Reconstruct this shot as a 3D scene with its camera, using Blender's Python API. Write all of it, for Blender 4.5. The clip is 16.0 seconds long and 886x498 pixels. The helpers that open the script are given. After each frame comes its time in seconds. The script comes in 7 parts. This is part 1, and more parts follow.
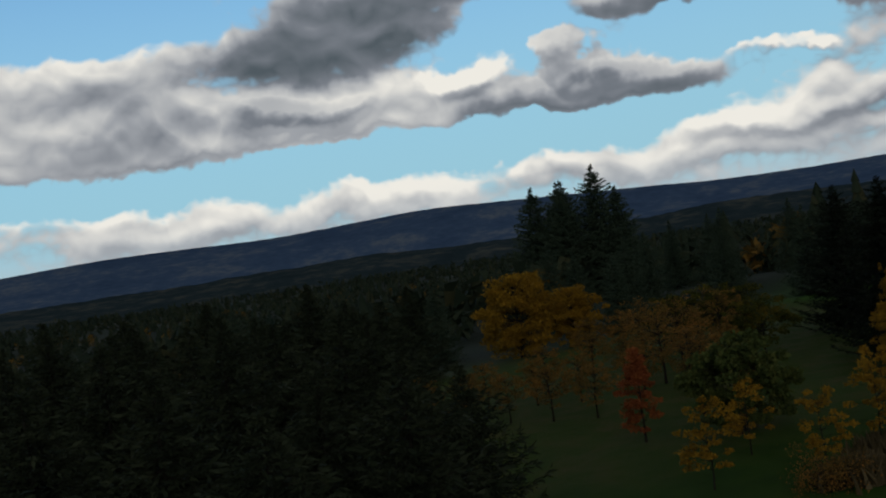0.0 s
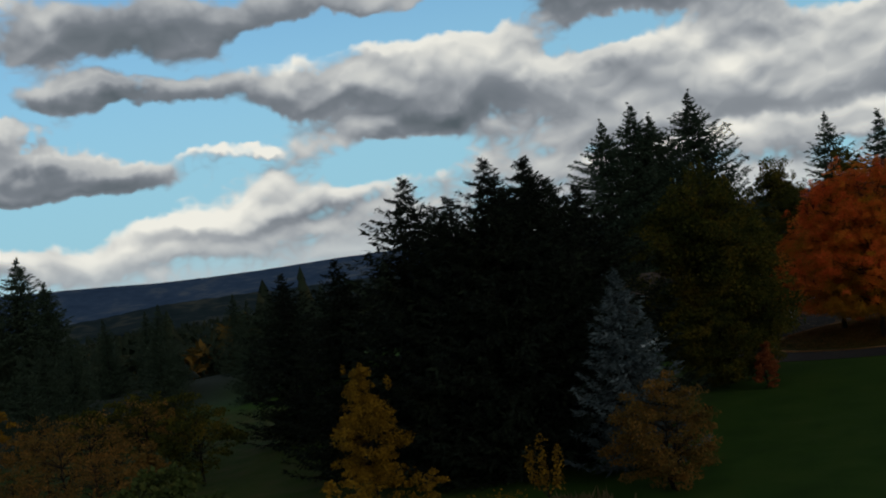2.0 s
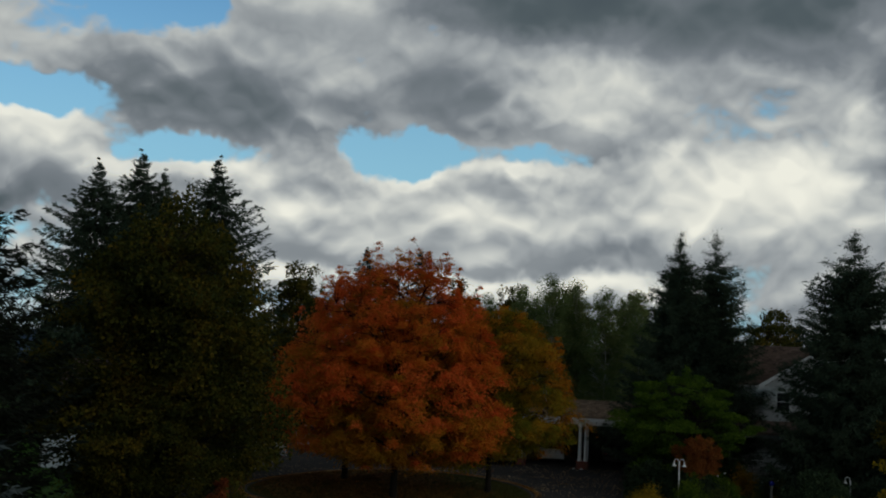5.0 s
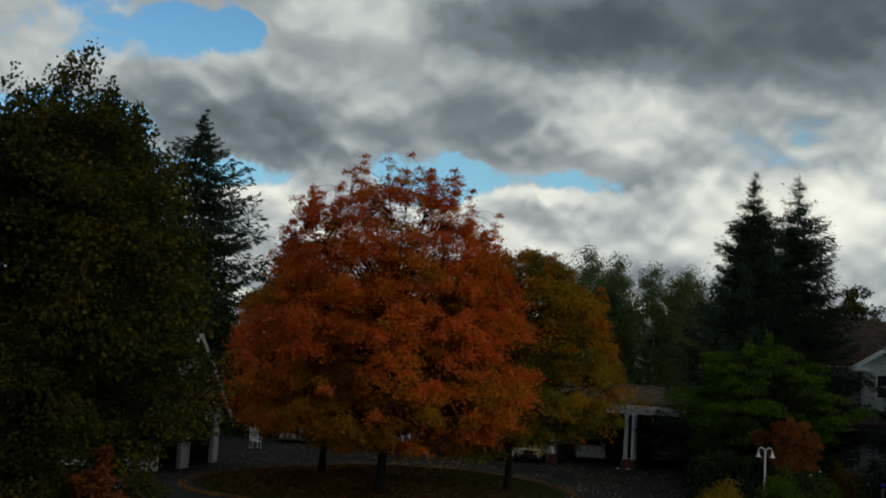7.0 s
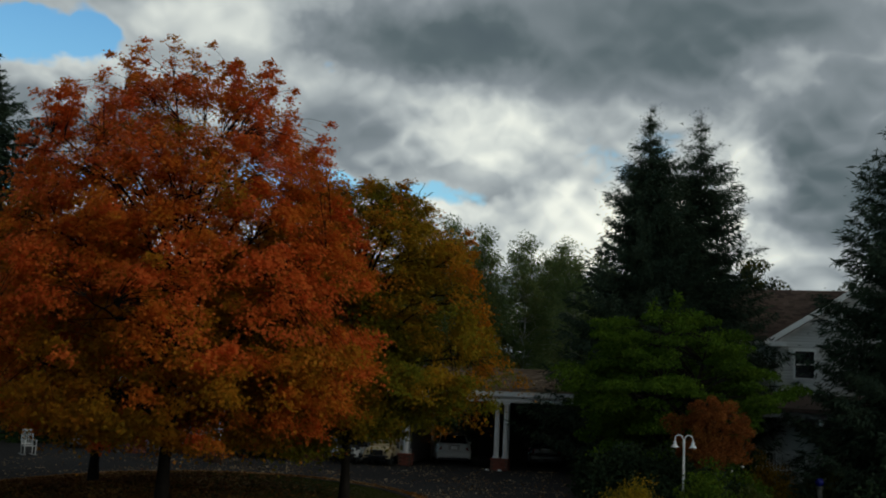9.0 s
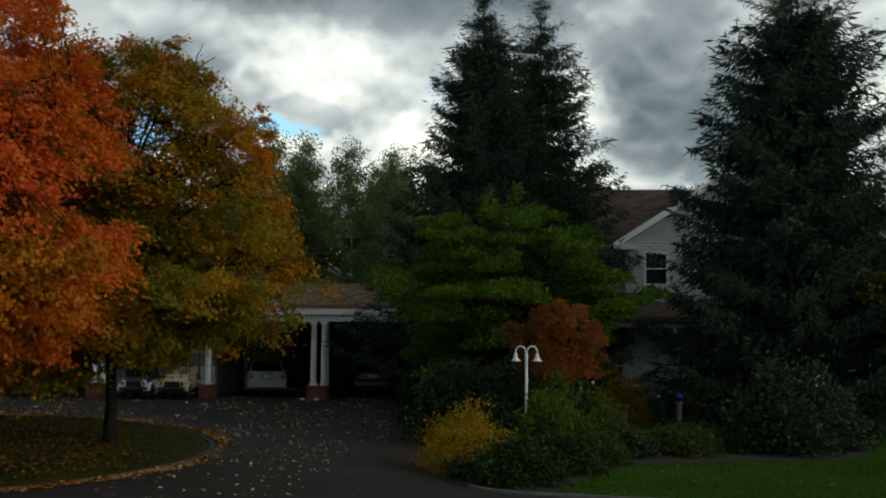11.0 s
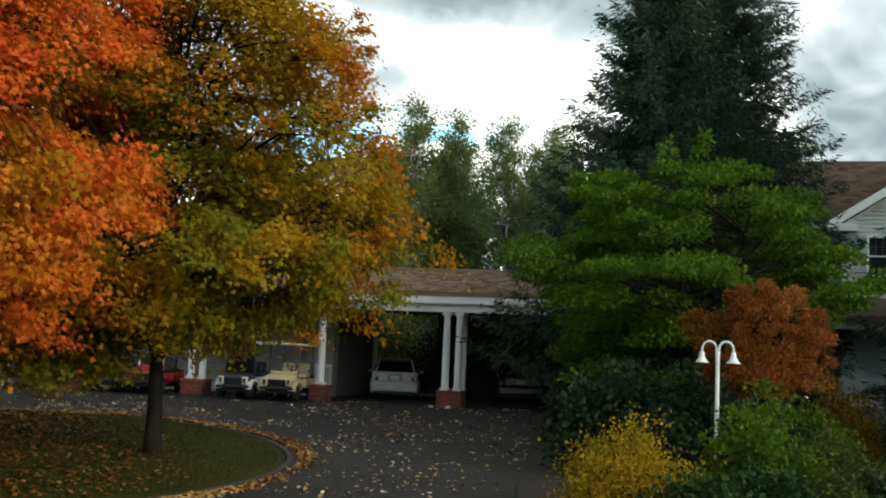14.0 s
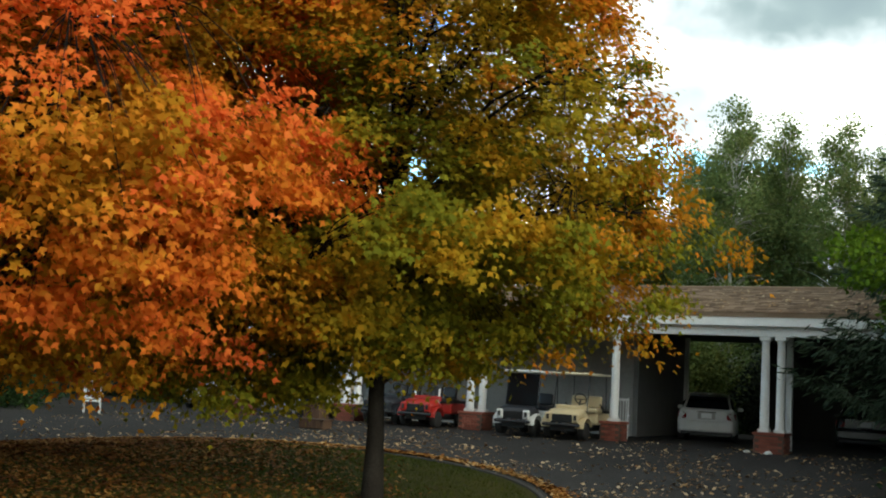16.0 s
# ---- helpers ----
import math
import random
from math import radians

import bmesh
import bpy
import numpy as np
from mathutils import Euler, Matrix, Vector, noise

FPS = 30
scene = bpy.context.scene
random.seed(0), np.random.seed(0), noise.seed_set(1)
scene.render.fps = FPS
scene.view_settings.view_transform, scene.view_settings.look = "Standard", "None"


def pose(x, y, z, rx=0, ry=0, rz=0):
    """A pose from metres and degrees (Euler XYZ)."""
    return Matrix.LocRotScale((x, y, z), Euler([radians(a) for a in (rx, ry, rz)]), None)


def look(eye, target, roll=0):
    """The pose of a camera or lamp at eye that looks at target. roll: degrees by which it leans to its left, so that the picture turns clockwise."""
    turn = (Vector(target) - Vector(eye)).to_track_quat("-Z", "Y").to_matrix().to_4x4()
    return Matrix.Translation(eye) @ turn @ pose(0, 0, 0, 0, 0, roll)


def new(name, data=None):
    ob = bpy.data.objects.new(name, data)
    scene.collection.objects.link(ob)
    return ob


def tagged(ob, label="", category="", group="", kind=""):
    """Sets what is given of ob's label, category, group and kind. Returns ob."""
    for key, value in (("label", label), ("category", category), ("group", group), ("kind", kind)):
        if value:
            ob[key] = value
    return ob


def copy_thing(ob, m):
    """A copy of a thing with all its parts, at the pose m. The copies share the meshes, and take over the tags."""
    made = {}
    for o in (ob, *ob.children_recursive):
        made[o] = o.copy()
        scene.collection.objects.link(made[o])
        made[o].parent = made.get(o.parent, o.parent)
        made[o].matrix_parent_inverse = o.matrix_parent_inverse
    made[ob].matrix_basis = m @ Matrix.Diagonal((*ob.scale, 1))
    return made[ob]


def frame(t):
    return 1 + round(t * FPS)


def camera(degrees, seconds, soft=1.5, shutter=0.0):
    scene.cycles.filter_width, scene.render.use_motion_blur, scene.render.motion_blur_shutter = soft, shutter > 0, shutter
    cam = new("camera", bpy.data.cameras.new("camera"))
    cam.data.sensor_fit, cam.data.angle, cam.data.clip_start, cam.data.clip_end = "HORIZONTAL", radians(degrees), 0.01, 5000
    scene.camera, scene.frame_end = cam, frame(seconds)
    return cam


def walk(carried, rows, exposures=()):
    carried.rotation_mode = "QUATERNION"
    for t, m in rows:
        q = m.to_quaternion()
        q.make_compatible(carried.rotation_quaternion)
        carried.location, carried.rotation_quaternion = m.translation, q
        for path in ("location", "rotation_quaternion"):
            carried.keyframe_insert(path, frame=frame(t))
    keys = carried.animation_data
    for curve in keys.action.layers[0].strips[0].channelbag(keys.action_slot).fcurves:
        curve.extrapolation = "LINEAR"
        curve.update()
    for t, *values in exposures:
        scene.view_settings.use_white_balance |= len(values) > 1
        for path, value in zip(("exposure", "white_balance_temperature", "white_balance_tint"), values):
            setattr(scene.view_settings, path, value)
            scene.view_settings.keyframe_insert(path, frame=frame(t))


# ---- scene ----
cam = camera(42.7, 16.0, soft=2.0)
EXPOSURES = [(0.0, -0.72, 6200, 9), (2.5, -0.70, 6200, 6), (4.5, -0.72, 6250, 4), (7.0, -0.58, 6250, 1), (9.0, -0.34, 6250, 0), (9.7, -0.10, 6280, 0), (11.8, 0.75, 6550, -2), (12.05, 1.08, 6600, -2), (12.5, 1.5, 6650, -3), (13.5, 1.54, 6650, -3), (14.5, 1.54, 6650, -3), (16.0, 1.86, 6650, -4)]
PATH = [
    (0, (-0.018, -0.906, 10.358), (0.728, 0.95, 10.351), -8.5),
    (0.5, (3.063, 3.86, 10.199), (3.973, 5.641, 10.207), -8.8),
    (1, (6.403, 8.198, 9.948), (7.494, 9.874, 9.979), -8.6),
    (1.5, (9.959, 11.794, 9.61), (11.285, 13.292, 9.634), -8.6),
    (2, (13.11, 15.047, 9.26), (14.634, 16.342, 9.29), -8.4),
    (2.5, (16.191, 16.724, 8.978), (17.886, 17.785, 9.031), -7.0),
    (3, (20.918, 19.198, 8.505), (22.723, 20.05, 8.621), -4.5),
    (3.5, (25.564, 21.03, 7.935), (27.441, 21.705, 8.083), -1.7),
    (4, (30.17, 22.729, 7.284), (32.095, 23.25, 7.438), -0.3),
    (4.5, (34.726, 24.221, 6.799), (36.64, 24.767, 6.991), 1.7),
    (7, (54.476, 28.819, 3.347), (56.354, 29.459, 3.604), 3.5),
    (7.5, (57.924, 29.746, 3.026), (59.82, 30.32, 3.298), 3.5),
    (8, (61.316, 30.357, 2.832), (63.235, 30.859, 3.089), 2.9),
    (8.5, (64.123, 30.722, 2.667), (66.05, 31.186, 2.935), 2.5),
    (9, (66.915, 31.284, 2.366), (68.852, 31.689, 2.654), 2.6),
    (9.5, (69.041, 31.178, 2.339), (71.006, 31.408, 2.633), 1.6),
    (12, (76.599, 31.381, 1.636), (78.588, 31.531, 1.777), 0.2),
    (12.5, (77.918, 31.431, 1.595), (79.87, 31.839, 1.747), 2.4),
    (13, (79.641, 31.546, 1.631), (81.596, 31.944, 1.766), 2.0),
    (13.5, (80.894, 31.468, 1.643), (82.867, 31.758, 1.798), 0.7),
    (14, (82.211, 31.458, 1.599), (84.155, 31.889, 1.788), 2.3),
    (14.5, (83.601, 31.523, 1.632), (85.494, 32.145, 1.808), 3.0),
    (15, (84.878, 31.557, 1.589), (86.664, 32.437, 1.783), 4.6),
    (15.5, (86.205, 31.705, 1.624), (87.966, 32.629, 1.833), 3.6),
    (16, (87.403, 31.83, 1.472), (89.131, 32.812, 1.698), 3.2),
]
walk(cam, [(t, look(eye, target, roll)) for t, eye, target, roll in PATH], EXPOSURES)

# ---- light ----
SUN_EL, SUN_AZ = 24.0, -108.0
# clouds: bearing from east towards north, height (degrees), half width, half height, body, brightness
CLOUDS = [
    (73, 10.6, 7.5, 2.0, 0.55, -0.42), (75, 7.7, 4.2, 0.8, 0.4, -0.34), (77, 7.2, 17, 1.9, 0.6, 0.14), (59, 6.7, 7.5, 1.3, 0.55, -0.22),
    (60, 8.6, 1.6, 1.3, 0.5, -0.05), (65, 8.4, 2.6, 0.7, 0.35, 0.5), (56, 10.6, 10, 0.9, 0.5, -0.2), (86, 9.5, 7, 2.4, 0.45, 0.05),
    (50.5, 7.2, 2.6, 0.5, 0.35, 0.3), (68, 13, 9, 1.2, 0.5, -0.25), (66, 2.7, 24, 0.9, 0.30, 0.16), (50, 4.6, 6, 1.5, 0.42, 0.18), (52, 13.6, 11, 1.7, 0.5, -0.24)]
DRIFTS = [
    (36, 9.2, 9.5, 2.0, 0.6, 0.04), (40.5, 7.4, 3.4, 1.1, 0.4, -0.28), (46, 9.6, 5, 1.0, 0.4, -0.12), (29, 13.4, 8, 2.4, 0.6, -0.17),
    (20, 6.8, 15, 2.0, 0.6, 0.06), (18, 4.2, 16, 1.0, 0.4, 0.34), (15, 14.4, 7, 2.2, 0.5, -0.14)]
BANKS = [
    (2, 19.5, 15, 3.8, 0.6, -0.40), (-9, 13, 5.5, 4.5, 0.6, -0.34), (9.5, 13.6, 4.5, 2.2, 0.4, 0.24), (2.5, 8.6, 8, 3.2, 0.4, 0.40),
    (-4.5, 16.8, 3, 1.6, 0.2, 0.22), (-4.2, 12.2, 2.6, 1.7, 0.2, 0.3), (24, 18.2, 6, 1.8, 0.4, 0.12), (0, 1.5, 22, 2.2, 0.3, -0.05), (14, 18.4, 7, 1.8, 0.3, -0.36)]
GAPS = [(73, 5.0, 22, 0.9, -1.0), (53, 8.6, 5, 1.0, -0.5), (63, 10.4, 4, 0.9, -0.6), (84, 13.0, 5, 1.2, -0.6), (42, 12.4, 7, 0.8, -0.9), (42.5, 5.6, 4, 1.0, -0.7),
        (30, 10.1, 3.2, 0.9, -0.8), (19.5, 11.0, 3.0, 1.2, -1.1), (12.5, 11.2, 3.0, 0.7, -0.6), (31.3, 17.3, 3.0, 1.2, -0.8)]
world = bpy.data.worlds.new("sky")
scene.world = world
world.use_nodes = True


class Nodes:
    """Short hand for building node trees."""

    def __init__(self, tree):
        self.tree = tree

    def add(self, kind, **sets):
        n = self.tree.nodes.new(kind)
        for key, value in sets.items():
            if key == "ins":
                for k, v in value.items():
                    if hasattr(v, "is_linked"):
                        self.tree.links.new(v, n.inputs[k])
                    else:
                        n.inputs[k].default_value = v
            else:
                setattr(n, key, value)
        return n

    def math(self, op, a, b=0.0, c=0.0, clamp=False):
        return self.add("ShaderNodeMath", operation=op, use_clamp=clamp, ins={0: a, 1: b, 2: c}).outputs[0]

    def mix(self, fac, a, b, blend="MIX"):
        n = self.add("ShaderNodeMix", data_type="RGBA", blend_type=blend, ins={0: fac, 6: a, 7: b})
        return n.outputs[2]

    def ramp(self, fac, stops, interp="LINEAR"):
        n = self.add("ShaderNodeValToRGB", ins={0: fac})
        r = n.color_ramp
        r.interpolation = interp
        while len(r.elements) < len(stops):
            r.elements.new(0.5)
        for e, (p, c) in zip(r.elements, stops):
            e.position = p
            e.color = (*c, 1) if len(c) == 3 else c
        return n.outputs[0]

    def step(self, value, a, b):
        return self.add("ShaderNodeMapRange", interpolation_type="SMOOTHSTEP", ins={0: value, 1: a, 2: b, 3: 0.0, 4: 1.0}).outputs[0]

    def noise(self, vec, scale, detail=4.0, rough=0.5, distort=0.0):
        return self.add("ShaderNodeTexNoise", ins={"Vector": vec, "Scale": scale, "Detail": detail, "Roughness": rough, "Distortion": distort}).outputs[0]

    def link(self, a, b):
        self.tree.links.new(a, b)


def build_sky():
    tree = world.node_tree
    tree.nodes.clear()
    n = Nodes(tree)
    sky = n.add("ShaderNodeTexSky", sky_type="NISHITA", sun_disc=False, sun_elevation=radians(SUN_EL), sun_rotation=radians(90 - SUN_AZ), air_density=1.0, dust_density=0.6, ozone_density=2.0)
    way = n.add("ShaderNodeTexCoord").outputs["Generated"]
    xyz = n.add("ShaderNodeSeparateXYZ", ins={0: way})
    up = n.math("MAXIMUM", xyz.outputs[2], 0.0)
    bearing = n.math("MULTIPLY", n.math("ARCTAN2", xyz.outputs[1], xyz.outputs[0]), 57.296)
    tall = n.math("MULTIPLY", n.math("ARCSINE", up), 57.296)
    ragged = n.add("ShaderNodeTexNoise", ins={"Vector": way, "Scale": 13.0, "Detail": 4.0, "Roughness": 0.55}).outputs["Color"]
    ragged = n.add("ShaderNodeVectorMath", operation="MULTIPLY_ADD", ins={0: ragged, 1: (8.0, 3.4, 0.0), 2: (-4.0, -1.7, 0.0)}).outputs[0]

    def field(lift):
        """Cloud body and brightness, looked up higher in the sky by lift degrees."""
        at = n.add("ShaderNodeCombineXYZ", ins={0: bearing, 1: n.math("ADD", tall, lift)}).outputs[0]
        at = n.add("ShaderNodeVectorMath", operation="ADD", ins={0: at, 1: ragged}).outputs[0]
        body, shade = 0.0, 0.0
        for cx, cy, rx, ry, much, bright in CLOUDS + DRIFTS + BANKS + [(*g, 0.0) for g in GAPS]:
            q = n.add("ShaderNodeVectorMath", operation="MULTIPLY_ADD", ins={0: at, 1: (1 / rx, 1 / ry, 0), 2: (-cx / rx, -cy / ry, 0)}).outputs[0]
            q = n.add("ShaderNodeVectorMath", operation="LENGTH", ins={0: q}).outputs["Value"]
            w = n.step(q, 1.25, 0.35) if much > 0 else n.step(q, 1.7, 0.1)
            body = n.math("MULTIPLY_ADD", w, much, body)
            if bright and lift == 0.0:
                shade = n.math("MULTIPLY_ADD", w, bright, shade)
        p = n.add("ShaderNodeVectorMath", operation="MULTIPLY_ADD", ins={0: way, 1: (1, 1, 1.4), 2: (3.1, 7.4, 1.4 * radians(lift))}).outputs[0]
        sums = []
        puffs = 0.0
        for scale, much in ((8.0, 1.0), (18.0, 0.6), (42.0, 0.36), (95.0, 0.22)):
            lump = n.math("ABSOLUTE", n.math("SUBTRACT", n.noise(p, scale, 0.0, 0.5), 0.5))
            puffs = n.math("MULTIPLY_ADD", lump, much, puffs)
            sums.append(puffs)
        wide = n.noise(p, 4.0, 2.0, 0.5)
        soft = n.math("ADD", body, n.math("MULTIPLY_ADD", sums[2], -1.0, n.math("MULTIPLY", wide, 1.1)))
        sharp = n.math("ADD", body, n.math("MULTIPLY_ADD", sums[3], -1.0, n.math("MULTIPLY", wide, 1.1)))
        return soft, sharp, shade, sums[1]

    soft, body, shade, puffs = field(0.0)
    above = field(0.6)[0]
    # closed cover overhead and to the south, open low in the north
    cover = n.math("MULTIPLY_ADD", n.step(tall, 15.0, 30.0), 0.5, n.math("MULTIPLY", n.step(xyz.outputs[1], 0.1, -0.6), 0.5))
    cover = n.math("MULTIPLY_ADD", n.step(bearing, 50.0, 24.0), 0.36, cover)
    cover = n.math("ADD", body, cover)
    mask = n.step(cover, 0.30, 0.58)
    edge = n.math("MULTIPLY", n.math("SUBTRACT", soft, above), 0.9)
    edge = n.math("MINIMUM", n.math("MAXIMUM", edge, -0.16), 0.34)
    thin = n.math("MULTIPLY", n.step(cover, 0.9, 0.45), 0.10)
    # the cover grows smoother overhead
    calm = n.math("SUBTRACT", 1.0, n.math("MULTIPLY", n.step(tall, 11.0, 19.0), 0.6))
    edge = n.math("MULTIPLY_ADD", n.math("SUBTRACT", 0.2, puffs), 0.6, edge)
    edge = n.math("MULTIPLY", edge, calm)
    light = n.math("ADD", n.math("ADD", shade, edge), n.math("ADD", thin, 0.44))
    light = n.math("MULTIPLY_ADD", n.math("SUBTRACT", n.noise(way, 7.0, 3.0, 0.5), 0.5), 0.5, light)
    light = n.math("MULTIPLY_ADD", light, 0.7, 0.22)
    tone = n.ramp(light, [(0.0, (0.10, 0.125, 0.15)), (0.20, (0.14, 0.17, 0.19)), (0.43, (0.31, 0.33, 0.365)), (0.57, (0.57, 0.58, 0.60)), (0.72, (0.93, 0.91, 0.87)), (0.90, (1.45, 1.36, 1.2))])
    tone = n.mix(n.math("MULTIPLY", n.step(tall, 21.0, 34.0), 0.9), tone, (0.135, 0.14, 0.15, 1))
    blue = n.mix(1.0, sky.outputs[0], (0.105, 0.155, 0.185, 1), "MULTIPLY")
    blue = n.mix(n.math("MULTIPLY", n.step(tall, 24.0, 2.0), 0.9), blue, (0.52, 0.90, 1.06, 1))
    both = n.mix(mask, blue, tone)
    both = n.mix(n.math("MULTIPLY", n.step(tall, 3.2, 0.8), 0.6), both, (0.80, 0.86, 0.88, 1))
    bg = n.add("ShaderNodeBackground", ins={0: both, 1: 1.0})
    out = n.add("ShaderNodeOutputWorld")
    n.link(bg.outputs[0], out.inputs[0])


build_sky()
sun = new("sun", bpy.data.lights.new("sun", "SUN"))
sun.data.energy, sun.data.angle, sun.data.color = 0.85, radians(40), (1.0, 0.95, 0.88)
sun.matrix_basis = look((0, 0, 60), (-math.cos(radians(SUN_AZ)) * 50, -math.sin(radians(SUN_AZ)) * 50, 60 - 50 * math.tan(radians(SUN_EL))))

# ---- materials ----


def material(name, colours, scale=3.0, rough=0.8, metal=0.0, bump=0.0, bump_scale=40.0, random_by="", amount=0.5, fine=None, spec=0.5):
    """A surface whose colour varies at two scales, and from piece to piece."""
    m = bpy.data.materials.new(name)
    m.use_nodes = True
    n = Nodes(m.node_tree)
    bsdf = m.node_tree.nodes["Principled BSDF"]
    where = n.add("ShaderNodeNewGeometry").outputs["Position"]
    coarse = n.noise(where, scale, 5.0, 0.55)
    grain = n.noise(where, fine or scale * 14, 3.0, 0.6)
    v = n.math("MULTIPLY_ADD", grain, 0.4, n.math("MULTIPLY", coarse, 0.6))
    if random_by == "island":
        r = n.add("ShaderNodeNewGeometry").outputs["Random Per Island"]
        v = n.math("ADD", n.math("MULTIPLY", v, 1 - amount), n.math("MULTIPLY", r, amount))
    elif random_by == "object":
        r = n.add("ShaderNodeObjectInfo").outputs["Random"]
        v = n.math("ADD", n.math("MULTIPLY", v, 1 - amount), n.math("MULTIPLY", r, amount))
    lo, hi = (0.28, 0.72) if not random_by else (0.2, 0.8)
    k = len(colours) - 1
    n.link(n.ramp(v, [(lo + (hi - lo) * i / max(1, k), c) for i, c in enumerate(colours)]), bsdf.inputs["Base Color"])
    n.link(n.math("ADD", n.math("MULTIPLY", grain, 0.2), rough - 0.1, clamp=True), bsdf.inputs["Roughness"])
    bsdf.inputs["Metallic"].default_value = metal
    bsdf.inputs["Specular IOR Level"].default_value = spec
    if bump:
        b = n.add("ShaderNodeBump", ins={"Strength": bump, "Distance": 0.02, "Height": n.noise(where, bump_scale, 4.0, 0.6)})
        n.link(b.outputs[0], bsdf.inputs["Normal"])
    return m


def leaf_material(name, colours, patch=0.5, through_light=0.35, patch_amount=0.45):
    """Leaves: a colour for each leaf, patches of hue through the crown, some light coming through."""
    m = bpy.data.materials.new(name)
    m.use_nodes = True
    tree = m.node_tree
    tree.nodes.clear()
    n = Nodes(tree)
    geo = n.add("ShaderNodeNewGeometry")
    patches = n.noise(geo.outputs["Position"], patch, 3.0, 0.5)
    small = n.noise(geo.outputs["Position"], patch * 5.0, 2.0, 0.5)
    patches = n.step(n.math("MULTIPLY_ADD", small, 0.45, n.math("MULTIPLY", patches, 0.55)), 0.32, 0.68)
    v = n.math("ADD", n.math("MULTIPLY", geo.outputs["Random Per Island"], 1 - patch_amount), n.math("MULTIPLY", patches, patch_amount))
    k = len(colours) - 1
    col = n.ramp(v, [(0.08 + 0.84 * i / max(1, k), c) for i, c in enumerate(colours)])
    diff = n.add("ShaderNodeBsdfPrincipled", ins={"Base Color": col, "Roughness": 0.75, "Specular IOR Level": 0.1})
    tran = n.add("ShaderNodeBsdfTranslucent", ins={"Color": col})
    mixed = n.add("ShaderNodeMixShader", ins={0: through_light, 1: diff.outputs[0], 2: tran.outputs[0]})
    out = n.add("ShaderNodeOutputMaterial")
    n.link(mixed.outputs[0], out.inputs[0])
    return m


def plain(name, colour, rough=0.5, metal=0.0, spec=0.5):
    c = Vector(colour)
    return material(name, [tuple(c * 0.88), tuple(c), tuple(c * 1.08)], 2.5, rough, metal, spec=spec)


def glass_material(name, tint):
    m = bpy.data.materials.new(name)
    m.use_nodes = True
    b = m.node_tree.nodes["Principled BSDF"]
    b.inputs["Base Color"].default_value = (*tint, 1)
    b.inputs["Roughness"].default_value = 0.06
    b.inputs["Specular IOR Level"].default_value = 0.12
    return m


def ground_material():
    """Lawn, rough meadow grass and dry patches, by place; the far plain is dark wood and field."""
    m = bpy.data.materials.new("grass_ground")
    m.use_nodes = True
    n = Nodes(m.node_tree)
    bsdf = m.node_tree.nodes["Principled BSDF"]
    pos = n.add("ShaderNodeNewGeometry").outputs["Position"]
    xyz = n.add("ShaderNodeSeparateXYZ", ins={0: pos})
    a = n.noise(pos, 0.35, 5.0, 0.6)
    b = n.noise(pos, 6.0, 5.0, 0.75)
    v = n.math("MULTIPLY_ADD", b, 0.45, n.math("MULTIPLY", a, 0.55))
    lawn = n.ramp(v, [(0.3, (0.020, 0.05, 0.005)), (0.5, (0.036, 0.085, 0.008)), (0.72, (0.06, 0.12, 0.014))])
    meadow = n.ramp(v, [(0.3, (0.018, 0.040, 0.005)), (0.46, (0.034, 0.062, 0.008)), (0.58, (0.060, 0.066, 0.016)), (0.72, (0.09, 0.07, 0.03))])
    field = n.ramp(n.noise(pos, 0.006, 6.0, 0.6), [(0.35, (0.014, 0.02, 0.013)), (0.56, (0.02, 0.028, 0.015)), (0.66, (0.07, 0.065, 0.04)), (0.72, (0.03, 0.04, 0.02))])
    field_green = n.ramp(v, [(0.3, (0.013, 0.036, 0.004)), (0.5, (0.024, 0.058, 0.006)), (0.7, (0.045, 0.07, 0.011))])
    rough = n.mix(n.step(xyz.outputs[1], 46.0, 58.0), field_green, meadow)
    col = n.mix(n.step(xyz.outputs[0], 93.5, 89.0), lawn, rough)
    ex = n.math("DIVIDE", n.math("SUBTRACT", xyz.outputs[0], 102.5), 7.9)
    ey = n.math("DIVIDE", n.math("SUBTRACT", xyz.outputs[1], 47.5), 8.2)
    island = n.math("LESS_THAN", n.math("MULTIPLY_ADD", ex, ex, n.math("MULTIPLY", ey, ey)), 1.05)
    turf = n.ramp(v, [(0.3, (0.022, 0.024, 0.005)), (0.48, (0.038, 0.042, 0.007)), (0.62, (0.058, 0.047, 0.011)), (0.75, (0.07, 0.038, 0.014))])
    col = n.mix(island, col, turf)
    far = n.step(xyz.outputs[1], 110.0, 150.0)
    col = n.mix(far, col, field)
    n.link(col, bsdf.inputs["Base Color"])
    bsdf.inputs["Roughness"].default_value = 0.95
    bsdf.inputs["Specular IOR Level"].default_value = 0.1
    bp = n.add("ShaderNodeBump", ins={"Strength": 0.7, "Distance": 0.05, "Height": n.noise(pos, 24.0, 4.0, 0.7)})
    n.link(bp.outputs[0], bsdf.inputs["Normal"])
    return m


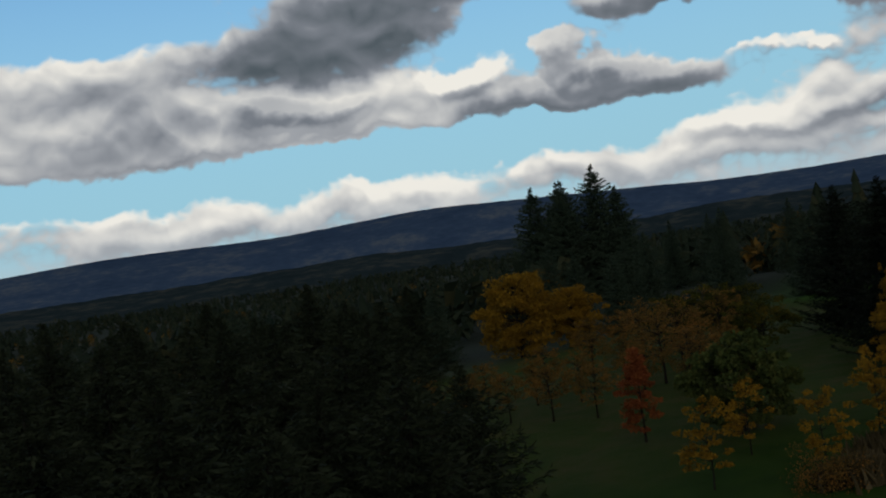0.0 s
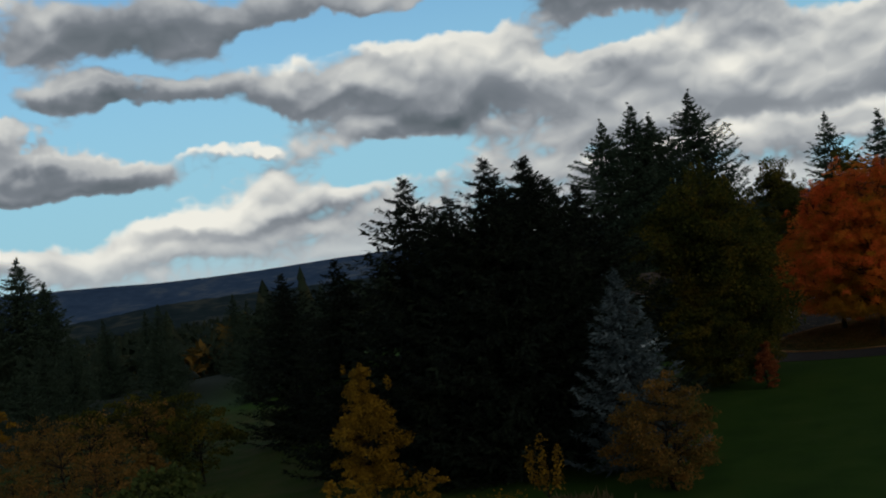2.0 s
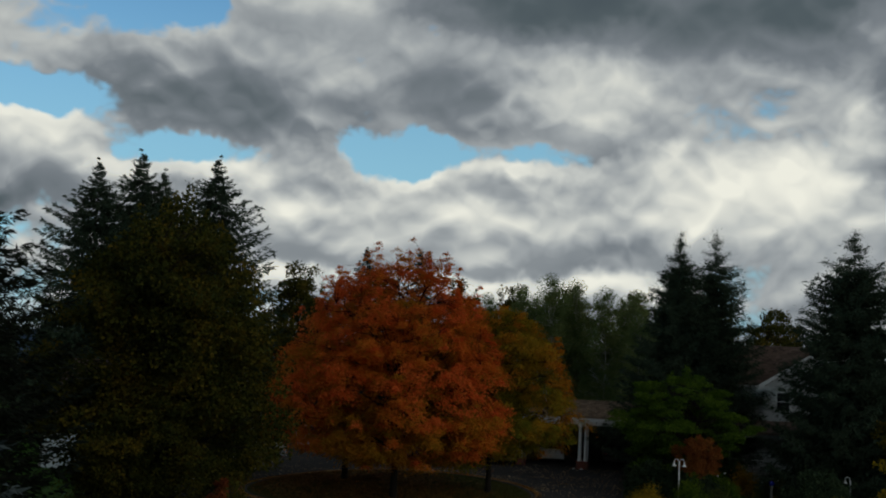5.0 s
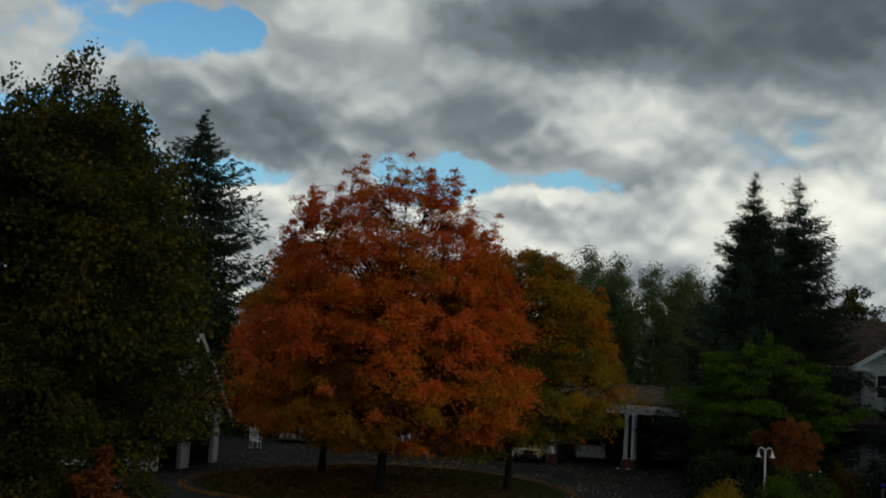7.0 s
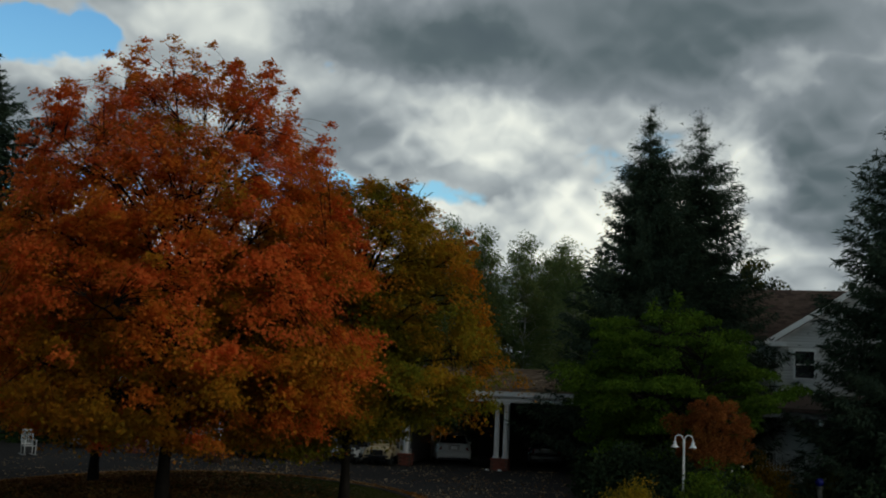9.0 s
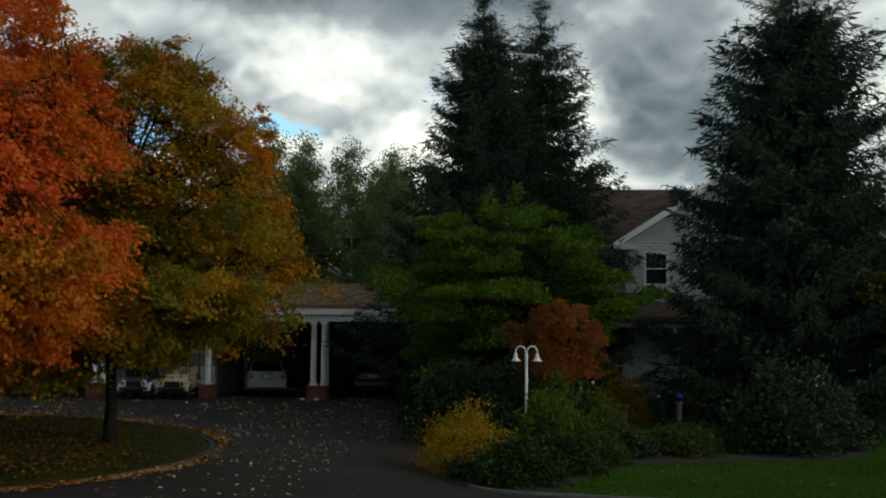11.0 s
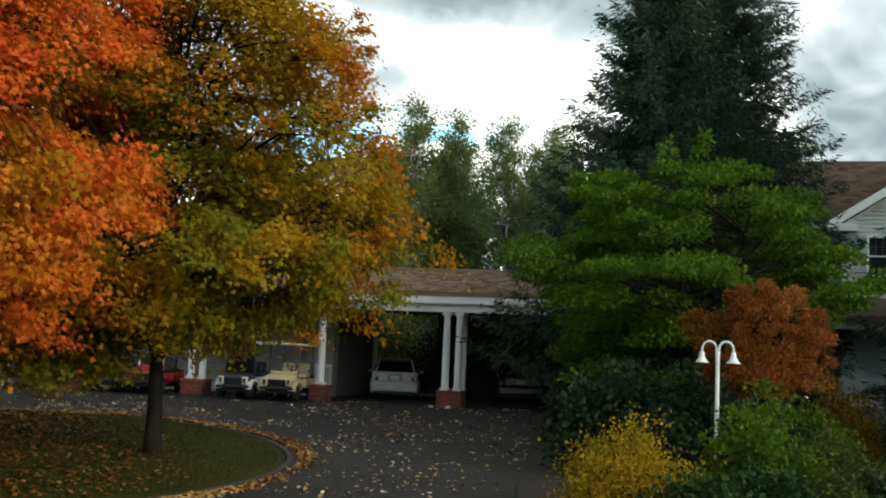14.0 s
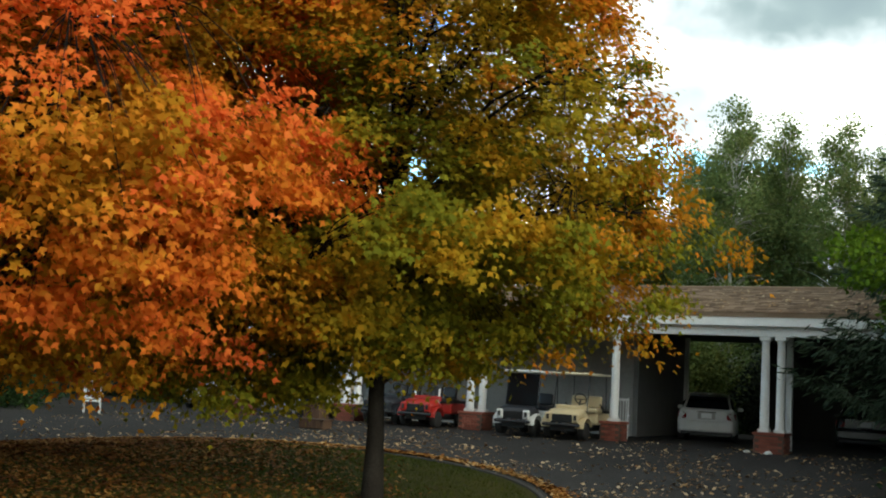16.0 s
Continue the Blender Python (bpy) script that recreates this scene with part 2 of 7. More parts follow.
GRASS = ground_material()
ASPHALT = material("asphalt", [(0.017, 0.0155, 0.015), (0.026, 0.0238, 0.023), (0.041, 0.0375, 0.036)], 0.5, 0.8, bump=0.4, bump_scale=90, fine=60, spec=0.25)
CONCRETE = material("kerb_concrete", [(0.022, 0.020, 0.018), (0.036, 0.033, 0.029), (0.06, 0.055, 0.047)], 1.5, 0.9, bump=0.3)
SOIL = material("bark_mulch", [(0.011, 0.0077, 0.0055), (0.0248, 0.0165, 0.011), (0.0385, 0.0275, 0.0193)], 2.0, 0.95, bump=0.9, bump_scale=30)
BARK = material("bark", [(0.009, 0.007, 0.006), (0.017, 0.014, 0.011), (0.032, 0.027, 0.022)], 2.0, 0.95, bump=0.8, bump_scale=25, spec=0.1)
BIRCHBARK = material("birch_bark", [(0.12, 0.1, 0.09), (0.4, 0.38, 0.35), (0.6, 0.58, 0.54)], 1.2, 0.8, bump=0.3)
WHITE = material("white_paint", [(0.62, 0.62, 0.61), (0.76, 0.76, 0.75), (0.82, 0.82, 0.81)], 0.8, 0.55, bump=0.05)
SIDING = material("white_siding", [(0.55, 0.55, 0.54), (0.68, 0.68, 0.67), (0.76, 0.76, 0.75)], 0.6, 0.6, random_by="island", amount=0.3)
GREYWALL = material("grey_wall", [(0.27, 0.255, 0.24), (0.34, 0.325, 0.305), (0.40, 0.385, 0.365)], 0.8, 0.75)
# darker copy of GREYWALL: the side wall's shade is in the colour
SHADEWALL = material("shaded_grey_wall", [(0.16, 0.156, 0.15), (0.21, 0.205, 0.195), (0.26, 0.25, 0.24)], 0.8, 0.8)
# shade of roofed interiors put into a dark colour; bench and door share it
DARKWALL = material("shade_dark_interior", [(0.03, 0.03, 0.03), (0.05, 0.048, 0.045), (0.07, 0.065, 0.06)], 1.0, 0.9)
SHINGLE = material("brown_shingles", [(0.055, 0.036, 0.028), (0.098, 0.064, 0.048), (0.15, 0.10, 0.076)], 0.7, 0.9, random_by="island", amount=0.5, bump=0.3)
CEDAR = material("weathered_shingles", [(0.10, 0.066, 0.042), (0.21, 0.138, 0.088), (0.36, 0.26, 0.18)], 0.9, 0.9, random_by="island", amount=0.5, bump=0.3)
BRICK = material("red_brick", [(0.15, 0.042, 0.028), (0.23, 0.068, 0.044), (0.29, 0.098, 0.066)], 2.5, 0.85, random_by="object", amount=0.5, bump=0.3)
MORTAR = material("mortar", [(0.09, 0.055, 0.042), (0.13, 0.08, 0.062)], 3.0, 0.95)
GLASS = glass_material("window_glass", (0.012, 0.014, 0.016))
CARGLASS = glass_material("car_glass", (0.008, 0.009, 0.01))
RUBBER = plain("tyre_rubber", (0.018, 0.018, 0.018), 0.8)
CHROME = plain("bright_metal", (0.6, 0.6, 0.6), 0.25, 0.9)
BLACK = plain("black_plastic", (0.02, 0.02, 0.022), 0.5)
SILVER = plain("silver_white_paint", (0.58, 0.58, 0.57), 0.3)
DARKCAR = plain("dark_car_paint", (0.022, 0.02, 0.024), 0.22)
REDLIGHT = plain("red_lamp_lens", (0.2, 0.012, 0.014), 0.25)
CREAM = plain("cream_paint", (0.62, 0.5, 0.3), 0.4)
CREAMROOF = plain("cream_roof", (0.68, 0.62, 0.45), 0.5)
NAVY = plain("black_cart_paint", (0.025, 0.027, 0.035), 0.35)
CARTWHITE = plain("cart_white", (0.7, 0.7, 0.69), 0.4)
REDPAINT = plain("red_cart_paint", (0.38, 0.025, 0.02), 0.35)
BLUE = plain("blue_glaze", (0.008, 0.012, 0.17), 0.12)
TAN = material("tan_cardboard", [(0.26, 0.16, 0.08), (0.36, 0.23, 0.12), (0.44, 0.29, 0.16)], 1.5, 0.85)
PLANK = material("brown_planks", [(0.05, 0.026, 0.014), (0.085, 0.045, 0.025), (0.12, 0.068, 0.04)], 2.0, 0.85, bump=0.3, random_by="object", amount=0.3)
STONE = material("grey_stone", [(0.06, 0.058, 0.055), (0.1, 0.098, 0.09), (0.16, 0.15, 0.14)], 3, 0.9, bump=0.6)
# first ridge: the blue of distance haze is put into its base colour
HILLS = [material("hazed_far_hill", [(0.034, 0.060, 0.115), (0.056, 0.092, 0.160), (0.15, 0.17, 0.19)], 0.006, 0.95, fine=0.03, spec=0.0),
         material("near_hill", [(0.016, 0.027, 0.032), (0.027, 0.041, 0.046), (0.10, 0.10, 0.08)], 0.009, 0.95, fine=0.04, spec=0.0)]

RED_LEAF = leaf_material("red_maple_leaves", [(0.572, 0.11, 0.0187), (0.66, 0.165, 0.022), (0.704, 0.231, 0.0264), (0.638, 0.297, 0.0264)], 0.45, 0.5, 0.72)
HOT_LEAF = leaf_material("scarlet_maple_leaves", [(0.68, 0.12, 0.026), (0.76, 0.17, 0.034), (0.78, 0.24, 0.04)], 0.6, 0.5, 0.6)
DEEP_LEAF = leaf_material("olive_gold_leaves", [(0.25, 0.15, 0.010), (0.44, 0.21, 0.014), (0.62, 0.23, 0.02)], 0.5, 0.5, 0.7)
GOLD_LEAF = leaf_material("turning_maple_leaves", [(0.177, 0.153, 0.0118), (0.295, 0.212, 0.0142), (0.437, 0.266, 0.0177), (0.59, 0.289, 0.0212)], 0.5, 0.5, 0.7)
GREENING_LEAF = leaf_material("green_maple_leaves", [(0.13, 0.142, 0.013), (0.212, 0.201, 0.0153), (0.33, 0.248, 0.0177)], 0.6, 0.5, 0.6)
TIP_LEAF = leaf_material("orange_tip_leaves", [(0.34, 0.20, 0.014), (0.52, 0.22, 0.016), (0.70, 0.19, 0.02)], 0.6, 0.5, 0.6)
ORANGE_LEAF = leaf_material("orange_leaves", [(0.11, 0.05, 0.012), (0.21, 0.07, 0.018), (0.33, 0.105, 0.026), (0.36, 0.17, 0.035)], 1.2, 0.35, 0.6)
YELLOW_LEAF = leaf_material("yellow_leaves", [(0.13, 0.12, 0.010), (0.27, 0.205, 0.012), (0.42, 0.27, 0.018), (0.52, 0.30, 0.03)], 1.0, 0.4, 0.6)
AMBER_LEAF = leaf_material("amber_leaves", [(0.143, 0.0825, 0.0099), (0.264, 0.149, 0.0121), (0.396, 0.22, 0.0198)], 0.6, 0.4, 0.6)
RUSSET_LEAF = leaf_material("russet_leaves", [(0.0845, 0.065, 0.0169), (0.169, 0.0975, 0.0221), (0.325, 0.156, 0.0338)], 0.5, 0.4, 0.65)
CRIMSON_LEAF = leaf_material("crimson_leaves", [(0.15, 0.034, 0.014), (0.24, 0.065, 0.02), (0.32, 0.11, 0.03)], 0.6, 0.35)
GREEN_LEAF = leaf_material("bright_green_leaves", [(0.042, 0.082, 0.008), (0.072, 0.13, 0.011), (0.125, 0.19, 0.014)], 0.8, 0.4, 0.6)
LIME_LEAF = leaf_material("lime_green_leaves", [(0.05, 0.095, 0.010), (0.095, 0.16, 0.014), (0.17, 0.22, 0.02)], 1.2, 0.4, 0.6)
SAGE_LEAF = leaf_material("dull_green_leaves", [(0.032, 0.048, 0.014), (0.06, 0.082, 0.02), (0.115, 0.12, 0.03)], 1.4, 0.3, 0.6)
RHODO_LEAF = leaf_material("rhododendron_leaves", [(0.018, 0.034, 0.018), (0.036, 0.06, 0.028), (0.07, 0.10, 0.045)], 1.6, 0.15, 0.6)
OLIVE_LEAF = leaf_material("olive_leaves", [(0.018, 0.025, 0.006), (0.038, 0.046, 0.007), (0.085, 0.078, 0.010), (0.17, 0.115, 0.012)], 0.5, 0.3, 0.75)
DARK_LEAF = leaf_material("dark_evergreen_leaves", [(0.012, 0.028, 0.009), (0.026, 0.052, 0.014), (0.055, 0.085, 0.02)], 1.2, 0.15, 0.65)
BIRCH_LEAF = leaf_material("birch_leaves", [(0.0715, 0.111, 0.039), (0.13, 0.176, 0.0585), (0.221, 0.24, 0.0845)], 0.5, 0.45, 0.6)
FIR_NEEDLE = leaf_material("fir_needles", [(0.0207, 0.0345, 0.0219), (0.0345, 0.054, 0.0322), (0.0575, 0.0782, 0.046)], 0.5, 0.1, 0.6)
SPRUCE_NEEDLE = leaf_material("spruce_needles", [(0.005, 0.008, 0.005), (0.009, 0.014, 0.008), (0.017, 0.024, 0.011)], 0.6, 0.06, 0.6)
YOUNG_NEEDLE = leaf_material("young_spruce_needles", [(0.010, 0.015, 0.007), (0.018, 0.025, 0.012), (0.034, 0.042, 0.021)], 0.6, 0.06, 0.6)
BLUE_NEEDLE = leaf_material("blue_spruce_needles", [(0.0476, 0.0646, 0.068), (0.0748, 0.0986, 0.102), (0.116, 0.139, 0.143)], 0.6, 0.08)
WOOD_MIX = leaf_material("far_woods", [(0.010, 0.018, 0.012), (0.015, 0.024, 0.014), (0.022, 0.032, 0.017), (0.04, 0.04, 0.017)], 0.02, 0.05)
AUTUMN_MIX = leaf_material("far_autumn_woods", [(0.04, 0.045, 0.015), (0.09, 0.06, 0.015), (0.18, 0.10, 0.018)], 0.02, 0.2)
ISLAND_LITTER = leaf_material("island_leaves", [(0.064, 0.0224, 0.0064), (0.128, 0.048, 0.0104), (0.224, 0.1, 0.0176), (0.336, 0.208, 0.072)], 0.3, 0.0)
ROAD_LITTER = leaf_material("pale_fallen_leaves", [(0.24, 0.11, 0.04), (0.42, 0.26, 0.12), (0.6, 0.44, 0.26), (0.72, 0.6, 0.42)], 0.3, 0.0)
LITTER = leaf_material("fallen_leaves", [(0.156, 0.0507, 0.014), (0.296, 0.117, 0.0234), (0.437, 0.25, 0.0702), (0.562, 0.437, 0.265)], 0.3, 0.0)
BLADES = leaf_material("grass_blades", [(0.030, 0.072, 0.006), (0.05, 0.112, 0.009), (0.085, 0.15, 0.014)], 0.3, 0.25)
OLIVE_BLADES = leaf_material("olive_grass_blades", [(0.026, 0.042, 0.006), (0.048, 0.062, 0.009), (0.08, 0.078, 0.013)], 0.35, 0.25)
DRYGRASS = leaf_material("dry_grass", [(0.045, 0.036, 0.015), (0.08, 0.062, 0.028), (0.12, 0.095, 0.048)], 0.4, 0.2)

# ---- builders ----


def part(name, bm, mat, parent=None, label=""):
    """Links a bmesh as one mesh object under a thing or a part."""
    me = bpy.data.meshes.new(name)
    bm.to_mesh(me)
    bm.free()
    me.materials.append(mat)
    ob = new(name, me)
    ob.parent = parent
    if label:
        tagged(ob, label)
    return ob


def mesh_of(name, verts, faces, mat, smooth=False):
    """A mesh from arrays of places and of equal-sided faces."""
    me = bpy.data.meshes.new(name)
    verts = np.asarray(verts, np.float32)
    faces = np.asarray(faces, np.int32)
    k = faces.shape[1]
    me.vertices.add(len(verts))
    me.vertices.foreach_set("co", verts.ravel())
    me.loops.add(faces.size)
    me.loops.foreach_set("vertex_index", faces.ravel())
    me.polygons.add(len(faces))
    me.polygons.foreach_set("loop_start", np.arange(0, faces.size, k, dtype=np.int32))
    me.polygons.foreach_set("loop_total", np.full(len(faces), k, np.int32))
    if smooth:
        me.polygons.foreach_set("use_smooth", np.ones(len(faces), bool))
    me.update(calc_edges=True)
    me.materials.append(mat)
    return me


def part_of(name, verts, faces, mat, parent=None, label="", smooth=False):
    ob = new(name, mesh_of(name, verts, faces, mat, smooth))
    ob.parent = parent
    if label:
        tagged(ob, label)
    return ob


def thing(name, place, label, category, group="", turn=0.0, kind=""):
    ob = new(name)
    ob.matrix_basis = pose(*place, 0, 0, turn)
    ob.empty_display_size = 0.2
    return tagged(ob, label, category, group, kind)


def box(bm, size, centre, rot=None, bevel=0.0):
    m = Matrix.Translation(centre) @ (rot.to_4x4() if rot else Matrix()) @ Matrix.Diagonal((*size, 1))
    out = bmesh.ops.create_cube(bm, size=1.0, matrix=m)
    if bevel:
        edges = list({e for v in out["verts"] for e in v.link_edges})
        bmesh.ops.bevel(bm, geom=edges, offset=bevel, segments=2, affect="EDGES", profile=0.5)
    return bm


def boxes(*items, bevel=0.0):
    bm = bmesh.new()
    for size, centre in items:
        box(bm, size, centre, bevel=bevel)
    return bm


def rod(bm, a, b, r0, r1=None, sides=10):
    a, b = Vector(a), Vector(b)
    m = Matrix.Translation((a + b) / 2) @ (b - a).to_track_quat("Z", "Y").to_matrix().to_4x4()
    bmesh.ops.create_cone(bm, cap_ends=True, segments=sides, radius1=r0, radius2=r1 if r1 is not None else r0, depth=(b - a).length, matrix=m)
    return bm


def rods(*items, sides=10):
    bm = bmesh.new()
    for it in items:
        rod(bm, *it, sides=sides)
    return bm


def lathe(bm, profile, sides=20, m=Matrix()):
    """Turns a profile of (radius, height) about z."""
    rings = []
    for r, z in profile:
        rings.append([bm.verts.new(m @ Vector((r * math.cos(2 * math.pi * i / sides), r * math.sin(2 * math.pi * i / sides), z))) for i in range(sides)])
    for a, b in zip(rings, rings[1:]):
        for i in range(sides):
            f = bm.faces.new((a[i], a[(i + 1) % sides], b[(i + 1) % sides], b[i]))
            f.smooth = True
    bm.faces.new(rings[0][::-1])
    bm.faces.new(rings[-1])
    return bm


def tubes_np(paths, sides=6):
    """Joined tapered tubes; each path is (points, radii)."""
    verts, faces, at = [], [], 0
    ang = np.arange(sides) * 2 * np.pi / sides
    for pts, radii in paths:
        pts = np.asarray(pts, float)
        tang = np.gradient(pts, axis=0)
        tang /= np.linalg.norm(tang, axis=1, keepdims=True) + 1e-9
        ref = np.where(np.abs(tang[:, 2:3]) > 0.9, [[1.0, 0, 0]], [[0, 0, 1.0]])
        u = np.cross(tang, ref)
        u /= np.linalg.norm(u, axis=1, keepdims=True) + 1e-9
        w = np.cross(tang, u)
        ring = pts[:, None] + np.asarray(radii)[:, None, None] * (np.cos(ang)[None, :, None] * u[:, None] + np.sin(ang)[None, :, None] * w[:, None])
        verts.append(ring.reshape(-1, 3))
        k = len(pts)
        i, j = np.meshgrid(np.arange(k - 1), np.arange(sides), indexing="ij")
        a = at + i * sides + j
        b = at + i * sides + (j + 1) % sides
        faces.append(np.stack([a, b, b + sides, a + sides], -1).reshape(-1, 4))
        at += k * sides
    return np.concatenate(verts), np.concatenate(faces)


def leaves_np(rng, at, size, along=None, droop=0.35, width=0.75, flat=0.5, stray=0.6):
    """Bent four-cornered leaves at the given places, tips mostly outwards and down."""
    n = len(at)
    d = rng.normal(size=(n, 3)) if along is None else along + rng.normal(size=(n, 3)) * stray
    d[:, 2] -= droop
    d /= np.linalg.norm(d, axis=1, keepdims=True) + 1e-9
    up = rng.normal(size=(n, 3)) * (1 - flat)
    up[:, 2] += flat
    side = np.cross(d, up)
    side /= np.linalg.norm(side, axis=1, keepdims=True) + 1e-9
    nor = np.cross(side, d)
    s = (size * rng.uniform(0.65, 1.3, n))[:, None]
    tip = at + d * s
    mid = at + d * s * 0.45
    v = np.stack([at, mid + side * s * width * 0.5 + nor * s * 0.08, tip - nor * s * 0.1, mid - side * s * width * 0.5 + nor * s * 0.08], 1).reshape(-1, 3)
    f = np.arange(4 * n).reshape(n, 4)
    return v, f


def broadleaf(name, place, height, radius, leaf_mat, seed, label, category="tree", base=0.25, clumps=120, per=220, leaf=0.16, trunk_r=0.2, shape=1.0, bark=None, stems=1, sparse_top=0.0, spread=1.0, group="", lean=(0, 0), flat=0.55, top_mat=None, shoots=0, limb_low=0.16):
    """A leafy tree: trunk, limbs that reach each clump of leaves, and clumps filling an uneven crown from base * height up."""
    rng = np.random.default_rng(seed)
    ob = thing(name, place, label, category, group)
    low = base * height
    mid_z, half = (low + height) / 2, (height - low) / 2
    lumps = rng.uniform(0, 6.28, 6)
    centres = []
    while len(centres) < clumps:
        p = rng.normal(size=3)
        p /= np.linalg.norm(p)
        r = rng.uniform(0.15, 1.0) ** 0.42
        a = math.atan2(p[1], p[0])
        wob = 1 + 0.13 * math.sin(3 * a + lumps[0] + p[2] * 3) + 0.10 * math.sin(5 * a + lumps[1] - p[2] * 4) + 0.10 * math.sin(7 * p[2] + lumps[2])
        z = mid_z + p[2] * half * r * (1 + 0.06 * math.sin(4 * a + lumps[3]))
        h = (z - low) / max(0.1, height - low)
        keep = 1 - sparse_top * max(0, h - 0.72) / 0.28
        if rng.random() > keep:
            continue
        prof = (1 - 0.35 * (1 - shape) * max(0.0, h)) if shape <= 1 else 1 - (shape - 1) * max(0.0, h)
        q = np.array([p[0] * radius * r * wob * prof + lean[0] * h, p[1] * radius * r * wob * prof + lean[1] * h, max(z, low * 0.9)])
        centres.append(q)
    for i in range(shoots):
        a, q = rng.uniform(0, 6.28), rng.uniform(0.05, 0.62)
        centres.append(np.array([radius * q * math.cos(a), radius * q * math.sin(a), height * (1.0 - 0.22 * q * q * 2 + rng.uniform(-0.07, 0.02))]))
    centres = np.array(centres)
    paths = []
    tops = []
    for s in range(stems):
        a = rng.uniform(0, 6.28)
        off = 0.0 if stems == 1 else radius * 0.25
        zs = np.linspace(0, height * 0.8, 9)
        sway = np.cumsum(rng.normal(0, 0.05, (9, 2)), 0) * (height / 10)
        px = np.stack([off * np.cos(a) * (zs / height) * 2 + sway[:, 0] + lean[0] * zs / height, off * np.sin(a) * (zs / height) * 2 + sway[:, 1] + lean[1] * zs / height, zs], 1)
        px[0] = (0.12 * stems * math.cos(a) * (stems > 1), 0.12 * stems * math.sin(a) * (stems > 1), -0.1)
        rr = trunk_r / math.sqrt(stems) * (1 - zs / (height * 0.86)) ** 0.8
        rr[0] *= 1.25
        paths.append((px, rr))
        tops.append(px)
    main = np.concatenate(tops)
    for c in centres:
        want = min(0.76 * height, max(limb_low * height, c[2] - 0.3 * math.hypot(c[0], c[1])))
        k = np.argmin(np.abs(main[:, 2] - want) + rng.uniform(0, 0.1 * height, len(main)))
        a = main[k]
        t = np.linspace(0, 1, 6)[:, None]
        bend = rng.normal(0, 0.06 * radius, 3)
        up = np.array([0, 0, 0.12 * np.linalg.norm(c - a)])
        pts = a + (c - a) * t + (bend + up) * np.sin(np.pi * t)
        r0 = trunk_r * 0.16 * (1 - 0.4 * a[2] / height) + 0.006
        paths.append((pts, np.linspace(r0, 0.006, 6)))
    tv, tf = tubes_np(paths, 6)
    part_of("trunk", tv, tf, bark or BARK, ob, smooth=True)
    size = np.full(len(centres), per)
    size[len(centres) - shoots:] = per // 2 if shoots else per
    ids = np.repeat(np.arange(len(centres)), size)
    sc = radius * 0.17 * spread * rng.uniform(0.65, 1.3, len(centres))[ids][:, None]
    off = rng.normal(size=(len(ids), 3))
    off *= (rng.uniform(0.05, 1, len(ids)) ** 0.5 / np.linalg.norm(off, axis=1))[:, None] * sc * [1.15, 1.15, flat]
    off[:, 2] -= 0.12 * (off[:, 0] ** 2 + off[:, 1] ** 2) / (radius * 0.17)
    tall = (np.arange(len(centres)) >= len(centres) - shoots)[ids]
    off[tall] *= [0.34, 0.34, 1.7]
    at = centres[ids] + off
    at[:, 2] = np.maximum(at[:, 2], 0.06)
    out = off / (np.linalg.norm(off, axis=1, keepdims=True) + 1e-6) + 0.4 * (at - [0, 0, mid_z]) / radius
    v, f = leaves_np(rng, at, leaf, out, stray=1.1, flat=0.35)
    if top_mat is None:
        part_of("crown", v, f, leaf_mat, ob)
    else:
        # leaves from a few whole limbs have turned further than the rest
        turned = (rng.random(len(centres)) < 0.3)[ids]
        for nm, sel, mt in (("crown", ~turned, leaf_mat), ("turned_leaves", turned, top_mat)):
            vv = v.reshape(-1, 4, 3)[sel].reshape(-1, 3)
            part_of(nm, vv, np.arange(len(vv)).reshape(-1, 4), mt, ob)
    return ob


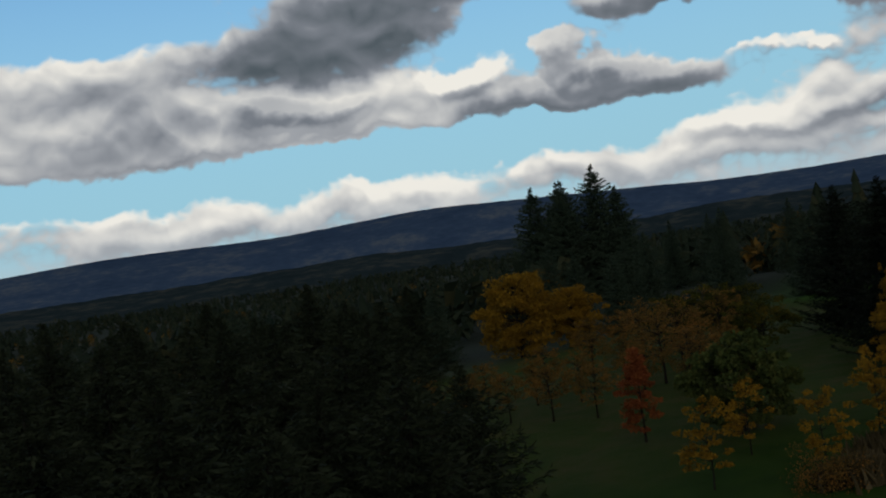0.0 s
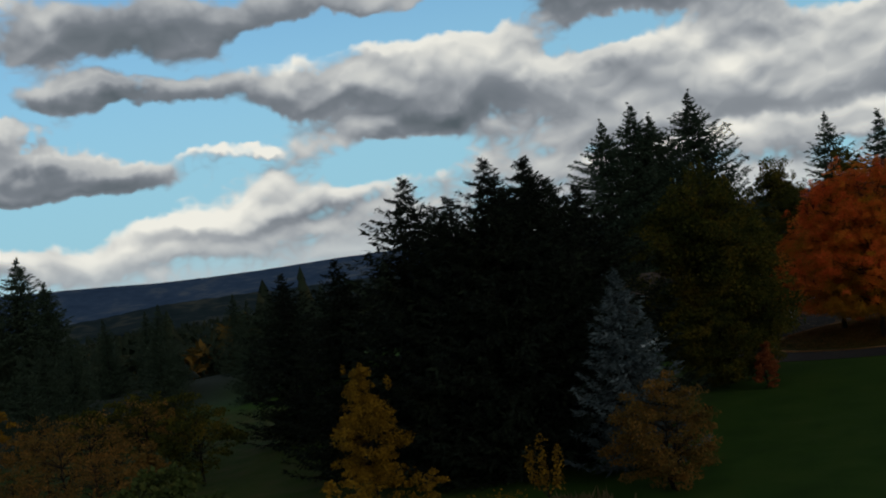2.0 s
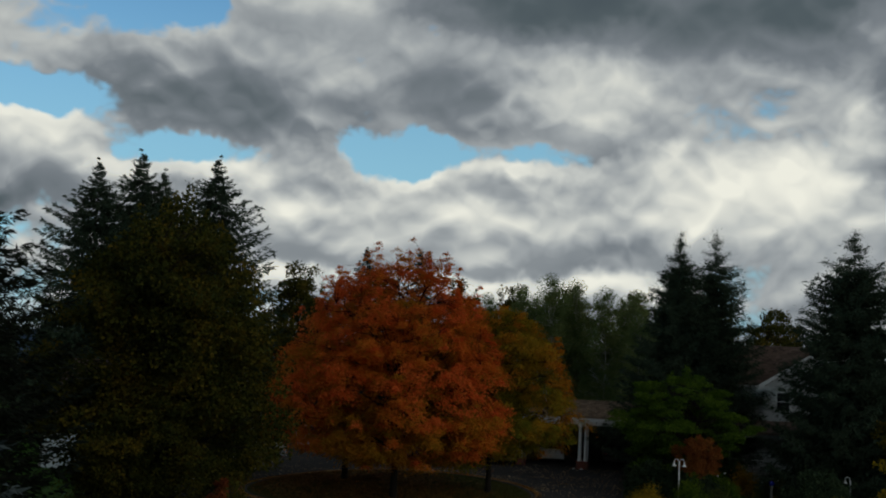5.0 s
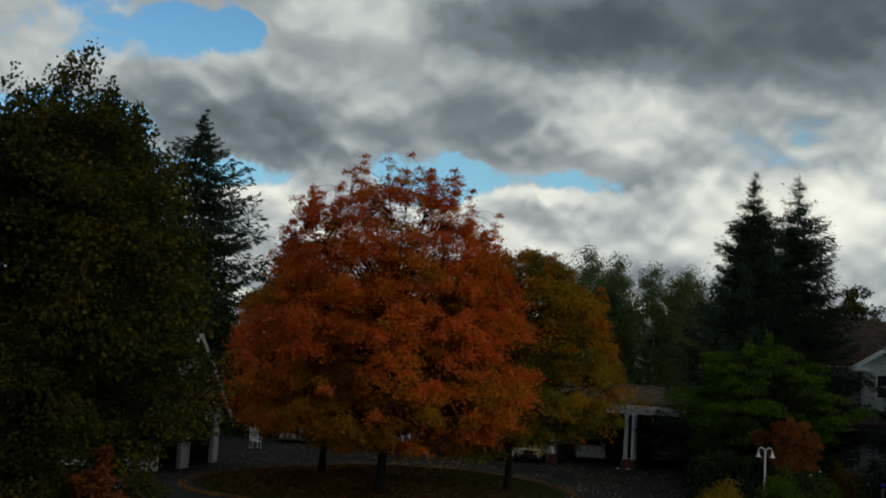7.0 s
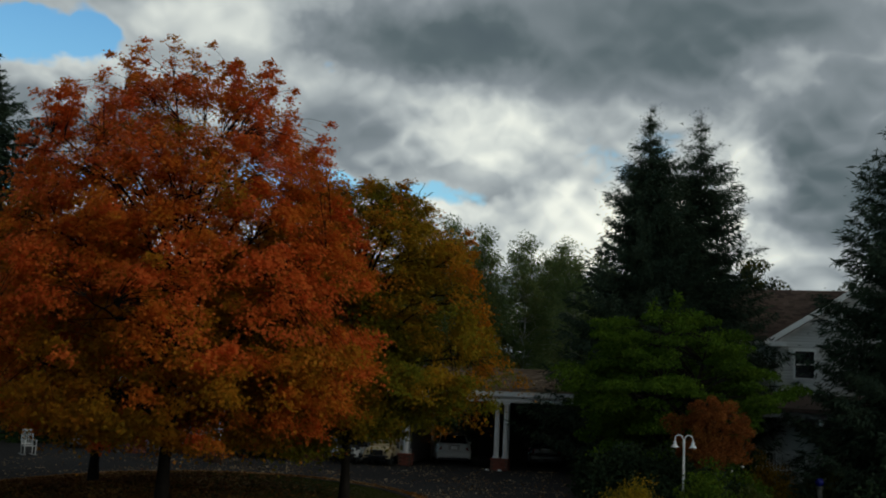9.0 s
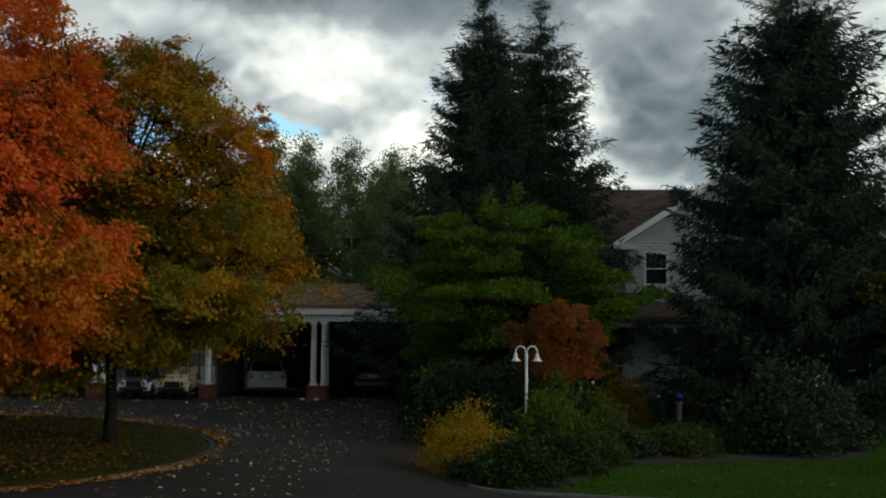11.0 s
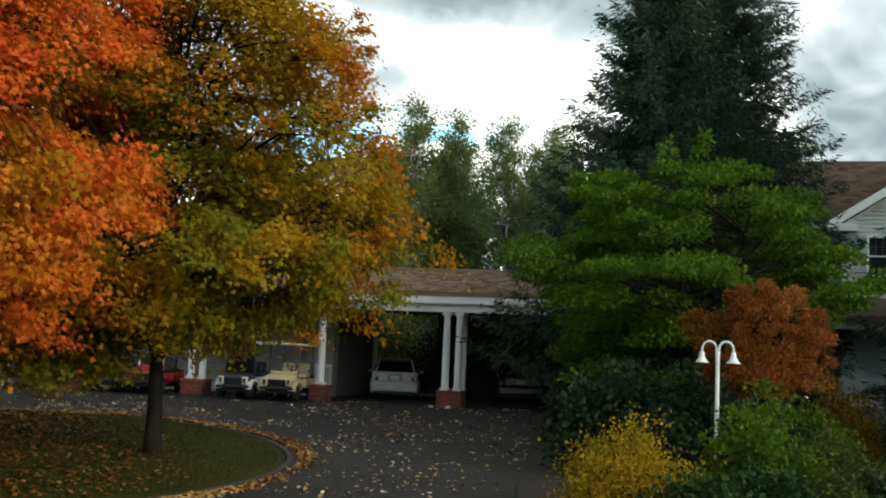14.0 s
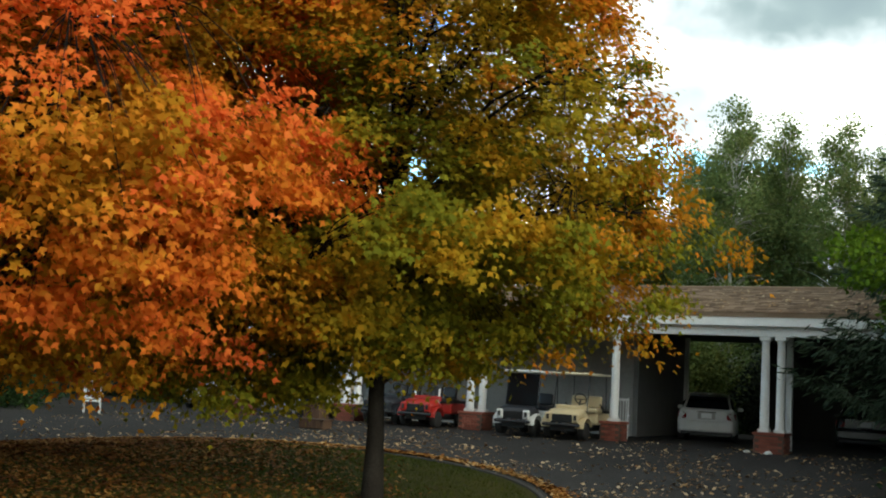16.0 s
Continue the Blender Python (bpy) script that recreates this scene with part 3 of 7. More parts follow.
def maple(name, place, height, profile, leaf_mat, seed, label, clusters=1500, per=100, leaf=0.115, trunk_r=0.2, thin_top=0.6, holes=-0.12, tips=None, fork=0.17, limbs=30, size=0.36, shoots=20, low=None, inner=None, fill=0.42):
    """A maple: forking limbs, twigs to each spray of leaves, sprays filling a crown whose outline (height, radius) is given, with holes."""
    rng = np.random.default_rng(seed)
    ob = thing(name, place, label, "tree")
    hs, rs = np.array(profile).T
    zs = np.linspace(0, height * 0.82, 10)
    sway = np.cumsum(rng.normal(0, 0.045, (10, 2)), 0) * (zs > 1.2)[:, None]
    stem = np.column_stack([sway, zs])
    stem[0, 2] = -0.12
    rr = trunk_r * (1 - zs / (height * 0.86)) ** 0.8
    rr[0] *= 1.3
    paths, nodes = [(stem, rr)], []
    for i in range(limbs):
        f = i / (limbs - 1)
        z0 = height * (fork + 0.42 * f)
        a = 2.4 * i + rng.normal(0, 0.25)
        h1 = min(0.95, fork + 0.05 + 0.36 * rng.random() * (1 - f) + 0.78 * f)
        r1 = 0.88 * np.interp(h1, hs, rs)
        t = np.linspace(0, 1, 10)
        foot = np.array([np.interp(z0, zs, stem[:, 0]), np.interp(z0, zs, stem[:, 1]), z0])
        wander = np.cumsum(rng.normal(0, 0.07, (10, 3)), 0)
        ln = foot + np.column_stack([r1 * t ** 1.15 * math.cos(a), r1 * t ** 1.15 * math.sin(a), (h1 * height - z0) * (t + 0.22 * np.sin(np.pi * t))]) + wander * t[:, None]
        thick = trunk_r * (0.42 - 0.22 * f)
        paths.append((ln, np.linspace(thick, 0.014, 10)))
        nodes.append(ln[3:])
        for j in range(6):
            k = rng.integers(3, 9)
            b = a + rng.choice((-1, 1)) * rng.uniform(0.35, 1.2)
            d = np.array([math.cos(b), math.sin(b), rng.uniform(-0.05, 0.6)]) * r1 * rng.uniform(0.2, 0.42)
            u = np.linspace(0, 1, 6)[:, None]
            br = ln[k] + d * u + np.cumsum(rng.normal(0, 0.04, (6, 3)), 0) * u
            paths.append((br, np.linspace(0.020, 0.008, 6)))
            nodes.append(br[2:])
    nodes = np.concatenate(nodes)
    wave = rng.uniform(0, 6.28, 4)
    cs, qs = [], []
    while len(cs) < clusters:
        h = rng.uniform(hs[0], hs[-1])
        r = np.interp(h, hs, rs)
        if rng.random() > (r / rs.max()) ** 1.3 or rng.random() < thin_top * max(0.0, (h - 0.62) / 0.38):
            continue
        a, q = rng.uniform(0, 6.283), rng.uniform(0.06, 1.0) ** fill
        w = 1 + 0.06 * math.sin(3 * a + wave[0] + 5 * h) + 0.05 * math.sin(6 * a + wave[1] - 9 * h) + 0.05 * math.sin(11 * a + wave[2] + 17 * h)
        p = np.array([r * q * w * math.cos(a), r * q * w * math.sin(a), h * height])
        if noise.noise(Vector((p[0] * 0.5, p[1] * 0.5, p[2] * 1.25 + 0.22 * math.hypot(p[0], p[1]))) + Vector((seed, 0, 0))) < holes + rng.normal(0, 0.05):
            continue
        cs.append(p)
        qs.append(q)
    for i in range(110 if low else 0):
        # boughs that hang lower on one side
        a, q = rng.normal(math.radians(low[0]), 0.45), rng.uniform(0.15, 0.8)
        cs.append(np.array([q * rs.max() * math.cos(a), q * rs.max() * math.sin(a), rng.uniform(low[1], hs[0] * height + 0.6)]))
        qs.append(0.5)
    for i in range(shoots):
        # upright leaders that stand clear of the crown
        a, r = rng.uniform(0, 6.28), rs.max() * 0.8 * math.sqrt(rng.uniform(0.0, 1.0))
        crest = rs.argmax()
        top = height * np.interp(r, rs[crest:][::-1], hs[crest:][::-1])
        tall = rng.uniform(0.6, 1.7)
        for k in range(5):
            cs.append(np.array([r * math.cos(a), r * math.sin(a), top - 0.5 + tall * k / 4 + 0.3]) + rng.normal(0, 0.09, 3))
            qs.append(1.0)
    cs, qs = np.array(cs), np.array(qs)
    for c in cs:
        k = np.argmin(((nodes - c) ** 2).sum(1) + 1.5 * np.maximum(0, nodes[:, 2] - c[2] + 0.1) ** 2)
        a = nodes[k]
        t = np.linspace(0, 1, 4)[:, None]
        paths.append((a + (c - a) * t + np.array([0, 0, 0.12]) * np.sin(np.pi * t) * np.linalg.norm(c - a), np.linspace(0.011, 0.004, 4)))
    tv, tf = tubes_np(paths, 5)
    part_of("trunk", tv, tf, BARK, ob, "dark forking trunk and limbs", smooth=True)
    n_of = np.full(len(cs), per)
    n_of[len(cs) - 5 * shoots:] = per * 2 // 3
    n_of = np.where(cs[:, 2] > 0.74 * height, (n_of * (1 - 0.55 * thin_top)).astype(int), n_of)
    ids = np.repeat(np.arange(len(cs)), n_of)
    m = len(ids)
    sc = size * rng.uniform(0.6, 1.35, len(cs))
    sc[len(cs) - 5 * shoots:] *= 0.5
    off = rng.normal(size=(m, 3)) * sc[ids][:, None] * [0.62, 0.62, 0.34]
    off[:, 2] -= 0.25 * (off[:, 0] ** 2 + off[:, 1] ** 2) / size
    at = cs[ids] + off
    out = at - [0, 0, 0.35 * height]
    out /= np.linalg.norm(out, axis=1, keepdims=True)
    nor = 0.75 * out + rng.normal(0, 0.55, (m, 3)) + [0, 0, 0.7]
    nor /= np.linalg.norm(nor, axis=1, keepdims=True)
    d = out + rng.normal(0, 0.7, (m, 3)) + [0, 0, -0.5]
    d -= nor * (d * nor).sum(1, keepdims=True)
    d /= np.linalg.norm(d, axis=1, keepdims=True) + 1e-9
    side = np.cross(d, nor)
    s = (leaf * rng.uniform(0.6, 1.25, m))[:, None]
    lobes = ((0.0, 0.0, 0.0), (0.56, 0.42, 0.14), (0.2, 0.55, 0.02), (0.0, 1.0, 0.16), (-0.2, 0.55, 0.02), (-0.56, 0.42, 0.14))
    v = np.stack([at + side * s * a + d * s * b - nor * s * c for a, b, c in lobes], 1)
    kind = np.zeros(len(cs), int)
    if tips is not None:
        patch = np.array([noise.noise(Vector(c * 0.42) + Vector((0, seed, 3))) for c in cs])
        kind[(qs > 0.72) & (patch + 0.9 * (qs - 0.85) + rng.normal(0, 0.12, len(cs)) > 0.06)] = 1
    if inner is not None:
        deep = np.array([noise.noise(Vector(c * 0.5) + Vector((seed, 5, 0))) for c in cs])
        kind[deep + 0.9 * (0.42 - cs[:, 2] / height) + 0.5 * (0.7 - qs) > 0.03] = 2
    kind = kind[ids]
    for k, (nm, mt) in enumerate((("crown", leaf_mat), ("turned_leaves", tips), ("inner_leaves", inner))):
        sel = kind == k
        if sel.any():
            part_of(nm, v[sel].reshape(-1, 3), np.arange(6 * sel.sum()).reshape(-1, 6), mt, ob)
    return ob


def shrub(name, place, height, radius, leaf_mat, seed, label, leaf=0.09, clumps=70, per=110, category="shrub", spiky=0.0, group="", oblong=1.0, turn=0.0):
    """A bush: many stems from the ground, leaves over an uneven dome."""
    rng = np.random.default_rng(seed)
    ob = thing(name, place, label, category, group, turn)
    p = rng.normal(size=(clumps, 3))
    p /= np.linalg.norm(p, axis=1, keepdims=True)
    p[:, 2] = np.abs(p[:, 2])
    r = rng.uniform(0.25, 1, clumps) ** 0.4
    r *= 1 + 0.18 * np.sin(4 * np.arctan2(p[:, 1], p[:, 0]) + seed) * rng.uniform(0.4, 1, clumps)
    if spiky:
        r *= 1 + spiky * (rng.random(clumps) < 0.25) * p[:, 2]
    c = p * r[:, None] * [radius * oblong, radius, height * 0.92]
    c[:, 2] = np.maximum(c[:, 2], 0.12 * height)
    paths = []
    for q in c[:: max(1, clumps // 40)]:
        t = np.linspace(0, 1, 4)[:, None]
        paths.append((np.array([q[0] * 0.15, q[1] * 0.15, -0.05]) * (1 - t) + q * t, np.linspace(0.018, 0.004, 4)))
    tv, tf = tubes_np(paths, 4)
    part_of("stem", tv, tf, BARK, ob)
    ids = np.repeat(np.arange(clumps), per)
    off = rng.normal(size=(len(ids), 3)) * radius * 0.17 * [1, 1, 0.8]
    at = c[ids] + off
    at[:, 2] = np.maximum(at[:, 2], 0.03)
    v, f = leaves_np(rng, at, leaf, off / (np.linalg.norm(off, axis=1, keepdims=True) + 1e-6) + [0, 0, 0.3], droop=0.1)
    part_of("foliage", v, f, leaf_mat, ob)
    return ob


def conifer(name, place, height, radius, needle_mat, seed, label, levels=34, boughs=8, sprigs=22, droop=0.25, base=0.06, sprig=0.42, trunk_r=None, power=0.85, group="", category="conifer", hang=0.5, tuft=2, thin_tip=False, slim=0.24):
    """A fir or spruce: whorls of drooping boughs, each feathered with needle sprays; gaps between boughs near the tip."""
    rng = np.random.default_rng(seed)
    ob = thing(name, place, label, category, group)
    trunk_r = trunk_r or height * 0.014
    zs = np.linspace(0, height, 8)
    sway = rng.normal(0, 0.012 * height / 8, (8, 2)).cumsum(0)
    stem = (np.stack([sway[:, 0], sway[:, 1], zs - 0.1], 1), np.maximum(trunk_r * (1 - zs / height), 0.012))
    hs = base + (1 - base) * np.linspace(0, 0.985, levels) ** 0.92
    at, along, size, paths = [], [], [], []
    for level, h in enumerate(hs):
        if thin_tip and h > 0.86 and level % 2:
            continue
        k = max(3, int(boughs * (1 - 0.45 * h)))
        a0 = rng.uniform(0, 6.28)
        for j in range(k):
            a = a0 + 6.283 * j / k + rng.normal(0, 0.22)
            ln = radius * (1 - h) ** power * min(1.0, (1 - h) / 0.2 + 0.12) * rng.uniform(0.6, 1.15) + 0.10
            z0 = h * height + rng.normal(0, 0.012 * height)
            m = max(4, int(sprigs * (0.3 + 0.7 * ln / radius)))
            t = np.linspace(0.12, 1, m)
            fall = droop * (1 - 0.9 * h) - 0.10 * h
            dz = ln * (-fall * t - 0.12 * np.sin(np.pi * t) + 0.28 * fall * t ** 3 + 0.08 * t * t)
            ca, sa = math.cos(a), math.sin(a)
            p = np.stack([ca * ln * t, sa * ln * t, z0 + dz], 1)
            d = np.array([ca, sa, -fall * 0.6])
            lat = np.array([-sa, ca, 0.0])
            for sgn in (-1, 1):
                w = 0.30 * ln * np.sin(np.pi * np.clip(t, 0.0, 0.93)) ** 0.8 * rng.uniform(0.3, 1.0, m)
                at.append(p + sgn * lat * w[:, None] * 0.35 + rng.normal(0, 0.03, (m, 3)))
                along.append(d * 0.8 + sgn * lat * rng.uniform(0.35, 1.0, (m, 1)) + np.array([0, 0, -hang]) * rng.uniform(0.0, 1.0, (m, 1)))
                size.append(sprig * (0.55 + 0.45 * ln / radius) * (1.1 - 0.5 * t) * min(1.0, (0.3 if thin_tip else 0.6) + 3.2 * (1 - h)))
            at.append(p[-2:])
            along.append(np.stack([d + [0, 0, 0.15]] * 2))
            size.append(np.full(2, sprig * 0.8 * min(1.0, 0.35 + 3.2 * (1 - h))))
            paths.append((np.concatenate([[[0, 0, z0]], p[:: max(1, m // 3)]]), np.linspace(0.012 + 0.006 * ln, 0.006, len(p[:: max(1, m // 3)]) + 1)))
    bv, bf = tubes_np(paths, 3)
    tv, tf = tubes_np([stem], 7)
    bf = np.concatenate([tf, bf + len(tv)])
    part_of("trunk", np.concatenate([tv, bv]), bf, BARK, ob, "dark trunk with bare boughs")
    spike = np.linspace(0.95, 1.0, 14)
    at.append(np.stack([0 * spike, 0 * spike, spike * height], 1))
    along.append(np.stack([rng.normal(0, 0.7, 14), rng.normal(0, 0.7, 14), np.full(14, 1.2)], 1))
    size.append(np.full(14, sprig * (0.26 if thin_tip else 0.4)))
    at, along, size = np.concatenate(at), np.concatenate(along), np.concatenate(size)
    out_v, out_f, n0 = [], [], 0
    for i in range(tuft):
        v, f = leaves_np(rng, at + rng.normal(0, 0.05, at.shape) * i, size, along * 1.6, droop=0.15, width=slim, flat=0.2)
        out_v.append(v)
        out_f.append(f + n0)
        n0 += len(v)
    # leader
    part_of("crown", np.concatenate(out_v), np.concatenate(out_f), needle_mat, ob)
    return ob


def placed(ob, x, y, turn=0.0, s=1.0, sz=None, dz=0.0):
    """A copy of a tree on the ground at x, y."""
    sz = sz or s
    m = Matrix.LocRotScale((x, y, lay(x, y) + dz), Euler((0, 0, radians(turn))), (s, s, sz))
    return copy_thing(ob, m)


# ---- ground ----


def ease(a, b, x):
    t = np.clip((x - a) / (b - a), 0, 1)
    return t * t * (3 - 2 * t)


def lay_np(x, y):
    """The ground's height."""
    x, y = np.asarray(x, float), np.asarray(y, float)
    z = -0.06 * np.clip(117 - x, 0, 11) - 0.035 * np.clip(106 - x, 0, 150)
    z = z - 0.02 * ease(108, 116, x) * np.clip(y - 50, 0, 20)
    z = z - 0.03 * np.clip(y - 50, 0, 70) * (1 - ease(104, 116, x))
    z = z - 0.07 * np.clip(y - 120, 0, 520) - 0.05 * np.clip(x - 175, 0, 520) - 0.05 * np.clip(-20 - x, 0, 400)
    e = ((x - 102.5) / 7.9) ** 2 + ((y - 47.5) / 8.2) ** 2
    z = z + 0.42 * np.clip(1.0 - e, 0, 1) ** 0.7
    return np.maximum(z, -40.0)


def lay(x, y):
    return float(lay_np(x, y))


def spaced(a, lo, hi, b, step):
    far_lo = lo - np.geomspace(step * 1.4, lo - a, 26)[::-1]
    far_hi = hi + np.geomspace(step * 1.4, b - hi, 26)
    return np.concatenate([far_lo, np.arange(lo, hi + 0.01, step), far_hi])


def build_ground():
    xs, ys = spaced(-4500, 20, 135, 4500, 0.9), spaced(-4500, 10, 95, 4500, 0.9)
    gx, gy = np.meshgrid(xs, ys, indexing="ij")
    gz = lay_np(gx, gy)
    near = (gx > 20) & (gx < 85) & (gy > 10)
    rng = np.random.default_rng(3)
    gz = gz + near * rng.normal(0, 0.02, gz.shape)
    v = np.stack([gx, gy, gz], -1).reshape(-1, 3)
    i, j = np.meshgrid(np.arange(len(xs) - 1), np.arange(len(ys) - 1), indexing="ij")
    a = i * len(ys) + j
    f = np.stack([a, a + len(ys), a + len(ys) + 1, a + 1], -1).reshape(-1, 4)
    tagged(part_of("ground", v, f, GRASS, smooth=True), "mown lawn and rough meadow grass sloping to a wooded valley", "ground", kind="structure")


def curve_pts(pts, n=8):
    """A smooth closed outline through the given corners."""
    p = np.array(pts, float)
    k = len(p)
    out = []
    for i in range(k):
        a, b, c, d = p[i - 1], p[i], p[(i + 1) % k], p[(i + 2) % k]
        for t in np.arange(n) / n:
            out.append(0.5 * (2 * b + (c - a) * t + (2 * a - 5 * b + 4 * c - d) * t * t + (3 * b - a - 3 * c + d) * t ** 3))
    return np.array(out)


def inside(poly, x, y):
    x, y = np.atleast_1d(x), np.atleast_1d(y)
    r = np.zeros(len(x), bool)
    for (x0, y0), (x1, y1) in zip(poly, np.roll(poly, -1, 0)):
        c = ((y0 > y) != (y1 > y)) & (x < (x1 - x0) * (y - y0) / (y1 - y0 + 1e-12) + x0)
        r ^= c
    return r


def sheet(name, outline, lift, mat, step=0.9, holes=(), skirt=0.0):
    """A sheet on the ground inside an outline, lifted by some centimetres."""
    from mathutils.geometry import delaunay_2d_cdt
    lo, hi = outline.min(0), outline.max(0)
    gx, gy = np.meshgrid(np.arange(lo[0], hi[0], step), np.arange(lo[1], hi[1], step))
    gx, gy = gx.ravel(), gy.ravel()
    ok = inside(outline, gx, gy)
    for h in holes:
        ok &= ~inside(h, gx, gy)
    pts = [Vector(p) for p in outline]
    edges = [(i, (i + 1) % len(outline)) for i in range(len(outline))]
    for h in holes:
        b = len(pts)
        pts += [Vector(p) for p in h]
        edges += [(b + i, b + (i + 1) % len(h)) for i in range(len(h))]
    pts += [Vector((x, y)) for x, y in zip(gx[ok], gy[ok])]
    vs, es, fs, *_ = delaunay_2d_cdt(pts, edges, [], 0, 1e-4)
    vs = np.array([tuple(v) for v in vs])
    fs = np.array([f for f in fs if len(f) == 3])
    cen = vs[fs].mean(1)
    ok = inside(outline, cen[:, 0], cen[:, 1])
    for h in holes:
        ok &= ~inside(h, cen[:, 0], cen[:, 1])
    z = lay_np(vs[:, 0], vs[:, 1]) + lift
    return part_of(name, np.column_stack([vs, z]), fs[ok], mat, smooth=True)


def kerb(name, line, closed, width, high, mat, label):
    """A low concrete edging along a line on the ground, in lengths with joints."""
    p = np.asarray(line)
    top = thing(name, (0, 0, 0), label, "kerb", kind="structure")
    seg = np.roll(p, -1, 0) - p if closed else np.gradient(p, axis=0)
    nor = np.stack([seg[:, 1], -seg[:, 0]], 1)
    nor /= np.linalg.norm(nor, axis=1, keepdims=True)
    prof = [(-width / 2, -0.1), (-width / 2, high * 0.8), (-width * 0.32, high), (width * 0.32, high), (width / 2, high * 0.8), (width / 2, -0.1)]
    z = lay_np(p[:, 0], p[:, 1])
    rings = np.array([[(x + a * nx, y + a * ny, zz + b) for a, b in prof] for (x, y), (nx, ny), zz in zip(p, nor, z)])
    k, s = len(p), len(prof)
    stretch = 4
    ends = range(0, k if closed else k - 1, stretch)
    for a in ends:
        idx = [(a + i) % k if closed else min(a + i, k - 1) for i in range(stretch + 1)]
        r = rings[idx].copy()
        r[0] += (r[1] - r[0]) * 0.03
        i, j = np.meshgrid(np.arange(len(idx) - 1), np.arange(s - 1), indexing="ij")
        q = i * s + j
        f = np.stack([q, q + 1, q + s + 1, q + s], -1).reshape(-1, 4)
        part_of("kerb_stone", r.reshape(-1, 3), f, mat, top)
    return top


build_ground()
th = np.linspace(0, 2 * np.pi, 72, endpoint=False)
ISLAND = np.stack([102.5 + 8.0 * np.cos(th), 47.5 + 8.3 * np.sin(th)], 1)
DRIVE = curve_pts([(94.0, -60), (94.0, -20), (93.8, 10), (93.2, 26), (92.4, 36), (90.6, 46), (91.5, 54), (96, 60), (104, 63.0), (112, 66), (117, 80), (124, 92), (131, 90), (129.5, 70), (129.5, 50), (129.5, 36.6), (118, 36.0), (108, 35.0), (101.5, 34.3), (99.4, 33.1), (97.8, 32.1), (97.2, 31.2), (97.05, 30.3), (96.7, 28.8), (96.4, 26), (96.4, 20), (96.8, 0), (97.2, -30), (97.4, -60)], 8)
tagged(sheet("road", DRIVE, 0.03, ASPHALT, 0.8, [ISLAND]), "dark asphalt driveway looping round a grass island, strewn with leaves", "driveway", kind="structure")
kerb("kerb", ISLAND, True, 0.11, 0.055, CONCRETE, "low concrete edging round the grass island, leaves against it")
LAWN_EDGE = DRIVE[(DRIVE[:, 0] > 96.0) & (DRIVE[:, 0] < 98.0) & (DRIVE[:, 1] > 5) & (DRIVE[:, 1] < 33)]
kerb("kerb", LAWN_EDGE, False, 0.14, 0.09, STONE, "concrete edging along the front lawn")
BED = curve_pts([(99.5, 33.0), (101.5, 34.2), (105, 34.8), (110, 35.6), (117.5, 36.4), (118, 31), (112, 29.6), (108.5, 28.6), (106.8, 26.6), (107.6, 23.2), (106.5, 21.6), (104.3, 22.2), (103.2, 24.0), (102.9, 26.1), (102.2, 28.0), (101.3, 28.8), (99.8, 29.6), (98.2, 30.2), (97.4, 30.9), (97.7, 31.8), (98.5, 32.5)], 6)
tagged(sheet("planting_bed", BED, 0.017, SOIL, 0.9), "dark mulch planting bed below shrubs and firs", "flower bed", kind="structure")

# ---- far land ----


def ridge(name, far, mat, seed, base, bumps, rough, label, lo=-70, hi=150):
    """A long wooded ridge on the skyline, with a rounded uneven crest."""
    rng = np.random.default_rng(seed)
    az = np.radians(np.linspace(lo, hi, 700))
    crest = np.full(len(az), float(base))
    for a, w, h in bumps:
        crest += h * np.exp(-((np.degrees(az) - a) / w) ** 2)
    for k in (3, 7, 13, 29, 61, 127):
        crest += rough * 26.0 / k ** 0.8 * np.sin(k * az * 2.2 + rng.uniform(0, 6.28))
    crest += rough * rng.normal(0, 1.5, len(az))
    rows = []
    for g, hh in ((0.80, -0.25), (0.86, 0.22), (0.92, 0.55), (0.97, 0.86), (1.0, 1.0), (1.02, 0.9), (1.06, 0.0)):
        d = far * g * (1 + 0.015 * np.sin(9 * az + g * 40))
        z = -40 + (crest + 40) * hh + rough * rng.normal(0, 1.2, len(az)) * (0 < hh < 1)
        rows.append(np.stack([60 + d * np.cos(az), 30 + d * np.sin(az), z], 1))
    v = np.concatenate(rows)
    n = len(az)
    i, j = np.meshgrid(np.arange(len(rows) - 1), np.arange(n - 1), indexing="ij")
    a = i * n + j
    f = np.stack([a, a + 1, a + n + 1, a + n], -1).reshape(-1, 4)
    tagged(part_of(name, v, f, mat, smooth=True), label, "hills", kind="structure")


ridge("backdrop", 4200, HILLS[0], 11, 92, [(84, 10, 45), (69, 7, 52), (60, 5, 14), (44, 6, 4)], 0.28, "long wooded hills on the skyline, haze blue put into their colour")
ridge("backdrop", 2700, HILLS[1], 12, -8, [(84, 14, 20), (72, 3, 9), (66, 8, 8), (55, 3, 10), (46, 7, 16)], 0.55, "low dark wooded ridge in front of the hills")


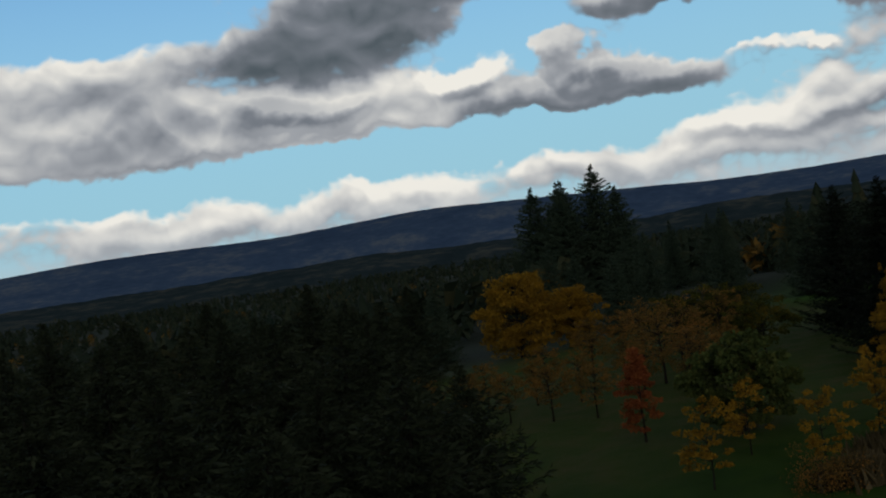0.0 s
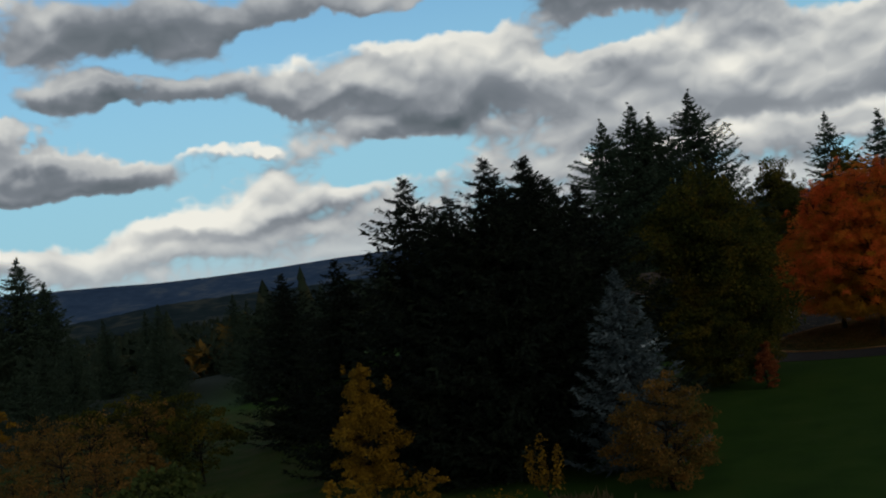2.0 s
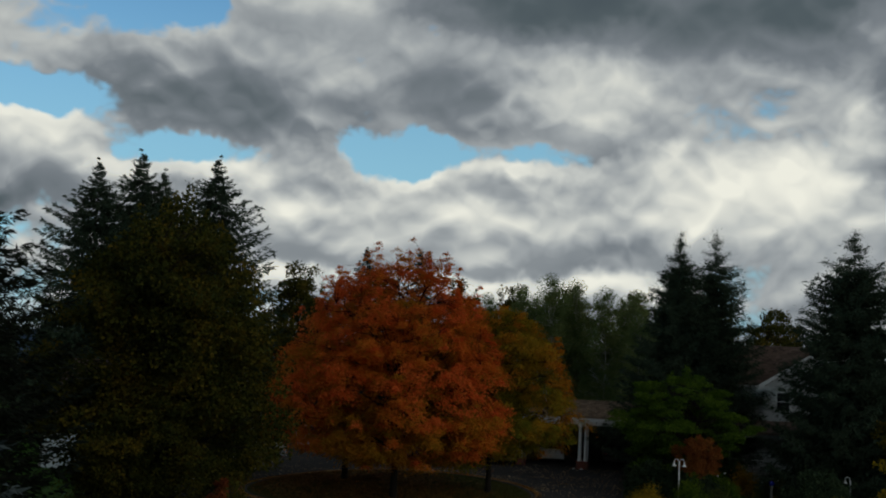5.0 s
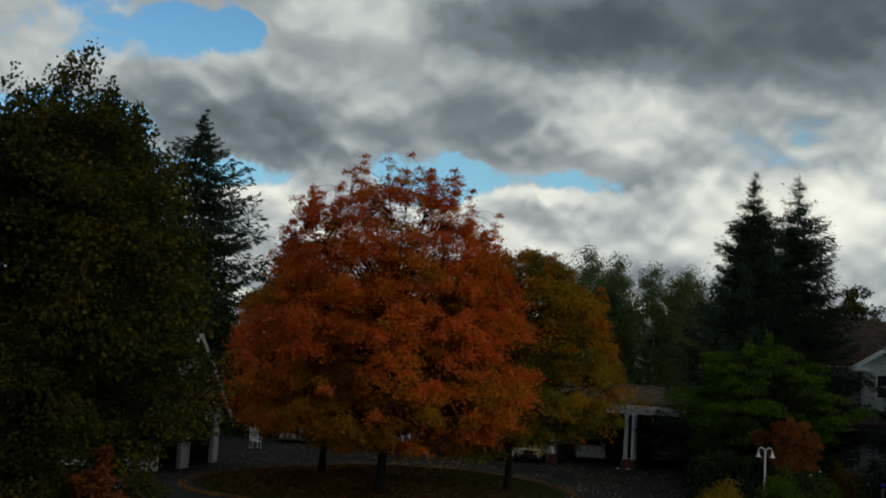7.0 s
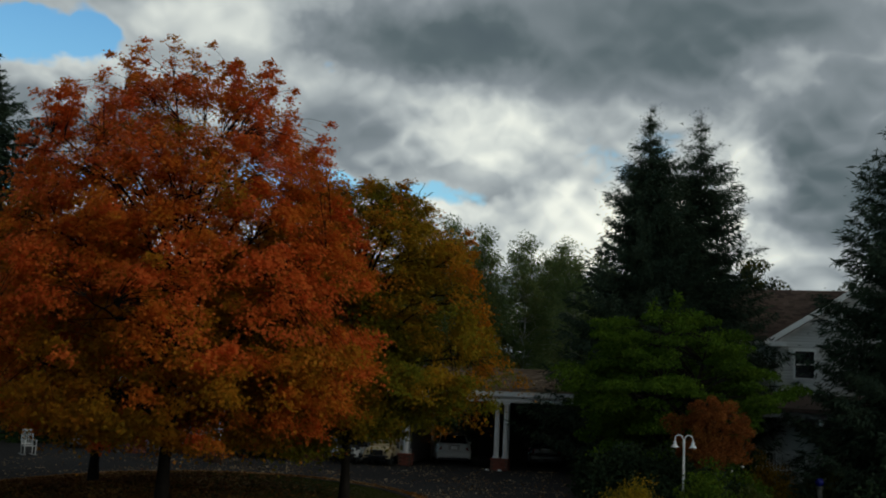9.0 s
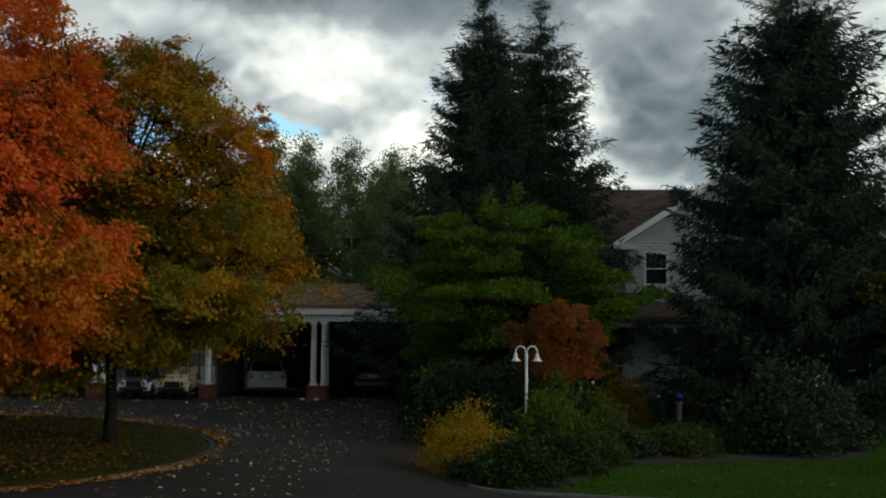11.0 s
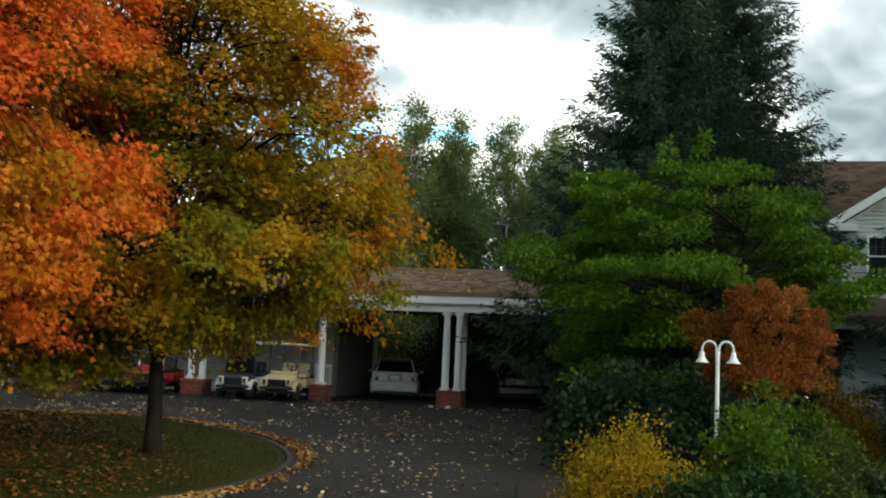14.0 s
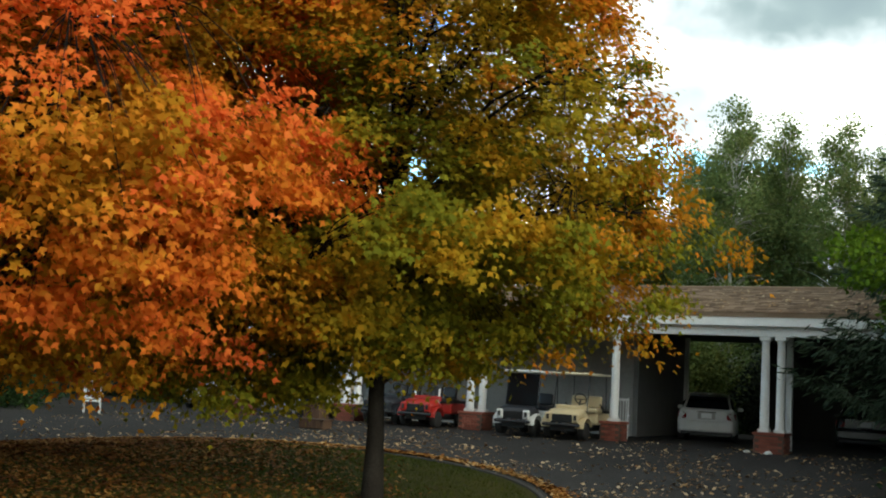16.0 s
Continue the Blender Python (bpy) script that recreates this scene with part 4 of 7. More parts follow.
def woods(name, label, mat, seed, count, region, size, kind="conifer"):
    """Distant trees: stacked ragged skirts for conifers, loose clumps for leafy ones."""
    rng = np.random.default_rng(seed)
    vs, fs, at = [], [], 0
    done = 0
    while done < count:
        az, d = rng.uniform(*region[0]), math.sqrt(rng.uniform(region[1][0] ** 2, region[1][1] ** 2))
        if rng.random() > (region[1][0] / d) ** 0.9 + 0.06:
            continue
        x, y = 10 + d * math.cos(radians(az)), 10 + d * math.sin(radians(az))
        if noise.noise(Vector((x * 0.012, y * 0.012, seed))) < -0.18:
            continue
        z = lay(x, y)
        h = rng.uniform(*size)
        done += 1
        if kind == "conifer":
            tiers, sides = 8, 8
            rad = h * rng.uniform(0.22, 0.34)
            for k in range(tiers):
                t0 = 0.08 + 0.92 * k / tiers
                r = rad * (1 - t0) ** 0.8 + 0.15
                ang = np.arange(sides) * 2 * np.pi / sides + rng.uniform(0, 6)
                rr = r * rng.uniform(0.4, 1.2, sides)
                ring = np.stack([x + rr * np.cos(ang), y + rr * np.sin(ang), z + h * (t0 - 0.05 * rng.uniform(0.2, 1.4, sides))], 1)
                apex = np.array([[x, y, z + h * min(1.0, t0 + 0.3)]])
                vs.append(np.concatenate([ring, apex]))
                i = np.arange(sides)
                fs.append(np.stack([at + i, at + (i + 1) % sides, np.full(sides, at + sides)], 1))
                at += sides + 1
        else:
            n = 46
            p = rng.normal(size=(n, 3))
            p /= np.linalg.norm(p, axis=1, keepdims=True)
            p = p * (rng.uniform(0.3, 1, n) ** 0.4)[:, None] * [h * 0.38, h * 0.38, h * 0.42] + [x, y, z + h * 0.56]
            u, w = rng.uniform(-1, 1, (2, n, 3)) * h * 0.15
            vs.append(np.stack([p - u, p + w, p + u - w], 1).reshape(-1, 3))
            fs.append(at + np.arange(3 * n).reshape(n, 3))
            at += 3 * n
    tagged(part_of(name, np.concatenate(vs), np.concatenate(fs), mat), label, "woods", kind="stuff")


woods("far_conifers", "dark distant conifer woods filling the valley", WOOD_MIX, 5, 4200, ((20, 125), (230, 2600)), (9, 19))
woods("far_broadleaf_trees", "dark leafy woods in the valley", WOOD_MIX, 15, 4200, ((20, 125), (200, 2400)), (8, 15), "leafy")
woods("far_broadleaf_trees", "distant autumn trees among the conifers", AUTUMN_MIX, 6, 420, ((20, 125), (230, 1500)), (7, 12), "leafy")
woods("far_conifers", "conifer wood behind the house", WOOD_MIX, 8, 900, ((-28, 24), (280, 460)), (8, 17))

# ---- conifers ----


def fir_tree(x, y, height, radius, seed, label="tall dark green fir tree with drooping boughs", mat=FIR_NEEDLE, **kw):
    return conifer("fir_tree", (x, y, lay(x, y)), height, radius, mat, seed, label, **kw)


twin = fir_tree(117.0, 32.5, 16.4, 5.7, 21, "tall dark fir, one of a close pair beside the carport", levels=50, boughs=13, sprigs=66, base=0.15, droop=0.32, power=0.95, sprig=0.42, hang=0.9, tuft=5, thin_tip=True, slim=0.17, group="pair of firs")
fir_tree(119.6, 30.3, 16.9, 4.7, 22, "tall dark fir, one of a close pair beside the house", levels=46, boughs=11, sprigs=60, droop=0.40, power=0.65, sprig=0.40, hang=0.9, tuft=5, thin_tip=True, slim=0.17, group="pair of firs")
fir_tree(113.0, 21.6, 16.4, 5.6, 23, "broad dark fir standing in front of the white house", levels=46, boughs=13, sprigs=56, droop=0.32, power=0.62, sprig=0.5, hang=0.8, tuft=5, thin_tip=True, slim=0.18, base=0.03)
mid = fir_tree(127, 81, 24.6, 9.2, 24, "tall fir in a group beyond the garage", levels=44, boughs=14, sprigs=38, sprig=0.8, droop=0.3, power=0.55, group="firs beyond the garage")
for x, y, s, a in ((122, 82, 0.93, 40), (130, 80.5, 0.95, 100), (135, 77.8, 1.04, 200)):
    placed(mid, x, y, a, s)
spruce = fir_tree(61.5, 58.5, 17.0, 6.3, 25, "dark spruce in a dense stand beside the lawn", SPRUCE_NEEDLE, levels=44, boughs=11, sprigs=27, sprig=0.66, droop=0.06, power=0.52, hang=0.25, group="spruce stand")
for x, y, s, sz, a in ((60.8, 52.0, 0.95, 0.99, 0), (64.0, 51.6, 1.0, 0.98, 70), (66.3, 55.5, 1.05, 0.96, 140), (72.3, 57.7, 1.0, 1.02, 20), (72.0, 53.8, 1.0, 0.88, 260), (60.5, 54.6, 0.9, 0.9, 310), (62.5, 66, 0.8, 0.78, 30), (73, 83, 0.8, 0.78, 190), (78, 60, 0.95, 0.95, 120), (68, 62, 1.0, 0.9, 210)):
    placed(spruce, x, y, a, s, sz)
blue = conifer("blue_spruce", (61.5, 45.4, lay(61.5, 45.4)), 9.9, 3.3, BLUE_NEEDLE, 26, "silvery blue spruce in front of dark spruces", levels=26, boughs=10, sprigs=20, sprig=0.5, droop=-0.05, power=0.7, hang=0.1, tuft=3)
young = conifer("spruce_tree", (10.9, 31.2, lay(10.9, 31.2)), 11.3, 4.6, YOUNG_NEEDLE, 27, "dense dark spruce on the slope", levels=30, boughs=11, sprigs=22, sprig=0.62, droop=-0.12, power=0.7, hang=-0.1, group="spruces on the slope")
tagged(young, "dense dark spruce on the wooded slope")
SLOPE = [(13.5, 46, 1.06, 50), (3.9, 32.8, 1.07, 110), (5.8, 27.4, 0.98, 190), (-1.2, 28.5, 1.05, 250), (0.5, 40, 1.05, 300), (7.5, 41, 1.1, 20), (18.5, 58, 1.0, 80), (9, 58, 1.1, 130), (0, 56, 1.15, 200), (24, 78, 1.0, 10), (14, 76, 1.1, 60), (3, 80, 1.2, 100), (-10, 50, 1.2, 160), (-9, 70, 1.2, 220), (30, 100, 1.0, 280), (18, 104, 1.2, 340), (4, 110, 1.3, 30)]
BELOW = [(30.6, 115, 1.2, 90), (44, 122, 1.0, 150), (32, 92, 0.8, 20), (15.5, 38, 0.86, 33), (9.5, 36, 0.95, 77), (-4, 36, 1.05, 140), (12, 52, 1.05, 10), (22, 66, 1.0, 44), (6, 66, 1.12, 90), (-14, 40, 1.15, 200), (4, 50, 1.1, 270), (16, 66, 1.0, 300), (27, 88, 0.95, 15), (20, 90, 1.0, 75), (10, 92, 1.15, 120), (24, 112, 1.0, 60), (12, 118, 1.2, 0)]
for x, y, s, a in SLOPE + BELOW:
    placed(young, x, y, a, s)
dougl = fir_tree(150.5, 262, 36.0, 12.0, 28, "very tall fir rising over the valley woods", levels=38, boughs=12, sprigs=24, sprig=1.6, droop=0.3, power=0.65, group="tall firs in the valley")
for x, y, s, a in ((137, 272, 0.92, 40), (144, 268, 0.93, 160), (147.5, 277, 0.95, 260), (140, 262, 0.82, 300), (152, 254, 0.8, 30)):
    placed(dougl, x, y, a, s)
back = fir_tree(239, 102, 32.0, 10.0, 29, "lone fir standing above the far tree line", levels=32, boughs=13, sprigs=22, sprig=1.3, power=0.65)
for x, y, s, a in ((205, 80, 0.82, 90), (234, 31, 0.48, 10), (235, 26, 0.55, 50), (236, 22, 0.42, 80), (120, 170, 0.4, 20), (100, 160, 0.41, 70), (90, 150, 0.4, 130), (82, 160, 0.44, 200), (112, 155, 0.41, 250), (130, 160, 0.4, 300), (70, 150, 0.4, 330), (58, 150, 0.34, 15), (140, 150, 0.36, 45), (100, 185, 0.4, 75), (125, 190, 0.43, 105), (150, 175, 0.4, 135), (38, 195, 0.48, 160), (36, 190, 0.41, 190), (5, 149, 0.44, 220), (-10, 160, 0.46, 250), (75, 128, 0.33, 280), (88, 122, 0.33, 310), (98, 118, 0.36, 340), (110, 125, 0.36, 20)):
    placed(back, x, y, a, s)

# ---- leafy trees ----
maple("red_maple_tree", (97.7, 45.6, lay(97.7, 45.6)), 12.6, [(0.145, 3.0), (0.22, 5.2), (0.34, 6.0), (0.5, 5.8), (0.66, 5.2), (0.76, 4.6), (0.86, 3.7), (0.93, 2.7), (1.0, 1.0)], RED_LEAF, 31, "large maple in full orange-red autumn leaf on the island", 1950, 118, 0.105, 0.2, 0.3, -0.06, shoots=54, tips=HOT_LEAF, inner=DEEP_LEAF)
maple("red_maple_tree", (102.6, 50.4, lay(102.6, 50.4)), 11.5, [(0.16, 3.2), (0.26, 4.7), (0.45, 4.9), (0.65, 4.0), (0.85, 2.4), (1.0, 0.2)], RED_LEAF, 32, "second orange-red maple behind the first on the island", 1000, 70, 0.13, 0.17, 0.6, -0.14, shoots=14, tips=HOT_LEAF)
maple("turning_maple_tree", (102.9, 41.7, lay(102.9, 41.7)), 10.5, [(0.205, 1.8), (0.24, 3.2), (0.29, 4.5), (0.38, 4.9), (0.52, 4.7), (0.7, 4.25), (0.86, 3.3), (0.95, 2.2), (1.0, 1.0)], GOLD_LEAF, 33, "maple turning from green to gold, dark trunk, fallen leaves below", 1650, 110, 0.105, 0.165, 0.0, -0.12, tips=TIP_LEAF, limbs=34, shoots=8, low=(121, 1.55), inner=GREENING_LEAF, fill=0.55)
broadleaf("green_tree", (109.3, 31.6, lay(109.3, 31.6)), 7.3, 3.6, GREEN_LEAF, 34, "spreading tree with layered bright green foliage", base=0.12, clumps=190, per=330, leaf=0.105, trunk_r=0.16, stems=3, flat=0.32, spread=1.0, shoots=5)
broadleaf("orange_ball_tree", (104.6, 30.1, lay(104.6, 30.1)), 3.95, 1.2, ORANGE_LEAF, 35, "small round-headed tree with rusty orange leaves", base=0.42, clumps=170, per=190, leaf=0.055, trunk_r=0.06, spread=0.95, flat=0.95)
broadleaf("olive_tree_broad", (85.0, 52.3, lay(85.0, 52.3)), 14.8, 5.7, OLIVE_LEAF, 36, "large broad tree, dark olive leaves yellowing at the top", base=0.04, clumps=430, per=250, leaf=0.165, trunk_r=0.3, shape=1.3, stems=3, shoots=16)
broadleaf("olive_tree_low", (83.6, 51.6, lay(83.6, 51.6)), 7.6, 4.3, OLIVE_LEAF, 66, "low dark green growth at the foot of the olive tree", base=0.0, clumps=230, per=260, leaf=0.12, trunk_r=0.14, stems=4, limb_low=0.05)
broadleaf("yellow_tree", (54.6, 57.2, lay(54.6, 57.2)), 7.6, 3.0, AMBER_LEAF, 37, "young tree in clear golden yellow leaf", base=0.03, clumps=150, per=130, leaf=0.12, trunk_r=0.1, shape=1.95, shoots=4, spread=0.8)
broadleaf("russet_tree", (58.0, 41.9, lay(58.0, 41.9)), 5.2, 2.6, RUSSET_LEAF, 38, "small spreading tree with russet orange leaves", base=0.05, clumps=150, per=110, leaf=0.11, trunk_r=0.1, stems=3)
broadleaf("yellow_tree", (76.4, 21.5, lay(76.4, 21.5)), 6.1, 2.3, YELLOW_LEAF, 39, "bushy young tree with bright yellow leaves beside the lawn", base=0.05, clumps=170, per=120, leaf=0.1, trunk_r=0.1, stems=3, shoots=6)
birch = broadleaf("birch_tree", (139.9, 46.0, 0), 15.3, 3.5, BIRCH_LEAF, 40, "slender birch with fine green leaves behind the carport", base=0.1, clumps=230, per=150, leaf=0.13, trunk_r=0.14, bark=BIRCHBARK, shape=1.6, group="birches", flat=1.1)
for x, y, s, a in ((142.3, 44.3, 0.98, 70), (139.2, 41.0, 0.92, 130), (141, 38.4, 0.92, 200), (146, 50, 0.95, 260), (145, 40, 0.9, 320), (136.5, 37.5, 0.8, 30), (146, 36, 0.85, 90), (144, 53, 0.9, 10), (149, 46, 0.95, 150), (139, 34, 0.75, 40), (150, 32, 0.85, 10), (143, 47.8, 0.9, 220), (142.5, 36.0, 0.88, 300)):
    placed(birch, x, y, a, s)
hedge_tree = broadleaf("alder_tree", (144, 72.8, lay(144, 72.8)), 16.5, 5.0, OLIVE_LEAF, 41, "tall olive-green tree in the row behind the garage", base=0.06, clumps=170, per=110, leaf=0.25, trunk_r=0.2, shape=1.3, shoots=8, group="trees behind the buildings")
for x, y, s, a in ((150, 66, 0.98, 50), (158, 60, 0.98, 120), (170, 56.6, 1.0, 200), (162, 48.6, 0.95, 260), (160, 41, 0.92, 310), (155, 33, 0.9, 30), (165, 26, 0.85, 80), (140, 80, 0.9, 140), (152, 76, 0.95, 180), (112, 92, 0.7, 240), (150, 58, 0.8, 40), (138, 27, 0.75, 270), (142, 20, 0.7, 100), (133, 66, 0.75, 10)):
    placed(hedge_tree, x, y, a, s)
dusk_tree = broadleaf("broad_tree", (116.5, 15.5, lay(116.5, 15.5)), 7.5, 4.2, OLIVE_LEAF, 42, "spreading dark green tree beside the house", base=0.15, clumps=120, per=130, leaf=0.2, trunk_r=0.16, stems=2)
for x, y, s, a in ((110.5, 17.5, 0.8, 70), (118, 8, 1.1, 150), (108, 9, 0.75, 220)):
    placed(dusk_tree, x, y, a, s)

# ---- orchard ----
fruit = broadleaf("fruit_tree", (37.1, 74.7, lay(37.1, 74.7)), 4.4, 1.9, RUSSET_LEAF, 51, "small orchard tree with thinning orange leaves", base=0.25, clumps=60, per=34, leaf=0.13, trunk_r=0.09, group="orchard trees")
for x, y, s, a in ((35.5, 78.9, 0.9, 40), (33.7, 82.4, 0.95, 90), (39, 71.3, 0.95, 160), (42.5, 80, 0.95, 210), (40.5, 84, 0.9, 250), (46, 76, 1.0, 300), (38, 88.5, 0.95, 330), (44, 89, 1.0, 20), (49, 84, 1.0, 60), (51, 93, 1.0, 110), (57, 104, 1.1, 150), (59.5, 101, 1.15, 190), (53, 78, 1.1, 230), (31, 86, 1.0, 20)):
    placed(fruit, x, y, a, s)
plum = broadleaf("plum_tree", (49.6, 78.6, lay(49.6, 78.6)), 6.6, 2.9, RUSSET_LEAF, 52, "orchard tree with sparse dull red and brown leaves", base=0.25, clumps=80, per=32, leaf=0.15, trunk_r=0.12, group="orchard trees")
for x, y, s, a in ((55, 84, 1.0, 80), (56, 92, 1.0, 140), (62, 88, 0.95, 200), (47, 71, 0.8, 260)):
    placed(plum, x, y, a, s)
apple = broadleaf("apple_tree", (62.5, 95.5, lay(62.5, 95.5)), 6.0, 3.2, OLIVE_LEAF, 53, "orchard tree with grey-green leaves", base=0.2, clumps=80, per=70, leaf=0.2, trunk_r=0.12, group="orchard trees")
for x, y, s, a in ((66, 90, 1.0, 90), (60, 79, 0.9, 150), (68, 98, 1.0, 210)):
    placed(apple, x, y, a, s)
gold = broadleaf("golden_maple_tree", (59, 125, lay(59, 125)), 10.6, 5.0, AMBER_LEAF, 54, "broad golden yellow tree at the orchard's edge", base=0.0, clumps=190, per=90, leaf=0.3, trunk_r=0.25)
placed(gold, 66, 124, 100, 0.72)
placed(gold, 106, 215, 60, 1.1)
placed(gold, 12, 128, 200, 0.6)
broadleaf("crimson_tree", (35.6, 59.4, lay(35.6, 59.4)), 6.0, 1.9, CRIMSON_LEAF, 55, "narrow young tree in crimson leaf", base=0.08, clumps=60, per=90, leaf=0.16, trunk_r=0.07, shape=1.9)
broadleaf("willow_shrub_tree", (39.5, 54.6, lay(39.5, 54.6)), 6.2, 2.9, SAGE_LEAF, 56, "rounded bushy tree with long yellow-green leaves", base=0.04, clumps=110, per=110, leaf=0.26, trunk_r=0.1, stems=4)
broadleaf("plum_tree", (45.5, 63.5, lay(45.5, 63.5)), 6.2, 1.9, RUSSET_LEAF, 57, "slim tree with orange-red tips", base=0.1, clumps=70, per=70, leaf=0.17, trunk_r=0.08, shape=1.6, group="orchard trees")
shoot = broadleaf("young_yellow_tree", (30.8, 45.6, lay(30.8, 45.6)), 4.6, 1.4, AMBER_LEAF, 58, "thin sapling with sparse golden leaves", base=0.15, clumps=40, per=45, leaf=0.15, trunk_r=0.05, group="saplings")
for x, y, s, a in ((35.5, 43, 0.9, 70), (39.5, 43.5, 1.0, 140), (44, 48, 0.95, 200), (48, 47.5, 0.8, 260), (36, 49.5, 0.9, 300)):
    placed(shoot, x, y, a, s)
broadleaf("red_shrub_tree", (81.2, 47.4, lay(81.2, 47.4)), 3.0, 1.2, CRIMSON_LEAF, 59, "small dark red bush under the olive tree", base=0.05, clumps=50, per=90, leaf=0.11, trunk_r=0.05, shape=1.6, stems=3)

# ---- carport ----


def gable_roof(parent, x0, x1, y0, y1, z_eave, z_ridge, mat, axis="y", course=0.16, tab=0.32, seed=1, name="roof"):
    """A gabled roof deck with shingles in courses; the ridge runs along the axis given."""
    rng = np.random.default_rng(seed)
    deck = bmesh.new()
    if axis == "y":
        run, l0, l1, c = (x1 - x0) / 2, y0, y1, (x0 + x1) / 2
    else:
        run, l0, l1, c = (y1 - y0) / 2, x0, x1, (y0 + y1) / 2
    rise = z_ridge - z_eave

    def put(s, u, w, h):
        """s side, u along the ridge, w from eave to ridge 0..1, h above the deck"""
        nz, nh = run / math.hypot(run, rise), rise / math.hypot(run, rise)
        off = s * run * (1 - w) + s * nh * h
        z = z_eave + rise * w + nz * h
        return (c + off, u, z) if axis == "y" else (u, c + off, z)

    for s in (-1, 1):
        vs = [deck.verts.new(put(s, u, w, h)) for u in (l0, l1) for w in (0, 1) for h in (-0.12, 0)]
        for q in ((0, 1, 3, 2), (4, 6, 7, 5), (0, 4, 5, 1), (2, 3, 7, 6), (1, 5, 7, 3), (0, 2, 6, 4)):
            deck.faces.new([vs[i] for i in q])
    bmesh.ops.recalc_face_normals(deck, faces=deck.faces)
    roof = part(name, deck, mat, parent)
    verts, faces = [], []
    slope = math.hypot(run, rise)
    rows = int(slope / course)
    for s in (-1, 1):
        for r in range(rows):
            w0, w1 = r / rows - 0.15 / rows, min(1.0, (r + 1.25) / rows)
            u = l0 - rng.uniform(0, tab)
            while u < l1:
                wd = tab * rng.uniform(0.7, 1.3)
                a, b = max(u, l0), min(u + wd - 0.012, l1)
                u += wd
                if b - a < 0.05:
                    continue
                lift, dip = 0.03 + rng.uniform(0, 0.014), rng.uniform(-0.06, 0.06) / rows
                k = len(verts)
                verts += [put(s, a, w0 + dip, lift), put(s, b, w0 + dip, lift), put(s, b, w1, 0.012), put(s, a, w1, 0.012), put(s, a, w0 + dip, 0.0), put(s, b, w0 + dip, 0.0)]
                faces += [(k, k + 1, k + 2, k + 3), (k + 4, k + 5, k + 1, k)]
    tagged(part_of("shingles", np.array(verts), np.array(faces), mat, roof), kind="stuff")
    ridge_bm = bmesh.new()
    ends = (put(1, l0, 1, 0.03), put(1, l1, 1, 0.03))
    rod(ridge_bm, *ends, 0.07, 0.07, 6)
    part("ridge_cap", ridge_bm, mat, roof)
    return roof


def clapboards(parent, a, b, z0, top, board=0.13, depth=0.025, out=(0, -1), name="siding", mat=None, cuts=()):
    """Lapped boards on a wall from a to b (x, y), from z0 up to top(u), u running 0..1 from a to b. cuts: (u0, u1, z0, z1) openings."""
    a, b, o = np.array(a, float), np.array(b, float), np.array(out, float)
    verts, faces = [], []
    z = z0
    zmax = max(top(t) for t in np.linspace(0, 1, 21))
    while z < zmax - 0.02:
        z1 = z + board
        us = [u for u in np.linspace(0, 1, 81) if top(u) >= z + board * 0.5]
        if us:
            spans = [(us[0], us[-1])]
            for c0, c1, cz0, cz1 in cuts:
                if z + board * 0.5 > cz0 and z + board * 0.5 < cz1:
                    spans = [s for u0, u1 in spans for s in ((u0, min(u1, c0)), (max(u0, c1), u1)) if s[1] - s[0] > 0.005]
            for u0, u1 in spans:
                p, q = a + (b - a) * u0, a + (b - a) * u1
                k = len(verts)
                verts += [(*(p + o * depth), z), (*(q + o * depth), z), (*(q + o * 0.006), z1), (*(p + o * 0.006), z1), (*p, z), (*q, z)]
                faces += [(k, k + 1, k + 2, k + 3), (k + 4, k + 5, k + 1, k)]
        z = z1
    return tagged(part_of(name, np.array(verts), np.array(faces), mat or SIDING, parent), kind="stuff")


def brick_pier(place, size, high, label):
    """A square brick pier with a stone cap; bricks laid in courses, joints recessed."""
    ob = thing("brick_pier", place, label, "pier", "brick piers of the carport")
    part("core", boxes(((size - 0.03, size - 0.03, high), (0, 0, high / 2 - 0.03))), MORTAR, ob)
    part("cap", boxes(((size + 0.04, size + 0.04, 0.07), (0, 0, high - 0.035)), bevel=0.012), BRICK, ob)
    return ob


def lay_bricks(pier, size, high, brick_mesh):
    rows = int((high - 0.07) / 0.075)
    n = max(2, round(size / 0.21))
    step = size / n
    for r in range(rows):
        for side in range(4):
            for i in range(n):
                u = -size / 2 + step * (i + 0.5) + (step / 4 if r % 2 else -step / 4)
                if abs(u) > size / 2 - 0.06:
                    continue
                o = new("brick", brick_mesh)
                o.parent = pier
                o.matrix_basis = Matrix.Rotation(side * math.pi / 2, 4, "Z") @ Matrix.Translation((u, -size / 2 + 0.035, 0.04 + r * 0.075)) @ Matrix.Diagonal(((step - 0.012) / 0.2, 1, 1, 1))


def column(place, high, r, label):
    ob = thing("porch_column", place, label, "column", "white columns of the carport")
    bm = bmesh.new()
    lathe(bm, [(r * 1.12, 0.07), (r * 1.12, 0.1), (r, 0.13), (r, high * 0.35), (r * 0.86, high - 0.16), (r * 0.98, high - 0.13), (r * 0.98, high - 0.1)], 20)
    part("shaft", bm, WHITE, ob)
    part("plinth", boxes(((r * 2.5, r * 2.5, 0.075), (0, 0, 0.0375)), bevel=0.01), WHITE, ob)
    part("capital", boxes(((r * 2.5, r * 2.5, 0.1), (0, 0, high - 0.05)), bevel=0.015), WHITE, ob)
    return ob


